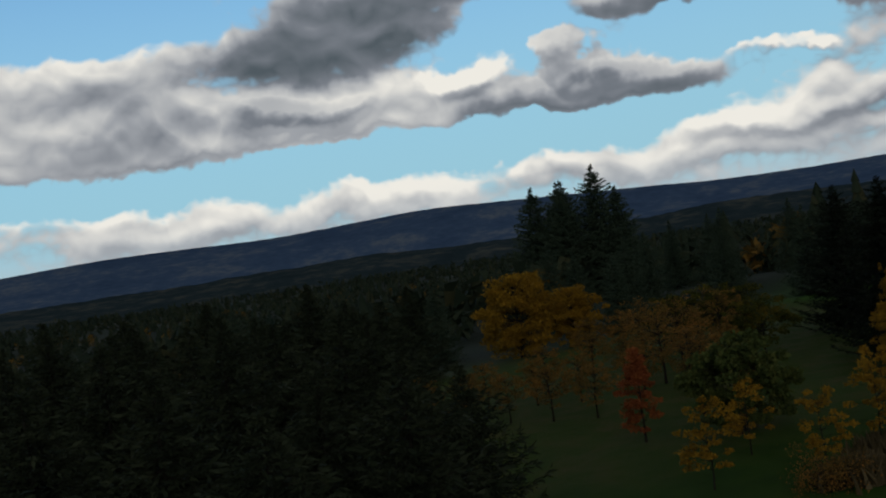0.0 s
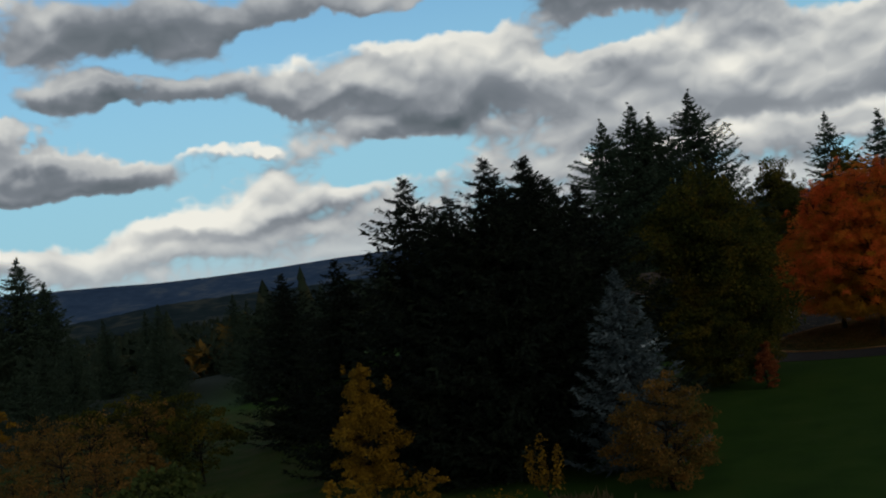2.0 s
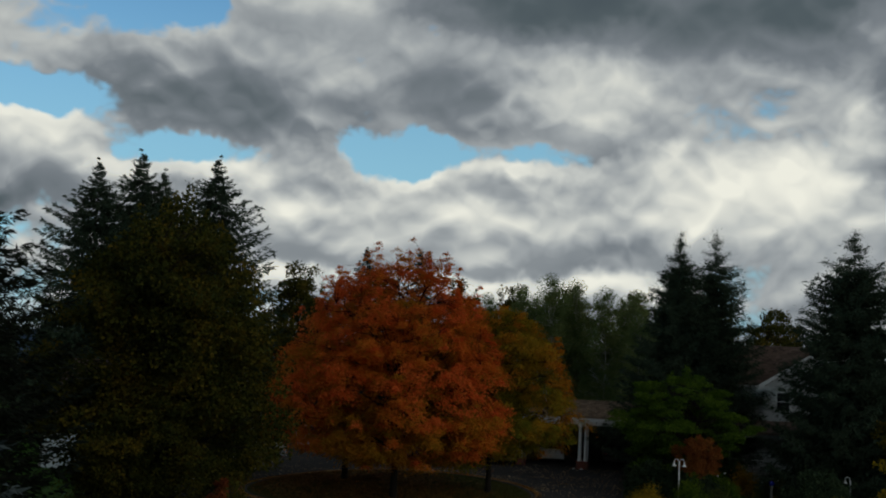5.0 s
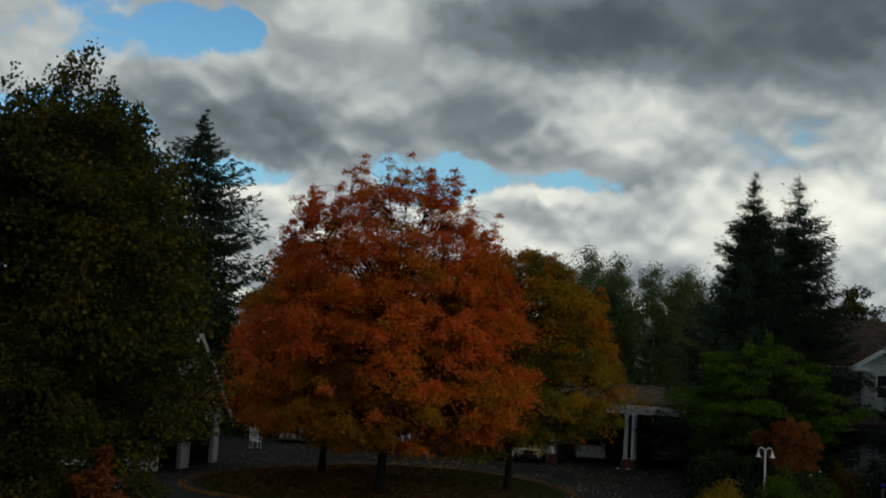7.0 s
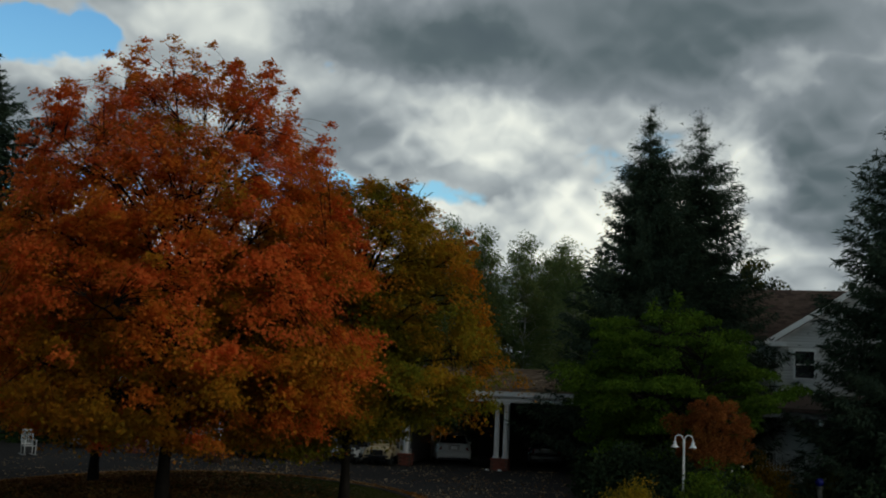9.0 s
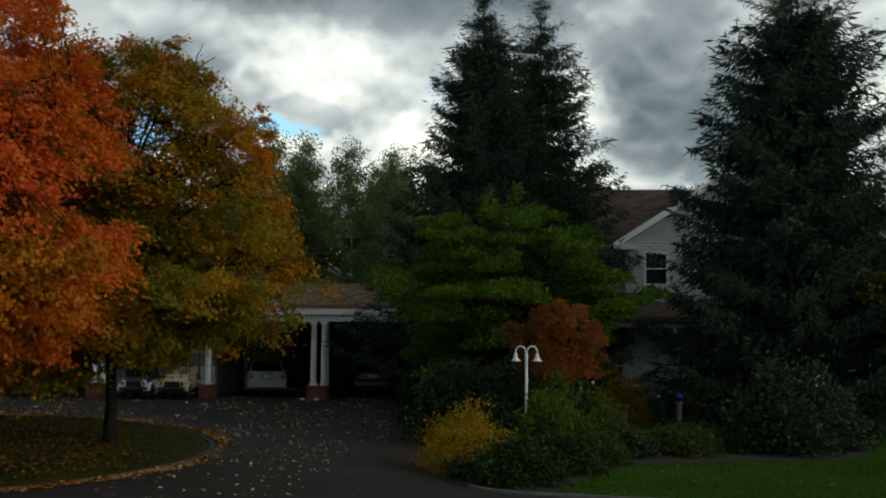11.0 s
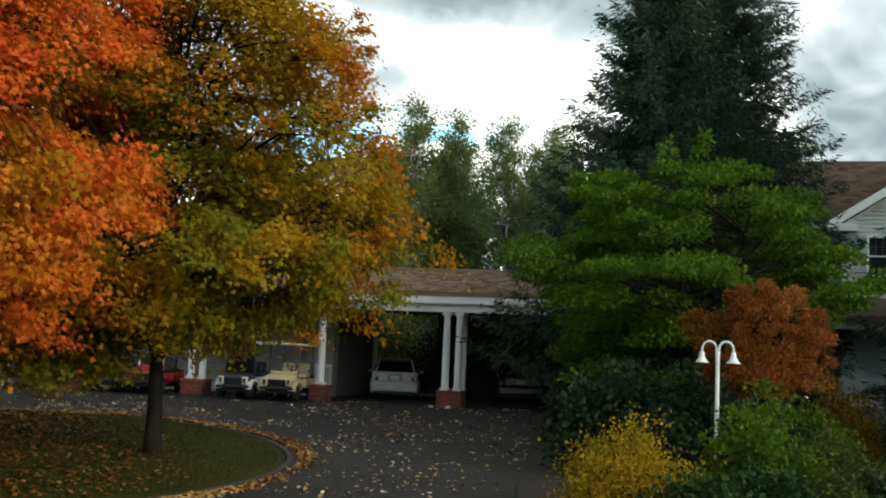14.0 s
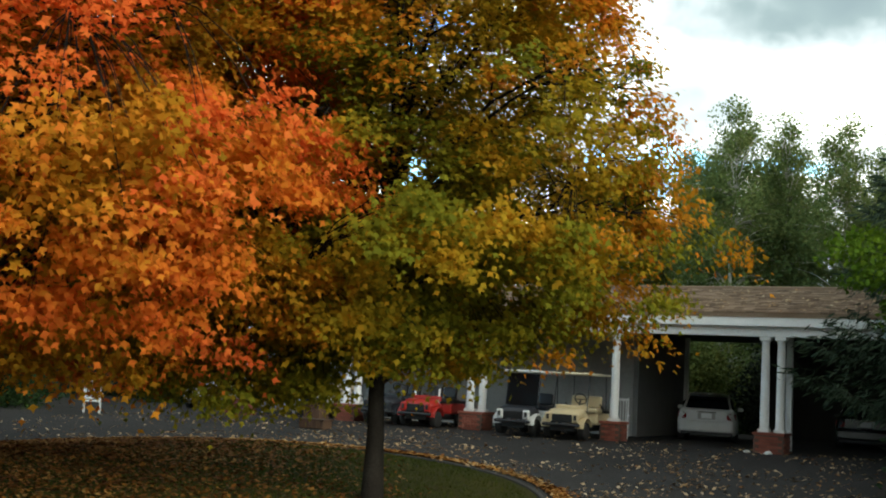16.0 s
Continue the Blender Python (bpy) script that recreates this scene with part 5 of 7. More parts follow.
CX = 117.3
carport = thing("carport", (0, 0, 0), "long open carport with white beam and weathered shingle roof", "carport")
Y0, Y1 = 33.2, 58.0
roof = gable_roof(carport, CX - 0.42, CX + 7.2, Y0 - 0.4, Y1, 3.6, 4.55, CEDAR, "y", 0.17, 0.3, 61)
part("beam", boxes(((0.34, Y1 - Y0, 0.3), (CX, (Y0 + Y1) / 2, 3.15)), bevel=0.01), WHITE, carport, "white painted beam")
part("fascia", boxes(((0.05, Y1 - Y0 + 0.3, 0.34), (CX - 0.34, (Y0 + Y1) / 2, 3.43)), ((0.2, Y1 - Y0 + 0.28, 0.03), (CX - 0.24, (Y0 + Y1) / 2, 3.28)), bevel=0.0), WHITE, carport, "white fascia and soffit")
part("frieze", boxes(((0.06, Y1 - Y0 + 0.1, 0.06), (CX - 0.2, (Y0 + Y1) / 2, 3.245))), WHITE, carport)
# ceiling coloured dark for the shade under the roof
part("carport_ceiling", boxes(((10.6, Y1 - Y0 - 0.1, 0.05), (CX + 5.2, (Y0 + Y1) / 2, 3.33))), DARKWALL, carport, "underside of the roof, its shade put into the colour")
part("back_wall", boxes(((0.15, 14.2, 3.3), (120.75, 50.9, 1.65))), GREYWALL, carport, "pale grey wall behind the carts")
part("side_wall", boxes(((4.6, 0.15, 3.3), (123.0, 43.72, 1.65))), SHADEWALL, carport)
# the last bay's shade is put into the colour of these two walls
part("back_wall", boxes(((0.15, 8.3, 3.3), (127.8, 37.45, 1.65))), DARKWALL, carport, "back wall of the last bay, its shade put into the colour")
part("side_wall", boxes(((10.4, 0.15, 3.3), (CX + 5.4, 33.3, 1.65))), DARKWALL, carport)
for _x, _y in ((125.35, 43.6), (119.2, 38.8)):
    part("wall_post", boxes(((0.16, 0.16, 3.3), (_x, _y, 1.65))), WHITE, carport)
tagged(part_of("siding", np.array([(120.67, y, z + d) for z in np.arange(0, 3.2, 0.16) for y, d in ((43.8, 0), (58, 0), (58, 0.155), (43.8, 0.155))]) - np.array([[0.0, 0, 0]] * 80) + np.array([[dx, 0, 0] for _ in range(20) for dx in (-0.02, -0.02, 0, 0)]), np.arange(80).reshape(20, 4), GREYWALL, carport), kind="stuff")

brick_me = bpy.data.meshes.new("brick")
_bm = bmesh.new()
box(_bm, (0.2, 0.09, 0.062), (0, 0, 0), bevel=0.006)
_bm.to_mesh(brick_me)
_bm.free()
brick_me.materials.append(BRICK)
PIERS = []
for y in (38.8, 43.1, 47.4, 51.8, 56.2):
    z = lay(CX, y)
    PIERS.append(brick_pier((CX, y, z), 0.78 if y != 43.1 else 0.6, 0.55, "square red brick pier under white columns"))
    pair = (-0.2, 0.2) if y != 43.1 else (0.0,)
    for d in pair:
        column((CX, y + d, z + 0.55), 3.0 - 0.55 - z, 0.115, "slim round white column on a brick pier")

# ---- garage ----
GY, GX0, GX1, GZ = 58.7, 101.0, 107.6, lay(104.3, 58.7)
garage = thing("garage", (0, 0, 0), "white gabled garage with an open dark doorway", "garage")
gable_roof(garage, GX0 - 0.4, GX1 + 0.4, GY - 0.5, GY + 12, GZ + 2.75, GZ + 6.8, SHINGLE, "y", 0.17, 0.3, 62)
GW = []
for s, c in (((0.9, 0.2, 2.9), (GX0 + 0.45, GY, GZ + 1.45)), ((0.55, 0.2, 2.9), (GX1 - 0.28, GY, GZ + 1.45)), ((0.7, 0.2, 2.9), (104.3, GY, GZ + 1.45)), ((0.2, 11.5, 2.9), (GX0 + 0.1, GY + 5.9, GZ + 1.45)), ((0.2, 11.5, 2.9), (GX1 - 0.1, GY + 5.9, GZ + 1.45)), ((GX1 - GX0, 0.2, 2.9), (104.3, GY + 11.6, GZ + 1.45))):
    part("garage_wall", boxes((s, c)), SIDING, garage)
gb = bmesh.new()
pts = [(GX0, GZ + 2.3), (GX1, GZ + 2.3), (GX1, GZ + 2.95), (104.3, GZ + 6.55), (GX0, GZ + 2.95)]
fr = [gb.verts.new((x, GY - 0.1, z)) for x, z in pts]
bk = [gb.verts.new((x, GY + 0.1, z)) for x, z in pts]
gb.faces.new(fr)
gb.faces.new(bk[::-1])
for i in range(5):
    gb.faces.new((fr[i], bk[i], bk[(i + 1) % 5], fr[(i + 1) % 5]))
bmesh.ops.recalc_face_normals(gb, faces=gb.faces)
part("gable", gb, SIDING, garage)
clapboards(garage, (GX0, GY - 0.11), (GX1, GY - 0.11), GZ + 2.5, lambda u: GZ + 2.9 + 3.6 * (1 - abs(2 * u - 1)))
for s in (-1, 1):
    b = bmesh.new()
    run = (GX1 - GX0) / 2 + 0.45
    ln = math.hypot(run, 4.05)
    box(b, (ln, 0.06, 0.22), (104.3 + s * run / 2, GY - 0.5, GZ + 4.62), Matrix.Rotation(s * math.atan2(4.05, run), 3, "Y"))
    part("bargeboard", b, WHITE, garage, "white bargeboard")
# lining added behind the doorway, coloured dark in place of indoor shade
part("inner_wall", boxes(((GX1 - GX0 - 0.5, 0.06, 2.7), (104.3, GY + 3.2, GZ + 1.36)), ((0.06, 3.0, 2.7), (GX0 + 0.28, GY + 1.7, GZ + 1.36)), ((0.06, 3.0, 2.7), (GX1 - 0.28, GY + 1.7, GZ + 1.36)), ((GX1 - GX0 - 0.5, 3.0, 0.06), (104.3, GY + 1.7, GZ + 2.74))), DARKWALL, garage, "added lining, dark to stand in for shade inside the garage")
part("door_trim", boxes(((GX1 - GX0 + 0.02, 0.06, 0.2), (104.3, GY - 0.14, GZ + 2.4)), ((0.14, 0.06, 2.3), (GX0 + 0.9, GY - 0.13, GZ + 1.15)), ((0.14, 0.06, 2.3), (103.98, GY - 0.13, GZ + 1.15)), ((0.14, 0.06, 2.3), (104.62, GY - 0.13, GZ + 1.15)), ((0.14, 0.06, 2.3), (GX1 - 0.55, GY - 0.13, GZ + 1.15))), WHITE, garage)

# ---- house ----
HX = 119.5
house = thing("house", (0, 0, 0), "two-storey white clapboard house with brown shingle roofs and a porch", "house")
HY0, HY1, PEAK = 16.9, 26.9, 21.9
hb = bmesh.new()
prof = [(HY0, 0.3), (HY1, 0.3), (HY1, 6.25), (PEAK, 9.5), (HY0, 6.25)]
fr = [hb.verts.new((HX, y, z)) for y, z in prof]
bk = [hb.verts.new((HX + 9, y, z)) for y, z in prof]
hb.faces.new(fr[::-1])
hb.faces.new(bk)
for i in range(5):
    hb.faces.new((fr[i], fr[(i + 1) % 5], bk[(i + 1) % 5], bk[i]))
bmesh.ops.recalc_face_normals(hb, faces=hb.faces)
part("front_wall", hb, SIDING, house)
WIN = (25.28, 26.1, 4.65, 5.85)
clapboards(house, (HX - 0.005, HY0), (HX - 0.005, HY1), 3.9, lambda u: 6.2 + 3.2 * (1 - abs(2 * u - 1)), out=(-1, 0), cuts=[((WIN[0] - HY0 - 0.1) / 10, (WIN[1] - HY0 + 0.1) / 10, WIN[2] - 0.1, WIN[3] + 0.1)])
gable_roof(house, HX - 0.55, HX + 9.4, HY0 - 0.5, HY1 + 0.5, 6.2, 9.72, SHINGLE, "x", 0.17, 0.32, 63)
part("side_wing", boxes(((7.5, 6.2, 6.0), (HX + 4.9, 29.9, 3.2))), SIDING, house)
gable_roof(house, HX + 0.6, HX + 9.2, 20.5, 33.4, 6.3, 9.05, SHINGLE, "y", 0.17, 0.32, 64)
part("side_wing", boxes(((7.5, 14.0, 5.3), (HX + 4.9, 10.2, 2.85))), SIDING, house)
gable_roof(house, HX + 0.6, HX + 9.2, 3.0, 20.5, 5.6, 8.3, SHINGLE, "y", 0.2, 0.4, 65)
part("gutter", boxes(((0.12, 6.2, 0.12), (HX + 0.55, 30.0, 6.22))), WHITE, house)
for s in (-1, 1):
    b = bmesh.new()
    run = 5.5
    ln = math.hypot(run, 3.55)
    box(b, (0.06, ln, 0.24), (HX - 0.56, PEAK + s * run / 2, 7.88), Matrix.Rotation(-s * math.atan2(3.55, run), 3, "X"))
    part("bargeboard", b, WHITE, house, "white bargeboard")
part("eave_return", boxes(((0.5, 0.9, 0.1), (HX - 0.3, HY1 + 0.05, 6.16)), ((0.46, 0.86, 0.12), (HX - 0.28, HY1 + 0.03, 6.06))), WHITE, house)


def sash_window(parent, x, y0, y1, z0, z1):
    """A sash window in a west wall, with a muntin grid in the upper sash."""
    w = part("window", boxes(((0.03, y1 - y0, z1 - z0), (x + 0.02, (y0 + y1) / 2, (z0 + z1) / 2))), GLASS, parent, "dark sash window")
    f = bmesh.new()
    for s, c in (((0.07, 0.07, z1 - z0 + 0.1), (x - 0.03, y0 - 0.03, (z0 + z1) / 2)), ((0.07, 0.07, z1 - z0 + 0.1), (x - 0.03, y1 + 0.03, (z0 + z1) / 2)), ((0.07, y1 - y0, 0.07), (x - 0.03, (y0 + y1) / 2, z1 + 0.02)), ((0.1, y1 - y0 + 0.12, 0.06), (x - 0.05, (y0 + y1) / 2, z0 - 0.03)), ((0.05, y1 - y0, 0.045), (x - 0.015, (y0 + y1) / 2, (z0 + z1) / 2))):
        box(f, s, c)
    part("frame", f, WHITE, w)
    g = bmesh.new()
    for k in (1, 2, 3):
        box(g, (0.02, 0.022, (z1 - z0) / 2), (x - 0.005, y0 + (y1 - y0) * k / 4, z0 + (z1 - z0) * 0.75))
    box(g, (0.02, y1 - y0, 0.022), (x - 0.004, (y0 + y1) / 2, z0 + (z1 - z0) * 0.75))
    part("muntins", g, BLACK, w)


sash_window(house, HX - 0.03, *WIN)
sash_window(house, HX - 0.03, 18.2, 19.1, 4.6, 5.8)
# porch
pb = bmesh.new()
q = [(HX - 2.9, 3.25), (HX, 3.95), (HX, 3.75), (HX - 2.9, 3.08)]
fr = [pb.verts.new((x, HY0 - 0.4, z)) for x, z in q]
bk = [pb.verts.new((x, 29.2, z)) for x, z in q]
pb.faces.new(fr)
pb.faces.new(bk[::-1])
for i in range(4):
    pb.faces.new((fr[i], bk[i], bk[(i + 1) % 4], fr[(i + 1) % 4]))
bmesh.ops.recalc_face_normals(pb, faces=pb.faces)
part("porch_roof", pb, SHINGLE, house, "low brown porch roof")
part("porch_beam", boxes(((0.16, 12.6, 0.24), (HX - 2.6, 22.8, 2.98))), GREYWALL, house)
part("porch_floor", boxes(((2.9, 12.8, 0.5), (HX - 1.45, 22.8, 0.3))), GREYWALL, house)
for y in (29.0, 25.3, 21.5, 17.0):
    part("porch_post", boxes(((0.14, 0.14, 2.35), (HX - 2.55, y, 1.7)), bevel=0.01), WHITE, house)
rail = part("railing", boxes(((0.07, 3.0, 0.06), (HX - 2.55, 27.47, 1.42)), ((0.05, 3.0, 0.05), (HX - 2.55, 27.47, 0.68))), WHITE, house, "white porch railing")
for y in np.arange(26.1, 28.9, 0.14):
    part("baluster", boxes(((0.035, 0.035, 0.72), (HX - 2.55, y, 1.04))), WHITE, rail)
part("newel_post", boxes(((0.13, 0.13, 1.15), (HX - 2.55, 25.9, 1.1)), ((0.17, 0.17, 0.05), (HX - 2.55, 25.9, 1.7)), bevel=0.008), WHITE, house)
part("house_door", boxes(((0.06, 1.0, 2.1), (HX - 0.02, 23.4, 1.6))), DARKWALL, house)

# ---- lamps ----


def bell_shade(m):
    bm = bmesh.new()
    lathe(bm, [(0.03, 0.20), (0.045, 0.17), (0.05, 0.11), (0.07, 0.07), (0.10, 0.03), (0.13, 0.0), (0.12, 0.0), (0.06, 0.06), (0.0, 0.1)][::-1], 18, m)
    return bm


def gooseneck_lamp(name, place, high, arms, label):
    """A white post with bell shades hung from curled arms."""
    ob = thing(name, place, label, "lamp post")
    post = bmesh.new()
    lathe(post, [(0.05, -0.1), (0.05, 0.12), (0.04, 0.16), (0.036, high - 0.25), (0.03, high - 0.2)], 14)
    part("post", post, WHITE, ob)
    for s in arms:
        a = np.linspace(0, math.pi, 11)
        pts = [(0, 0.02 * s, high - 0.3)] + [(0, s * (0.145 - 0.125 * math.cos(t)), high - 0.16 + 0.14 * math.sin(t)) for t in a] + [(0, s * 0.27, high - 0.2)]
        v, f = tubes_np([(np.array(pts), np.full(len(pts), 0.02))], 8)
        arm = part_of("arm", v, f, WHITE, ob, smooth=True)
        part("shade", bell_shade(Matrix.Translation((0, s * 0.27, high - 0.40))), WHITE, arm, "white bell-shaped shade")
    return ob


gooseneck_lamp("double_street_lamp", (102.8, 31.0, lay(102.8, 31.0)), 2.85, (-1, 1), "white lamp post with two bell shades on curled arms")
gooseneck_lamp("garden_lamp", (109.3, 21.9, lay(109.3, 21.9)), 1.75, (1,), "short white garden lamp with one bell shade")

# ---- vehicles ----


def wheel(parent, x, y, r, w, rim_mat, turn=0):
    bm = bmesh.new()
    m = Matrix.Translation((x, y, r)) @ Matrix.Rotation(math.pi / 2, 4, "X")
    lathe(bm, [(r * 0.55, -w / 2), (r * 0.93, -w / 2), (r, -w * 0.35), (r, w * 0.35), (r * 0.93, w / 2), (r * 0.55, w / 2)], 22, m)
    tyre = part("wheel", bm, RUBBER, parent, "black tyre")
    rim = bmesh.new()
    lathe(rim, [(0.02, -w * 0.42), (r * 0.56, -w * 0.46), (r * 0.58, 0), (r * 0.56, w * 0.46), (0.02, w * 0.42)], 16, m)
    part("rim", rim, rim_mat, tyre, "metal wheel rim")


def loft(rows, mat, name, parent, label=""):
    """A body from cross rows; each row is (x, half width low, half width high, z low, z high)."""
    bm = bmesh.new()
    rings = []
    for x, wl, wh, z0, z1 in rows:
        zm = z0 + (z1 - z0) * 0.55
        wm = max(wl, wh) * 1.015
        ring = [(-wl * 0.92, z0), (-wl, z0 + 0.06), (-wm, zm), (-wh, z1 - 0.05), (-wh * 0.9, z1), (wh * 0.9, z1), (wh, z1 - 0.05), (wm, zm), (wl, z0 + 0.06), (wl * 0.92, z0)]
        rings.append([bm.verts.new((x, y, z)) for y, z in ring])
    for a, b in zip(rings, rings[1:]):
        for i in range(10):
            bm.faces.new((a[i], a[(i + 1) % 10], b[(i + 1) % 10], b[i]))
    bm.faces.new(rings[0])
    bm.faces.new(rings[-1][::-1])
    bmesh.ops.recalc_face_normals(bm, faces=bm.faces)
    for f in bm.faces:
        f.smooth = True
    ob = part(name, bm, mat, parent, label)
    return ob


def car(place, turn, paint, label, boxy=False):
    """A parked car, front along +x."""
    ob = thing("car", place, label, "car", turn=turn)
    k = 1.18 if boxy else 1.0
    loft([(-2.3, 0.70, 0.66, 0.34, 0.86 * k), (-2.22, 0.82, 0.78, 0.26, 0.98 * k), (-1.6, 0.88, 0.82, 0.2, 1.0 * k), (-0.6, 0.89, 0.83, 0.19, 0.95 * k), (0.9, 0.89, 0.82, 0.19, 0.93 * k), (1.7, 0.87, 0.78, 0.2, 0.84 * k), (2.15, 0.8, 0.7, 0.25, 0.72 * k), (2.3, 0.66, 0.6, 0.32, 0.6 * k)], paint, "body", ob)
    r0 = -2.1 if boxy else -1.75
    loft([(r0, 0.72, 0.66, 0.93 * k, 1.0 * k), (r0 + (0.2 if boxy else 0.55), 0.74, 0.6, 0.93 * k, 1.38 * k), (-0.5, 0.74, 0.58, 0.93 * k, 1.44 * k), (0.3, 0.74, 0.57, 0.92 * k, 1.40 * k), (1.05, 0.72, 0.62, 0.90 * k, 0.98 * k)], CARGLASS, "cabin_glass", ob, "dark tinted windows")
    loft([(r0 + (0.16 if boxy else 0.5), 0.56, 0.53, 1.36 * k, 1.41 * k), (-0.5, 0.6, 0.56, 1.41 * k, 1.475 * k), (0.35, 0.57, 0.53, 1.36 * k, 1.43 * k)], paint, "roof", ob)
    for s in (-1, 1):
        for x in (-1.4, 1.4):
            wheel(ob, x, s * 0.78, 0.32, 0.21, CHROME)
        lens = bmesh.new()
        edge = [(-2.325, s * 0.42, 0.70), (-2.315, s * 0.70, 0.69), (-2.10, s * 0.855, 0.71), (-2.08, s * 0.845, 0.88), (-2.30, s * 0.70, 0.885), (-2.325, s * 0.60, 0.83)]
        front = [lens.verts.new((x, y, z * k)) for x, y, z in edge]
        rear = [lens.verts.new((x + 0.1, y * 0.95, z * k)) for x, y, z in edge]
        lens.faces.new(front)
        lens.faces.new(rear[::-1])
        for i in range(6):
            lens.faces.new((front[i], rear[i], rear[(i + 1) % 6], front[(i + 1) % 6]))
        bmesh.ops.recalc_face_normals(lens, faces=lens.faces)
        part("tail_light", lens, REDLIGHT, ob, "red wedge-shaped tail light")
        part("headlight", boxes(((0.12, 0.3, 0.13), (2.17, s * 0.55, 0.6 * k)), bevel=0.03), CHROME, ob)
        part("pillar", rods(((r0 + 0.05, s * 0.70, 0.97 * k), (r0 + (0.22 if boxy else 0.55), s * 0.58, 1.40 * k), 0.035, 0.035)), paint, ob)
        part("mirror", boxes(((0.1, 0.18, 0.12), (0.75, s * 0.95, 0.98 * k)), bevel=0.03), paint, ob)
    lid = part("boot_lid", boxes(((0.08, 1.22, 0.3), (-2.285, 0, 0.80 * k)), bevel=0.03), paint, ob)
    part("number_plate", boxes(((0.02, 0.31, 0.15), (-2.332, 0, 0.79 * k)), bevel=0.005), CARTWHITE, lid)
    part("plate_recess", boxes(((0.012, 0.52, 0.2), (-2.327, 0, 0.79 * k)), bevel=0.004), GREYWALL, lid)
    part("boot_handle", boxes(((0.03, 0.56, 0.025), (-2.335, 0, 0.905 * k)), bevel=0.008), CHROME, lid)
    part("rear_bumper", boxes(((0.22, 1.66, 0.34), (-2.28, 0, 0.47)), bevel=0.08), paint, ob)
    part("lower_valance", boxes(((0.16, 1.5, 0.12), (-2.27, 0, 0.28)), bevel=0.03), BLACK, ob)
    part("front_bumper", boxes(((0.16, 1.4, 0.2), (2.26, 0, 0.42)), bevel=0.05), paint, ob)
    return ob


car((123.4, 42.2, 0.0), 14, SILVER, "white saloon car parked under the carport, boot towards the drive")
car((125.4, 37.75, 0.0), 8, DARKCAR, "dark saloon car parked in the shaded bay")
car((122.5, 61.5, lay(122.5, 61.5) + 0.03), 205, SILVER, "white sport utility car parked beyond the carport", True)


def golf_cart(place, turn, paint, cowl, roof_mat, seat_mat, label, screen=False, post_mat=None, canopy=True):
    """An open two-seat golf cart, front along +x."""
    ob = thing("golf_cart", place, label, "golf cart", "parked golf carts", turn)
    post_mat = post_mat or BLACK
    loft([(0.42, 0.5, 0.46, 0.56, 0.70), (0.7, 0.53, 0.5, 0.55, 0.80), (0.98, 0.53, 0.47, 0.54, 0.76), (1.14, 0.5, 0.42, 0.54, 0.68)], cowl, "cowl", ob, "rounded front cowl")
    part("dashboard", boxes(((0.1, 0.96, 0.16), (0.46, 0, 0.82)), bevel=0.03), cowl, ob)
    part("chassis", boxes(((2.0, 0.72, 0.16), (0.1, 0, 0.28)), bevel=0.03), BLACK, ob)
    part("floor", boxes(((0.8, 1.0, 0.05), (0.3, 0, 0.345)), bevel=0.012), BLACK, ob)
    part("rear_body", boxes(((1.0, 1.06, 0.32), (-0.66, 0, 0.53)), bevel=0.07), paint, ob)
    part("bag_well", boxes(((0.34, 0.9, 0.3), (-1.12, 0, 0.62)), bevel=0.04), BLACK, ob)
    part("seat", boxes(((0.5, 1.0, 0.14), (-0.35, 0, 0.76)), bevel=0.05), seat_mat, ob)
    part("armrail", rods(((-0.62, -0.52, 0.78), (-0.3, -0.52, 0.95), 0.014, 0.014), ((-0.62, 0.52, 0.78), (-0.3, 0.52, 0.95), 0.014, 0.014), sides=6), BLACK, ob)
    for s in (-1, 1):
        b = bmesh.new()
        box(b, (0.12, 0.44, 0.34), (-0.60, s * 0.24, 1.0), Matrix.Rotation(-0.18, 3, "Y"), 0.05)
        part("backrest", b, seat_mat, ob)
        # lamp housing: a painted frame round a dark lens
        housing = part("lamp_housing", boxes(((0.1, 0.20, 0.26), (1.13, s * 0.40, 0.56)), bevel=0.04), paint, ob)
        part("headlight", boxes(((0.03, 0.075, 0.13), (1.185, s * 0.40, 0.57)), bevel=0.012), BLACK, housing, "dark upright headlight")
        # wheel arch over each front wheel
        arch = bmesh.new()
        ts = np.linspace(0.12, math.pi - 0.25, 9)
        rows = [[arch.verts.new((0.78 + rr * math.cos(t), s * y, 0.25 + rr * math.sin(t) * 1.05)) for t in ts] for rr, y in ((0.34, 0.38), (0.34, 0.62), (0.30, 0.625), (0.30, 0.38))]
        for i in range(4):
            for j in range(8):
                arch.faces.new((rows[i][j], rows[i][j + 1], rows[(i + 1) % 4][j + 1], rows[(i + 1) % 4][j]))
        for j in (0, 8):
            arch.faces.new([rows[i][j] for i in range(4)])
        bmesh.ops.recalc_face_normals(arch, faces=arch.faces)
        part("wheel_arch", arch, paint, ob)
        for x in (0.78, -0.82):
            wheel(ob, x, s * 0.5, 0.23, 0.2, CHROME)
        if canopy:
            for x, tx in ((0.60, 0.42), (-0.85, -0.80)):
                part("roof_post", rods(((x, s * 0.5, 0.62), (tx, s * 0.49, 1.74), 0.014, 0.014), sides=8), post_mat, ob)
        else:
            part("bag_post", rods(((0.50, s * 0.42, 0.70), (0.42, s * 0.40, 1.12), 0.035, 0.03), sides=8), post_mat, ob)
    if canopy:
        roof = bmesh.new()
        box(roof, (1.62, 1.16, 0.06), (-0.18, 0, 1.76), bevel=0.028)
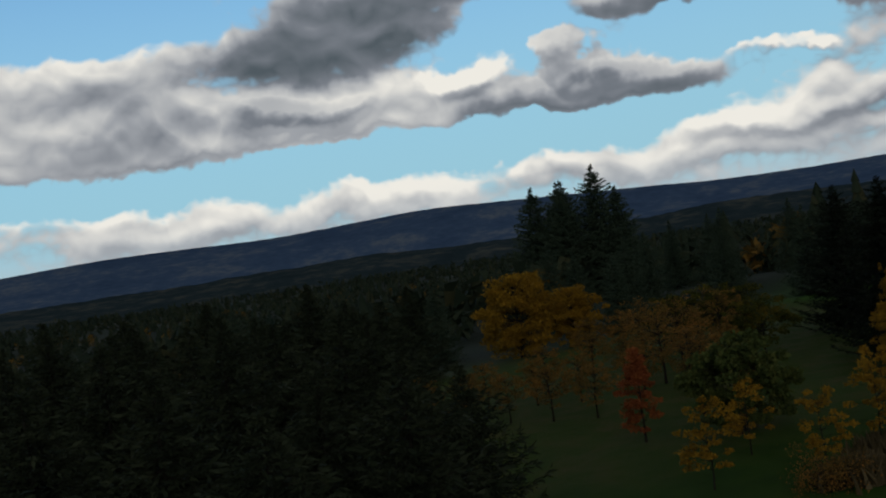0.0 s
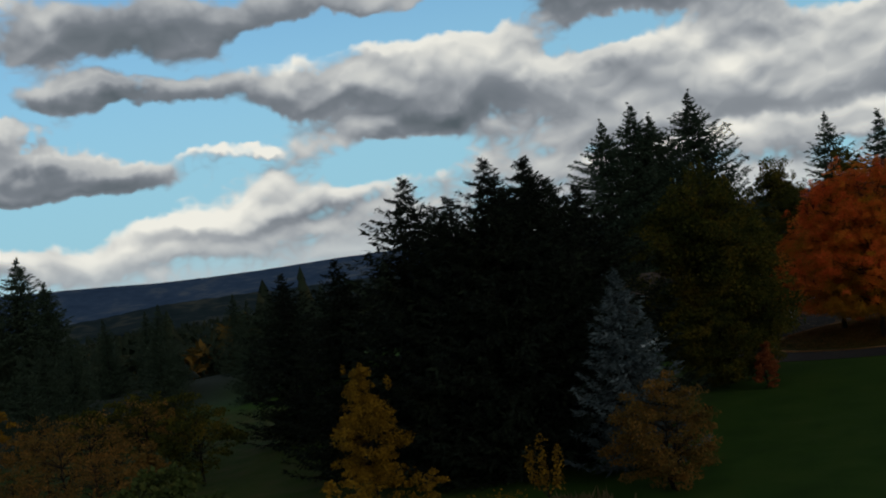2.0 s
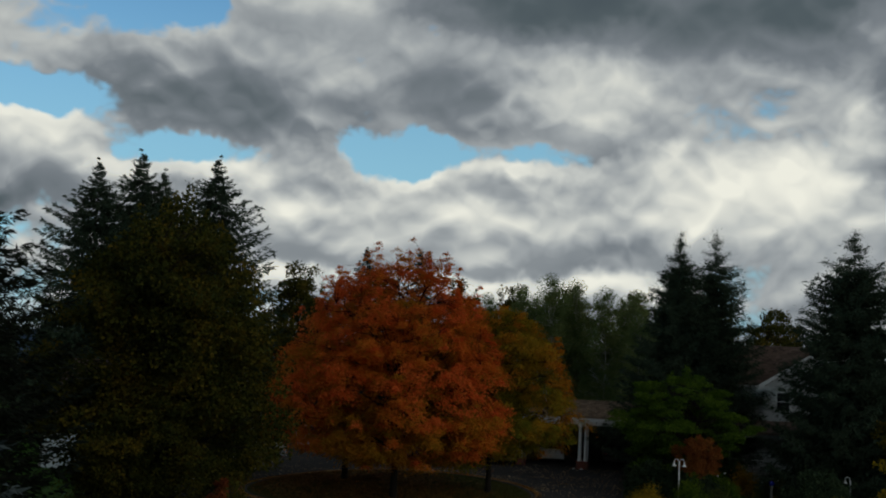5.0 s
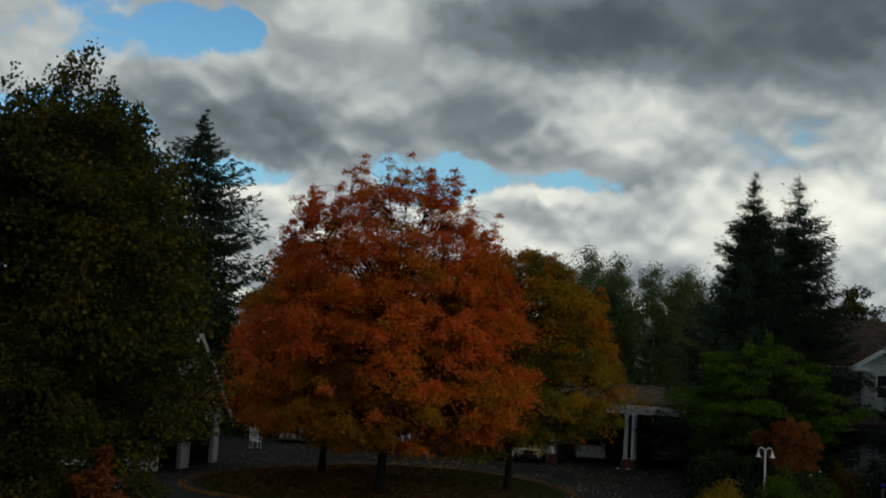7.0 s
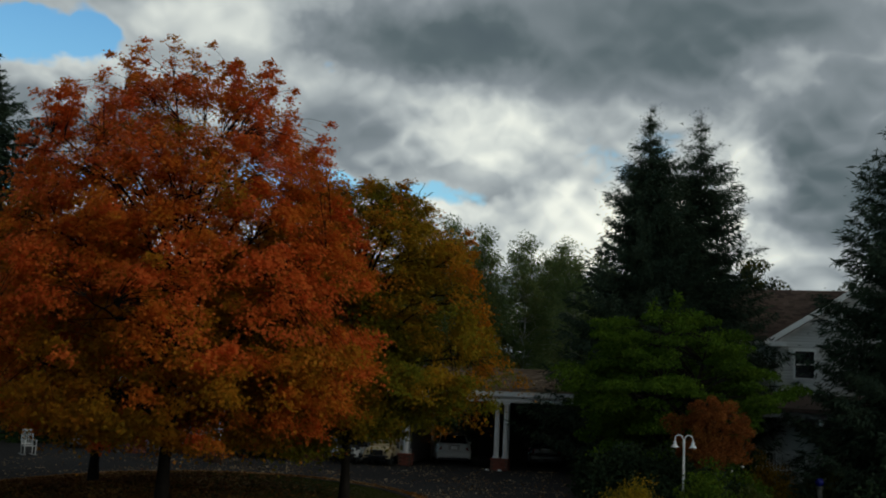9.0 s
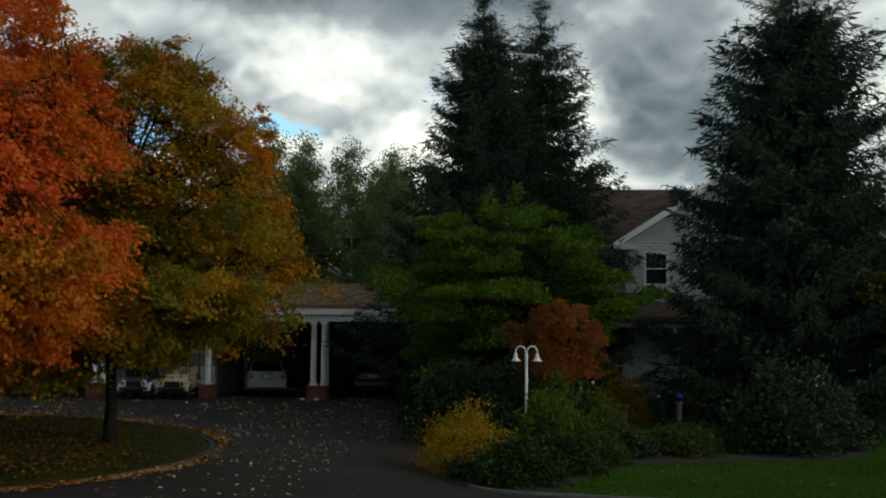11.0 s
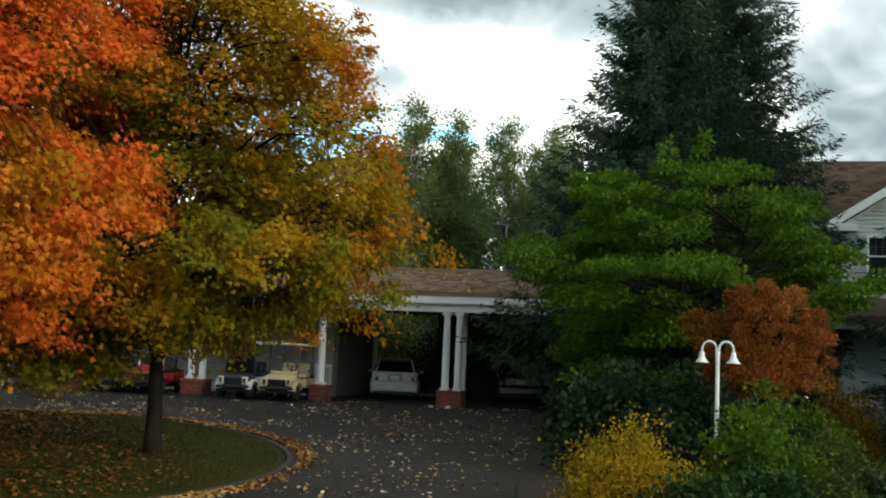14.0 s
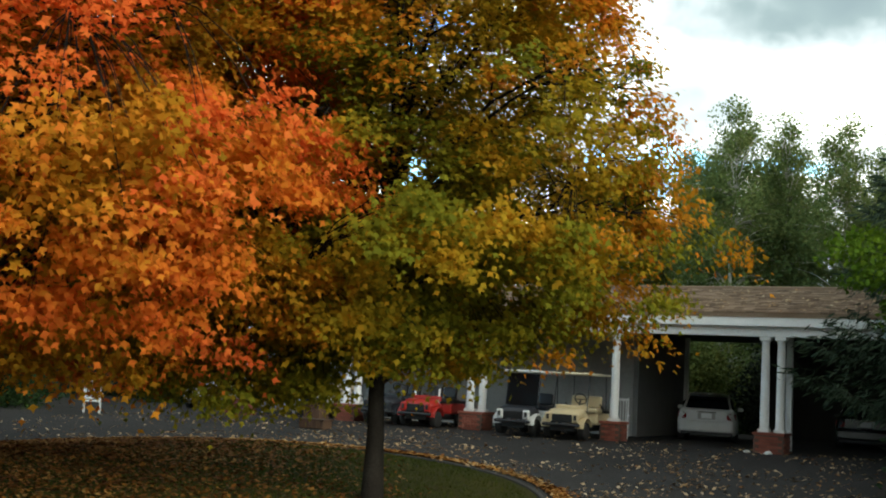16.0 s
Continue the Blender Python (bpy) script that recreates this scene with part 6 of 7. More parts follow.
        for y in (-0.3, 0.0, 0.3):
            box(roof, (1.3, 0.1, 0.02), (-0.18, y, 1.797), bevel=0.008)
        part("roof", roof, roof_mat, ob, "moulded plastic canopy with ribs")
    part("bumper", boxes(((0.1, 1.10, 0.09), (1.19, 0, 0.37)), bevel=0.035), BLACK, ob)
    grille = part("grille", boxes(((0.05, 0.58, 0.22), (1.13, 0, 0.54)), bevel=0.012), BLACK, ob)
    for z in (0.48, 0.54, 0.60):
        part("slat", boxes(((0.02, 0.54, 0.012), (1.165, 0, z))), RUBBER, grille)
    ring = [(0.34 + 0.07 * math.sin(t), 0.2 + 0.17 * math.cos(t), 1.08 + 0.14 * math.sin(t)) for t in np.linspace(0, 2 * math.pi, 21)]
    v, f = tubes_np([(np.array(ring), np.full(21, 0.016))], 6)
    sw = part_of("steering_wheel", v, f, BLACK, ob, smooth=True)
    part("steering_column", rods(((0.52, 0.2, 0.72), (0.34, 0.2, 1.07), 0.025, 0.02), ((0.34, 0.05, 1.07), (0.34, 0.35, 1.07), 0.012, 0.012), sides=8), BLACK, sw)
    if screen:
        b = bmesh.new()
        box(b, (0.012, 0.94, 0.9), (0.52, 0, 1.26), Matrix.Rotation(-0.17, 3, "Y"))
        part("windscreen", b, CARGLASS, ob, "smoked windscreen")
    return ob


def on_drive(x, y):
    return (x, y, max(lay(x, y) + 0.03, 0.0))


golf_cart(on_drive(117.25, 44.15), 180, CREAM, CREAM, CREAMROOF, CREAM, "cream golf cart with tan seats and a cream canopy")
golf_cart(on_drive(117.2, 45.62), 181, CARTWHITE, NAVY, CARTWHITE, NAVY, "black and white golf cart with a white canopy and dark screen", True)
golf_cart(on_drive(117.4, 48.9), 182, REDPAINT, REDPAINT, BLACK, BLACK, "open red golf cart with white uprights and a black seat", False, WHITE, False)
golf_cart(on_drive(117.6, 50.3), 180, NAVY, NAVY, BLACK, BLACK, "open dark golf cart with silver wheels", False, None, False)
golf_cart(on_drive(118.5, 53.4), 182, CARTWHITE, CARTWHITE, CARTWHITE, CREAM, "white golf cart at the carport's end")


def slat_chair(place, turn, label):
    """A white wooden rocking chair."""
    ob = thing("rocking_chair", place, label, "chair", turn=turn)
    part("seat", boxes(((0.48, 0.52, 0.04), (0, 0, 0.42)), bevel=0.008), WHITE, ob)
    back = part("backrest", boxes(((0.04, 0.54, 0.07), (-0.33, 0, 1.12)), bevel=0.006), WHITE, ob)
    part("lower_rail", boxes(((0.04, 0.54, 0.05), (-0.25, 0, 0.5)), bevel=0.006), WHITE, back)
    for y in np.linspace(-0.2, 0.2, 6):
        part("slat", rods(((-0.25, y, 0.5), (-0.33, y, 1.12), 0.016, 0.014), sides=6), WHITE, back)
    for s in (-1, 1):
        part("rear_leg", rods(((-0.22, s * 0.25, 0.06), (-0.34, s * 0.26, 1.18), 0.022, 0.018), sides=8), WHITE, ob)
        part("front_leg", rods(((0.22, s * 0.25, 0.06), (0.22, s * 0.25, 0.66), 0.022, 0.022), sides=8), WHITE, ob)
        part("armrest", boxes(((0.54, 0.09, 0.03), (-0.02, s * 0.27, 0.67)), bevel=0.01), WHITE, ob)
        pts = [(x, s * 0.25, 0.02 + 0.16 * x * x) for x in np.linspace(-0.5, 0.42, 9)]
        v, f = tubes_np([(np.array(pts), np.full(9, 0.02))], 6)
        part_of("rocker", v, f, WHITE, ob, smooth=True)
    return ob


def work_bench(x, y):
    """A low dark bench; the box on it is a thing of its own."""
    ob = thing("work_bench", (x, y, 0.0), "low dark wooden bench against the carport wall", "bench", turn=8)
    part("benchtop", boxes(((0.7, 1.1, 0.05), (0, 0, 0.58)), bevel=0.01), DARKWALL, ob)
    for sx in (-1, 1):
        for sy in (-1, 1):
            part("leg", boxes(((0.07, 0.07, 0.56), (sx * 0.3, sy * 0.48, 0.28))), DARKWALL, ob)
    crate = thing("cardboard_box", (x, y, 0.605), "plain tan cardboard box on the dark bench", "box", turn=14)
    part("body", boxes(((0.5, 0.75, 0.36), (0, 0, 0.18)), bevel=0.008), TAN, crate)
    part("flap", boxes(((0.24, 0.73, 0.008), (-0.125, 0, 0.366)), ((0.24, 0.73, 0.008), (0.125, 0, 0.366))), TAN, crate)
    part("tape", boxes(((0.05, 0.74, 0.004), (0, 0, 0.373))), CREAM, crate)


work_bench(124.6, 35.9)


def paper_scrap(x, y, size, seed):
    """A crumpled scrap of paper."""
    rng = np.random.default_rng(seed)
    ob = thing("paper_scrap", (x, y, lay(x, y) + 0.03), "crumpled white scrap lying beside the brick pier", "litter", "white scraps")
    bm = bmesh.new()
    bmesh.ops.create_icosphere(bm, subdivisions=2, radius=size)
    for v in bm.verts:
        v.co *= rng.uniform(0.6, 1.15)
        v.co.z = max(0.0, v.co.z * 0.6 + size * 0.3)
    part("paper", bm, CARTWHITE, ob)


paper_scrap(116.75, 39.3, 0.09, 141)
paper_scrap(116.7, 38.75, 0.11, 142)


def wooden_tub(x, y, w, d, h, label):
    """A planter of upright boards with a rim and soil in it."""
    ob = thing("planter_box", (x, y, lay(x, y) + 0.03), label, "planter", "wooden planters")
    part("body", boxes(((w, d, h), (0, 0, h / 2)), bevel=0.015), PLANK, ob)
    part("rim", boxes(((w + 0.06, 0.06, 0.05), (0, d / 2, h)), ((w + 0.06, 0.06, 0.05), (0, -d / 2, h)), ((0.06, d, 0.05), (w / 2, 0, h)), ((0.06, d, 0.05), (-w / 2, 0, h)), bevel=0.008), PLANK, ob)
    part("soil", boxes(((w - 0.1, d - 0.1, 0.03), (0, 0, h + 0.005))), SOIL, ob)
    for y_ in np.arange(-d / 2 + 0.05, d / 2, 0.12):
        part("board", boxes(((0.02, 0.105, h - 0.04), (-w / 2 - 0.008, y_, h / 2)), bevel=0.004), PLANK, ob)


wooden_tub(115.6, 51.9, 0.5, 0.55, 0.62, "brown wooden planter tub beside the carport pier")
wooden_tub(114.2, 50.9, 0.45, 0.8, 0.25, "low brown wooden planter box on the asphalt")
slat_chair((118.6, 43.45, 0.02), 200, "white slatted rocking chair against the carport wall")
slat_chair((114.4, 60.0, lay(114.4, 60.0) + 0.03), 230, "white slatted chair beside the garage")


def slat_bench(place, turn, label):
    ob = thing("garden_bench", place, label, "bench", turn=turn)
    for k in range(4):
        part("seat_slat", boxes(((0.09, 1.4, 0.03), (-0.15 + 0.11 * k, 0, 0.44)), bevel=0.006), WHITE, ob)
    part("top_rail", boxes(((0.05, 1.4, 0.08), (-0.26, 0, 0.92)), bevel=0.01), WHITE, ob)
    for y in np.linspace(-0.6, 0.6, 9):
        part("back_slat", boxes(((0.025, 0.05, 0.46), (-0.25, y, 0.66))), WHITE, ob)
    for s in (-1, 1):
        part("leg", boxes(((0.06, 0.06, 0.95), (-0.26, s * 0.68, 0.475)), bevel=0.006), WHITE, ob)
        part("leg", boxes(((0.06, 0.06, 0.62), (0.22, s * 0.68, 0.31)), bevel=0.006), WHITE, ob)
        part("armrest", boxes(((0.56, 0.08, 0.03), (-0.02, s * 0.68, 0.635)), bevel=0.008), WHITE, ob)
    return ob


slat_bench((119.6, 56.6, lay(119.6, 56.6) + 0.03), 180, "white slatted garden bench by the carport wall")

# ---- garden ----
b = thing("stone_urn", (89.6, 35.1, lay(89.6, 35.1)), "weathered grey stone pedestal at the lawn's edge", "garden ornament")
bm = bmesh.new()
lathe(bm, [(0.26, 0.0), (0.26, 0.08), (0.17, 0.14), (0.15, 0.42), (0.2, 0.5), (0.3, 0.56), (0.33, 0.66), (0.27, 0.66), (0.2, 0.58)], 18)
part("bowl_and_stem", bm, STONE, b)
b = thing("gazing_ball", (109.5, 26.25, lay(109.5, 26.25)), "glossy cobalt blue garden ball on a grey stone pedestal", "garden ornament")
bm = bmesh.new()
lathe(bm, [(0.15, -0.05), (0.15, 0.06), (0.11, 0.10), (0.085, 0.2), (0.08, 0.72), (0.10, 0.8), (0.13, 0.84), (0.13, 0.88), (0.06, 0.89)], 16)
part("pedestal", bm, STONE, b, "grey stone pedestal")
bm = bmesh.new()
bmesh.ops.create_uvsphere(bm, u_segments=28, v_segments=18, radius=0.155, matrix=Matrix.Translation((0, 0, 1.03)))
for f in bm.faces:
    f.smooth = True
part("ball", bm, BLUE, b, "glossy cobalt blue glazed ball")

G = "front garden shrubs"
shrub("yellow_shrub", (100.9, 32.45, lay(100.9, 32.45)), 1.38, 1.0, YELLOW_LEAF, 71, "rounded bush with golden yellow leaves beside the drive", 0.06, 150, 90, spiky=0.3, group=G)
shrub("lime_shrub", (102.35, 30.3, lay(102.35, 30.3)), 1.8, 0.85, LIME_LEAF, 72, "fresh yellow-green shrub behind the lamp post", 0.09, 80, 100, spiky=0.25, group=G)
shrub("low_evergreen_shrub", (98.95, 31.2, lay(98.95, 31.2)), 0.8, 0.95, DARK_LEAF, 73, "low spreading dark evergreen shrub at the drive's edge", 0.09, 90, 110, group=G)
shrub("low_evergreen_shrub", (100.6, 30.25, lay(100.6, 30.25)), 0.8, 0.9, DARK_LEAF, 74, "low spreading dark evergreen shrub", 0.09, 80, 110, group=G)
shrub("rhododendron", (106.4, 32.7, lay(106.4, 32.7)), 2.2, 1.4, RHODO_LEAF, 75, "large dark rhododendron below the green tree", 0.13, 110, 150, group=G)
shrub("rhododendron", (107.0, 30.8, lay(107.0, 30.8)), 2.1, 1.5, RHODO_LEAF, 76, "large dark rhododendron behind the lamp post", 0.13, 90, 150, group=G)
shrub("rhododendron", (110.2, 33.6, lay(110.2, 33.6)), 1.9, 1.2, RHODO_LEAF, 77, "dark rhododendron beside the drive", 0.13, 90, 150, group=G)
shrub("mixed_shrub", (104.0, 28.9, lay(104.0, 28.9)), 1.05, 0.95, SAGE_LEAF, 79, "brownish green twiggy shrub", 0.08, 80, 90, spiky=0.2, group=G)
shrub("mixed_shrub", (102.2, 29.3, lay(102.2, 29.3)), 0.75, 0.7, SAGE_LEAF, 80, "dull green low shrub at the lawn's edge", 0.08, 70, 90, group=G)
shrub("low_evergreen_shrub", (104.4, 26.9, lay(104.4, 26.9)), 0.6, 1.0, SAGE_LEAF, 81, "low dark evergreen mound beside the lawn", 0.08, 90, 90, group=G)
shrub("low_evergreen_shrub", (105.4, 25.2, lay(105.4, 25.2)), 0.6, 1.0, DARK_LEAF, 82, "low dark evergreen mound beside the lawn", 0.08, 80, 90, group=G)
shrub("rhododendron", (105.6, 23.7, lay(105.6, 23.7)), 2.3, 1.5, RHODO_LEAF, 83, "rounded dark rhododendron beside the front lawn", 0.13, 110, 150, group=G)
shrub("hosta", (99.3, 32.45, lay(99.3, 32.45)), 0.38, 0.36, SAGE_LEAF, 96, "small grey-green leafy plant at the bed's corner", 0.14, 30, 30, group=G)
shrub("hosta", (103.6, 28.2, lay(103.6, 28.2)), 0.6, 0.45, RHODO_LEAF, 97, "blue-green leafy plant with pale flowers", 0.12, 34, 40, group=G)
shrub("rhododendron", (109.5, 19.6, lay(109.5, 19.6)), 1.8, 1.6, RHODO_LEAF, 84, "dark rhododendron in the bed", 0.13, 80, 150, group=G)
shrub("flowering_shrub", (108.3, 28.8, lay(108.3, 28.8)), 1.3, 0.8, LIME_LEAF, 85, "light green leafy garden plant", 0.1, 50, 70, spiky=0.4, group=G)
shrub("flowering_shrub", (110.4, 26.2, lay(110.4, 26.2)), 1.2, 0.7, OLIVE_LEAF, 86, "rose bush with sparse yellowing leaves", 0.08, 45, 50, spiky=0.5, group=G)
shrub("flowering_shrub", (111.0, 27.9, lay(111.0, 27.9)), 1.5, 0.9, AMBER_LEAF, 87, "shrub with yellow and red autumn leaves", 0.08, 50, 60, spiky=0.4, group=G)
shrub("mixed_shrub", (113.5, 29.0, lay(113.5, 29.0)), 1.7, 1.5, DARK_LEAF, 88, "dark shrub before the porch", 0.11, 80, 80, group=G)
shrub("mixed_shrub", (114.6, 25.0, lay(114.6, 25.0)), 0.9, 1.3, DARK_LEAF, 89, "dark shrub before the porch", 0.11, 80, 80, group=G)
rng = np.random.default_rng(90)
for i, (x, y, z) in enumerate(((109.0, 29.3, 1.25), (109.3, 28.9, 1.4), (110.2, 26.8, 0.9), (110.6, 25.9, 1.0))):
    fl = thing("rose", (x, y, lay(x, y)), "pale pink rose bloom on a thin stem", "flower", "roses")
    part("stem", rods(((0, 0, -0.05), (0.03, 0, z), 0.008, 0.006), sides=5), BARK, fl)
    bm = bmesh.new()
    lathe(bm, [(0.0, 0.0), (0.045, 0.02), (0.06, 0.06), (0.045, 0.09), (0.0, 0.08)], 10, Matrix.Translation((0.03, 0, z)))
    part("bloom", bm, CARTWHITE, fl)
shrub("laurel_hedge", (131.5, 45.5, 0), 4.2, 2.4, SAGE_LEAF, 91, "yellow-green foliage seen through the open carport bay", 0.16, 120, 80)
shrub("laurel_hedge", (131.0, 41.4, 0), 4.2, 2.0, SPRUCE_NEEDLE, 92, "dark green foliage behind the open carport bay", 0.16, 110, 80)
shrub("laurel_hedge", (127.5, 66.5, lay(127.5, 66.5)), 2.4, 2.2, DARK_LEAF, 93, "dark hedge beyond the carport", 0.14, 90, 80)
shrub("laurel_hedge", (114.5, 66.5, lay(114.5, 66.5)), 2.4, 2.6, DARK_LEAF, 94, "dark hedge beside the garage", 0.12, 110, 90)
shrub("laurel_hedge", (119.5, 71.5, lay(119.5, 71.5)), 2.6, 2.8, DARK_LEAF, 95, "dark hedge behind the parked car", 0.12, 110, 90)

# rough growth below the slope
for i, (x, y, h, r, mt, lb) in enumerate(((49.4, 50.2, 1.9, 1.5, AMBER_LEAF, "straggly shrub with sparse golden leaves"), (46.5, 46.6, 1.6, 1.4, RUSSET_LEAF, "straggly shrub with brown leaves"), (52.2, 47.6, 1.5, 1.2, AMBER_LEAF, "low straggly yellowing shrub on the slope"), (43.2, 44.0, 1.6, 1.6, RUSSET_LEAF, "brown twiggy shrub on the slope"), (33.5, 40.6, 1.7, 1.6, RUSSET_LEAF, "brown twiggy shrub on the slope"), (39.5, 40.0, 1.4, 1.7, AMBER_LEAF, "yellow-brown shrub on the slope"))):
    shrub("wild_shrub", (x, y, lay(x, y)), h, r, mt, 100 + i, lb, 0.1, 60, 40, spiky=0.6, group="wild shrubs")
sap = thing("fork_sapling", (49.3, 42.2, lay(49.3, 42.2)), "forked sapling with a few golden leaves", "sapling")
rng = np.random.default_rng(111)
paths = [([(0, 0, -0.1), (0, 0, 1.6), (0.05, 0, 2.6)], [0.04, 0.03, 0.02])]
lv = []
for s, top in ((-0.75, 4.3), (0.1, 4.7), (0.8, 4.1)):
    pts = np.array([(0.0, 0, 2.2), (-0.1 * s, s * 0.6, 2.8), (0.0, s * 0.85, 3.4), (0.05, s * 0.9, top)])
    paths.append((pts, [0.022, 0.018, 0.013, 0.006]))
    t = rng.uniform(0.25, 1, 260)
    k = np.minimum((t * 3).astype(int), 2)
    fr = (t * 3 - k)[:, None]
    lv.append(pts[k] * (1 - fr) + pts[k + 1] * fr + rng.normal(0, 0.1, (260, 3)))
v, f = tubes_np([(np.array(p), np.array(r)) for p, r in paths], 6)
part_of("trunk", v, f, BARK, sap, smooth=True)
v, f = leaves_np(rng, np.concatenate(lv), 0.12)
part_of("crown", v, f, AMBER_LEAF, sap)

# ---- far buildings ----


def far_house(x, y, w, d, h, turn, wall, label):
    ob = thing("house", (x, y, lay(x, y)), label, "house", "distant houses", turn)
    part("wall", boxes(((w, d, h), (0, 0, h / 2))), wall, ob)
    bm = bmesh.new()
    q = [(-d / 2 - 0.4, h), (0, h + d * 0.3), (d / 2 + 0.4, h), (d / 2 + 0.4, h - 0.15), (-d / 2 - 0.4, h - 0.15)]
    fr = [bm.verts.new((-w / 2 - 0.4, yy, z)) for yy, z in q]
    bk = [bm.verts.new((w / 2 + 0.4, yy, z)) for yy, z in q]
    bm.faces.new(fr)
    bm.faces.new(bk[::-1])
    for i in range(5):
        bm.faces.new((fr[i], bk[i], bk[(i + 1) % 5], fr[(i + 1) % 5]))
    bmesh.ops.recalc_face_normals(bm, faces=bm.faces)
    part("roof", bm, GREYWALL, ob)
    for k in (-1, 0, 1):
        part("window", boxes(((w * 0.12, 0.1, 1.1), (k * w * 0.3, -d / 2 - 0.02, h * 0.55))), GLASS, ob)
    return ob


far_house(40.0, 240, 9, 6, 3.5, 10, GREYWALL, "white house among trees in the valley")
far_house(150, 420, 20, 10, 6, 15, GREYWALL, "pale long building in the valley")
far_house(90, 345, 16, 11, 7, 5, GREYWALL, "grey-roofed building in the valley")

# ---- ground cover ----


def scatter_leaves(name, seed, count, where, size, label, mat=LITTER, lift=0.045):
    rng = np.random.default_rng(seed)
    pts = where(rng, count)
    z = lay_np(pts[:, 0], pts[:, 1]) + lift
    at = np.column_stack([pts, z + rng.uniform(0, 0.02, len(pts))])
    n = len(at)
    a = rng.uniform(0, 6.28, n)
    s = size * rng.uniform(0.5, 1.3, n)
    d = np.stack([np.cos(a), np.sin(a), rng.normal(0, 0.25, n)], 1) * s[:, None]
    e = np.stack([-np.sin(a), np.cos(a), rng.normal(0, 0.25, n)], 1) * (s * 0.7)[:, None]
    v = np.stack([at - d, at + e + [0, 0, 0.012], at + d, at - e + [0, 0, 0.012]], 1).reshape(-1, 3)
    tagged(part_of(name, v, np.arange(4 * n).reshape(n, 4), mat), label, "fallen leaves", kind="stuff")


def on_island(rng, n):
    r, a = np.sqrt(rng.uniform(0, 1, n)) * 0.98, rng.uniform(0, 6.28, n)
    return np.stack([102.5 + 7.9 * r * np.cos(a), 47.5 + 8.2 * r * np.sin(a)], 1)


def under_maples(rng, n):
    """Thick below the red crowns, thin on the side towards the drive's mouth."""
    p = on_island(rng, n)
    near = np.minimum(np.hypot(p[:, 0] - 98.5, p[:, 1] - 47.0), np.hypot(p[:, 0] - 102.6, p[:, 1] - 50.4))
    return p[rng.random(len(p)) < 1.1 - 0.13 * near]


def roof_litter():
    """Leaves caught on the carport's front slope, thicker towards the eave."""
    rng = np.random.default_rng(125)
    n = 900
    y, w = rng.uniform(33.4, 57.6, n), rng.uniform(0.02, 0.98, n) ** 1.3
    x, z = CX - 0.42 + 3.81 * w, 3.6 + 0.95 * w + 0.055
    a, size = rng.uniform(0, 6.28, n), 0.05 * rng.uniform(0.5, 1.3, n)
    at = np.stack([x, y, z], 1)
    d = np.stack([np.cos(a), np.sin(a), 0.25 * np.cos(a) + rng.normal(0, 0.15, n)], 1) * size[:, None]
    e = np.stack([-np.sin(a), np.cos(a), -0.25 * np.sin(a) + rng.normal(0, 0.15, n)], 1) * (0.7 * size)[:, None]
    v = np.stack([at - d, at + e, at + d, at - e], 1).reshape(-1, 3)
    tagged(part_of("leaf_litter", v, np.arange(4 * n).reshape(n, 4), ROAD_LITTER), "dry leaves caught on the carport roof", "fallen leaves", kind="stuff")


def along_kerb(rng, n):
    a = rng.uniform(0, 6.28, n)
    k = 1.0 + 0.025 + np.abs(rng.normal(0, 0.022, n))
    keep = noise_keep(np.stack([a * 3, a * 0], 1), rng, -0.12)
    p = np.stack([102.5 + 8.0 * k * np.cos(a), 47.5 + 8.3 * k * np.sin(a)], 1)
    return p[keep]


def noise_keep(p, rng, cut=0.0):
    return np.array([noise.noise(Vector((x * 0.45, y * 0.45, 2.0))) > rng.normal(cut, 0.22) for x, y in p])


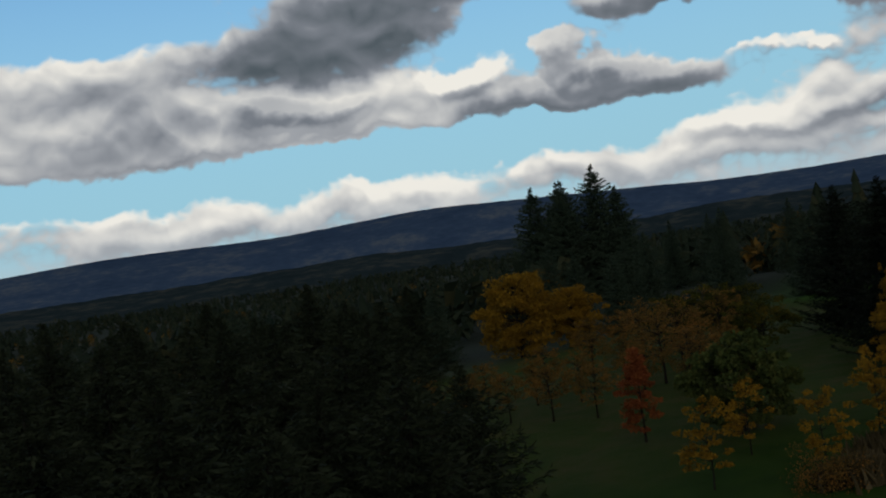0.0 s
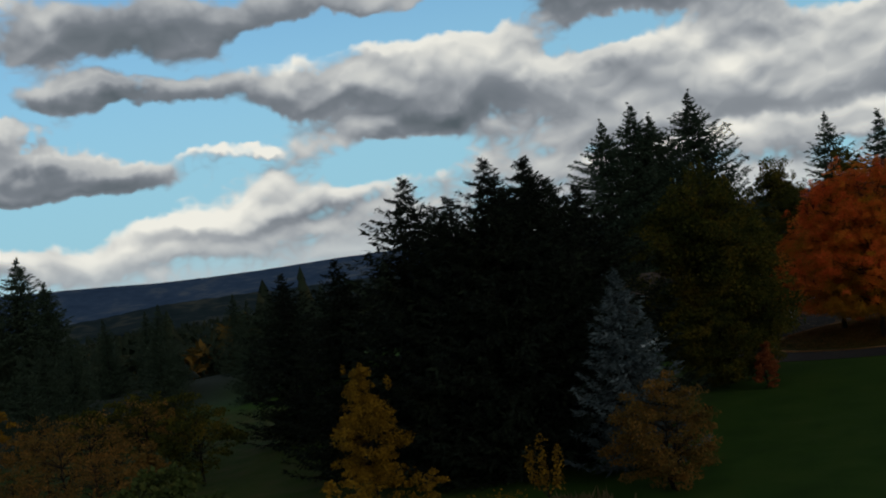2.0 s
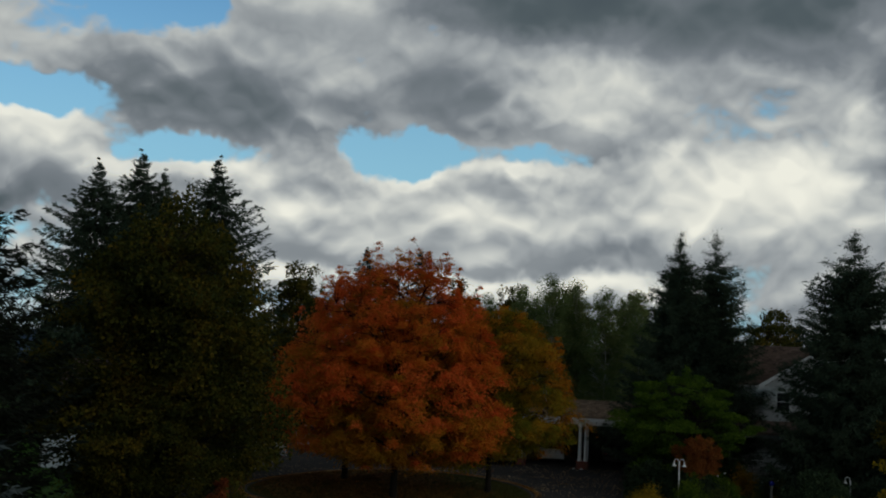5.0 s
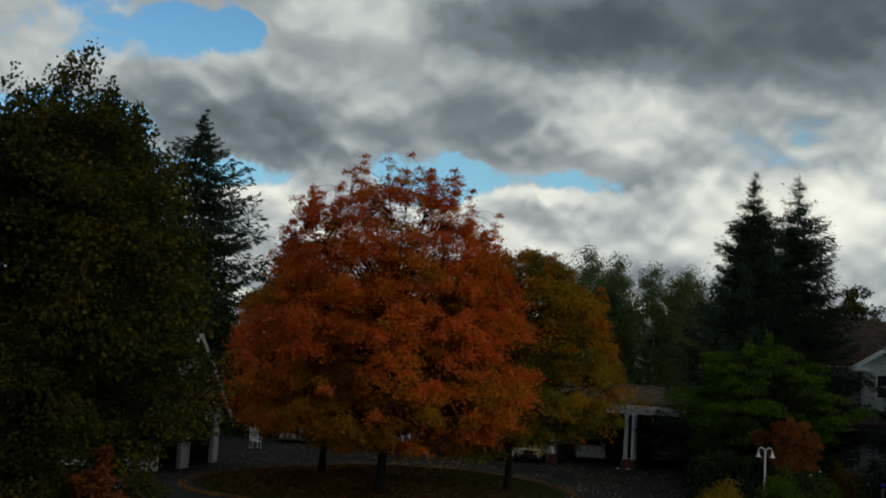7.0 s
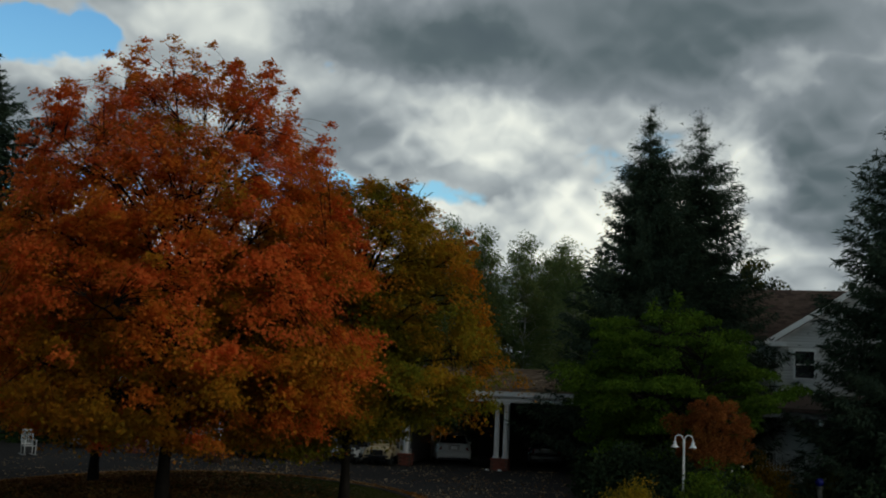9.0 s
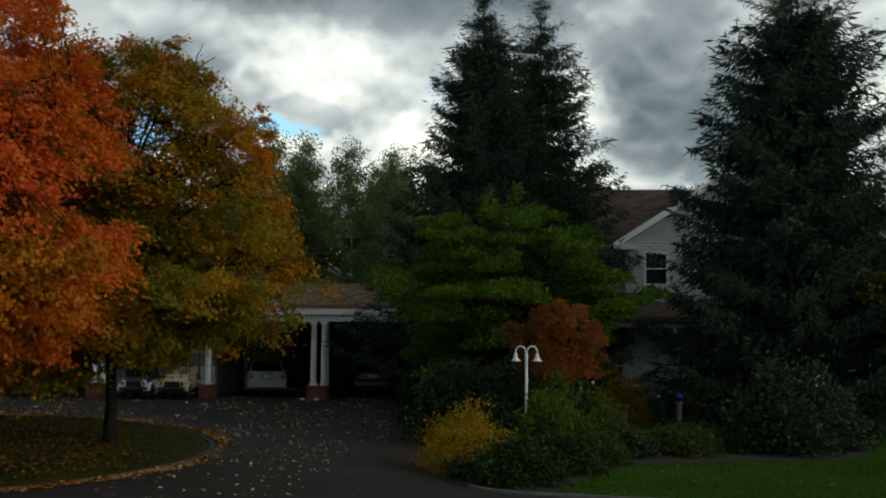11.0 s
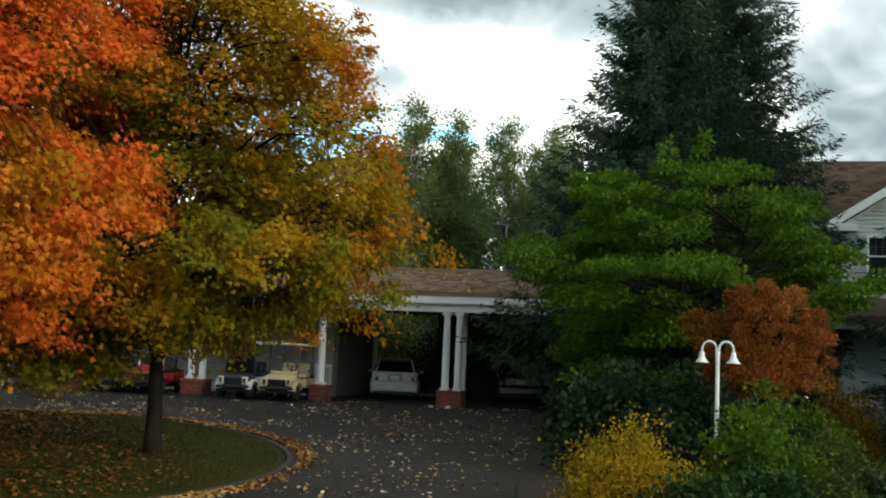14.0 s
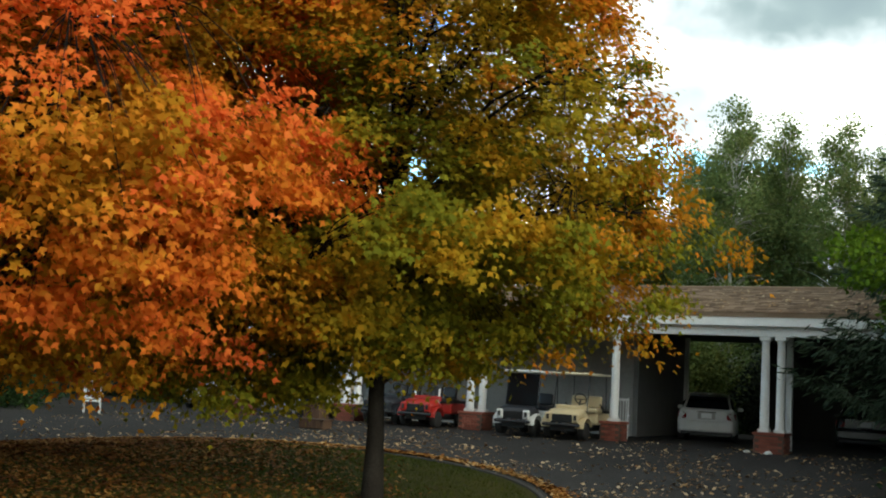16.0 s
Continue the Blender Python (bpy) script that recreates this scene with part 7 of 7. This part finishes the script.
def on_road(rng, n):
    p = np.stack([rng.uniform(95, 119, n), rng.uniform(34, 60, n)], 1)
    ok = inside(DRIVE, p[:, 0], p[:, 1]) & ~inside(ISLAND, p[:, 0], p[:, 1])
    near = np.exp(-((p[:, 0] - 108) ** 2 / 60 + (p[:, 1] - 45) ** 2 / 90))
    p = p[ok & (rng.random(n) < 0.18 + near)]
    return p[noise_keep(p, rng, 0.05)]


def on_lawns(rng, n):
    p = np.stack([rng.uniform(96.6, 112, n), rng.uniform(18, 31, n)], 1)
    return p[~inside(BED, p[:, 0], p[:, 1]) & ~inside(DRIVE, p[:, 0], p[:, 1])]


scatter_leaves("leaf_litter", 121, 42000, under_maples, 0.05, "dense orange and brown leaves fallen on the island grass", ISLAND_LITTER)
scatter_leaves("leaf_litter", 122, 18000, along_kerb, 0.055, "drift of orange leaves against the island's kerb")
scatter_leaves("leaf_litter", 123, 26000, on_road, 0.05, "pale and orange leaves scattered over the asphalt", ROAD_LITTER, lift=0.04)
roof_litter()
scatter_leaves("leaf_litter", 124, 320, on_lawns, 0.035, "a few leaves on the front lawn")


def blades(name, seed, count, where, high, label, mat):
    rng = np.random.default_rng(seed)
    p = where(rng, count)
    n = len(p)
    at = np.column_stack([p, lay_np(p[:, 0], p[:, 1]) - 0.005])
    a = rng.uniform(0, 6.28, n)
    w = np.stack([np.cos(a), np.sin(a), 0 * a], 1) * (high * 0.16)
    tip = at + np.column_stack([rng.normal(0, high * 0.35, (n, 2)), high * rng.uniform(0.5, 1.2, n)])
    v = np.stack([at - w, at + w, tip], 1).reshape(-1, 3)
    tagged(part_of(name, v, np.arange(3 * n).reshape(n, 3), mat), label, "grass", kind="stuff")


blades("grass", 131, 45000, on_island, 0.06, "short olive grass on the island", OLIVE_BLADES)
blades("grass", 132, 120000, on_lawns, 0.06, "short mown grass of the front lawn", BLADES)
blades("tall_grass", 133, 9000, lambda rng, n: np.concatenate([np.stack([rng.normal(x, 0.8, n // 6), rng.normal(y, 0.8, n // 6)], 1) for x, y in ((51.5, 43.2), (50.2, 45), (53, 44), (47.5, 43.5), (40, 43), (36, 41))]), 0.9, "tall dry grass clumps on the slope", DRYGRASS)

for pier in PIERS:
    lay_bricks(pier, 0.6 if pier is PIERS[1] else 0.78, 0.55, brick_me)
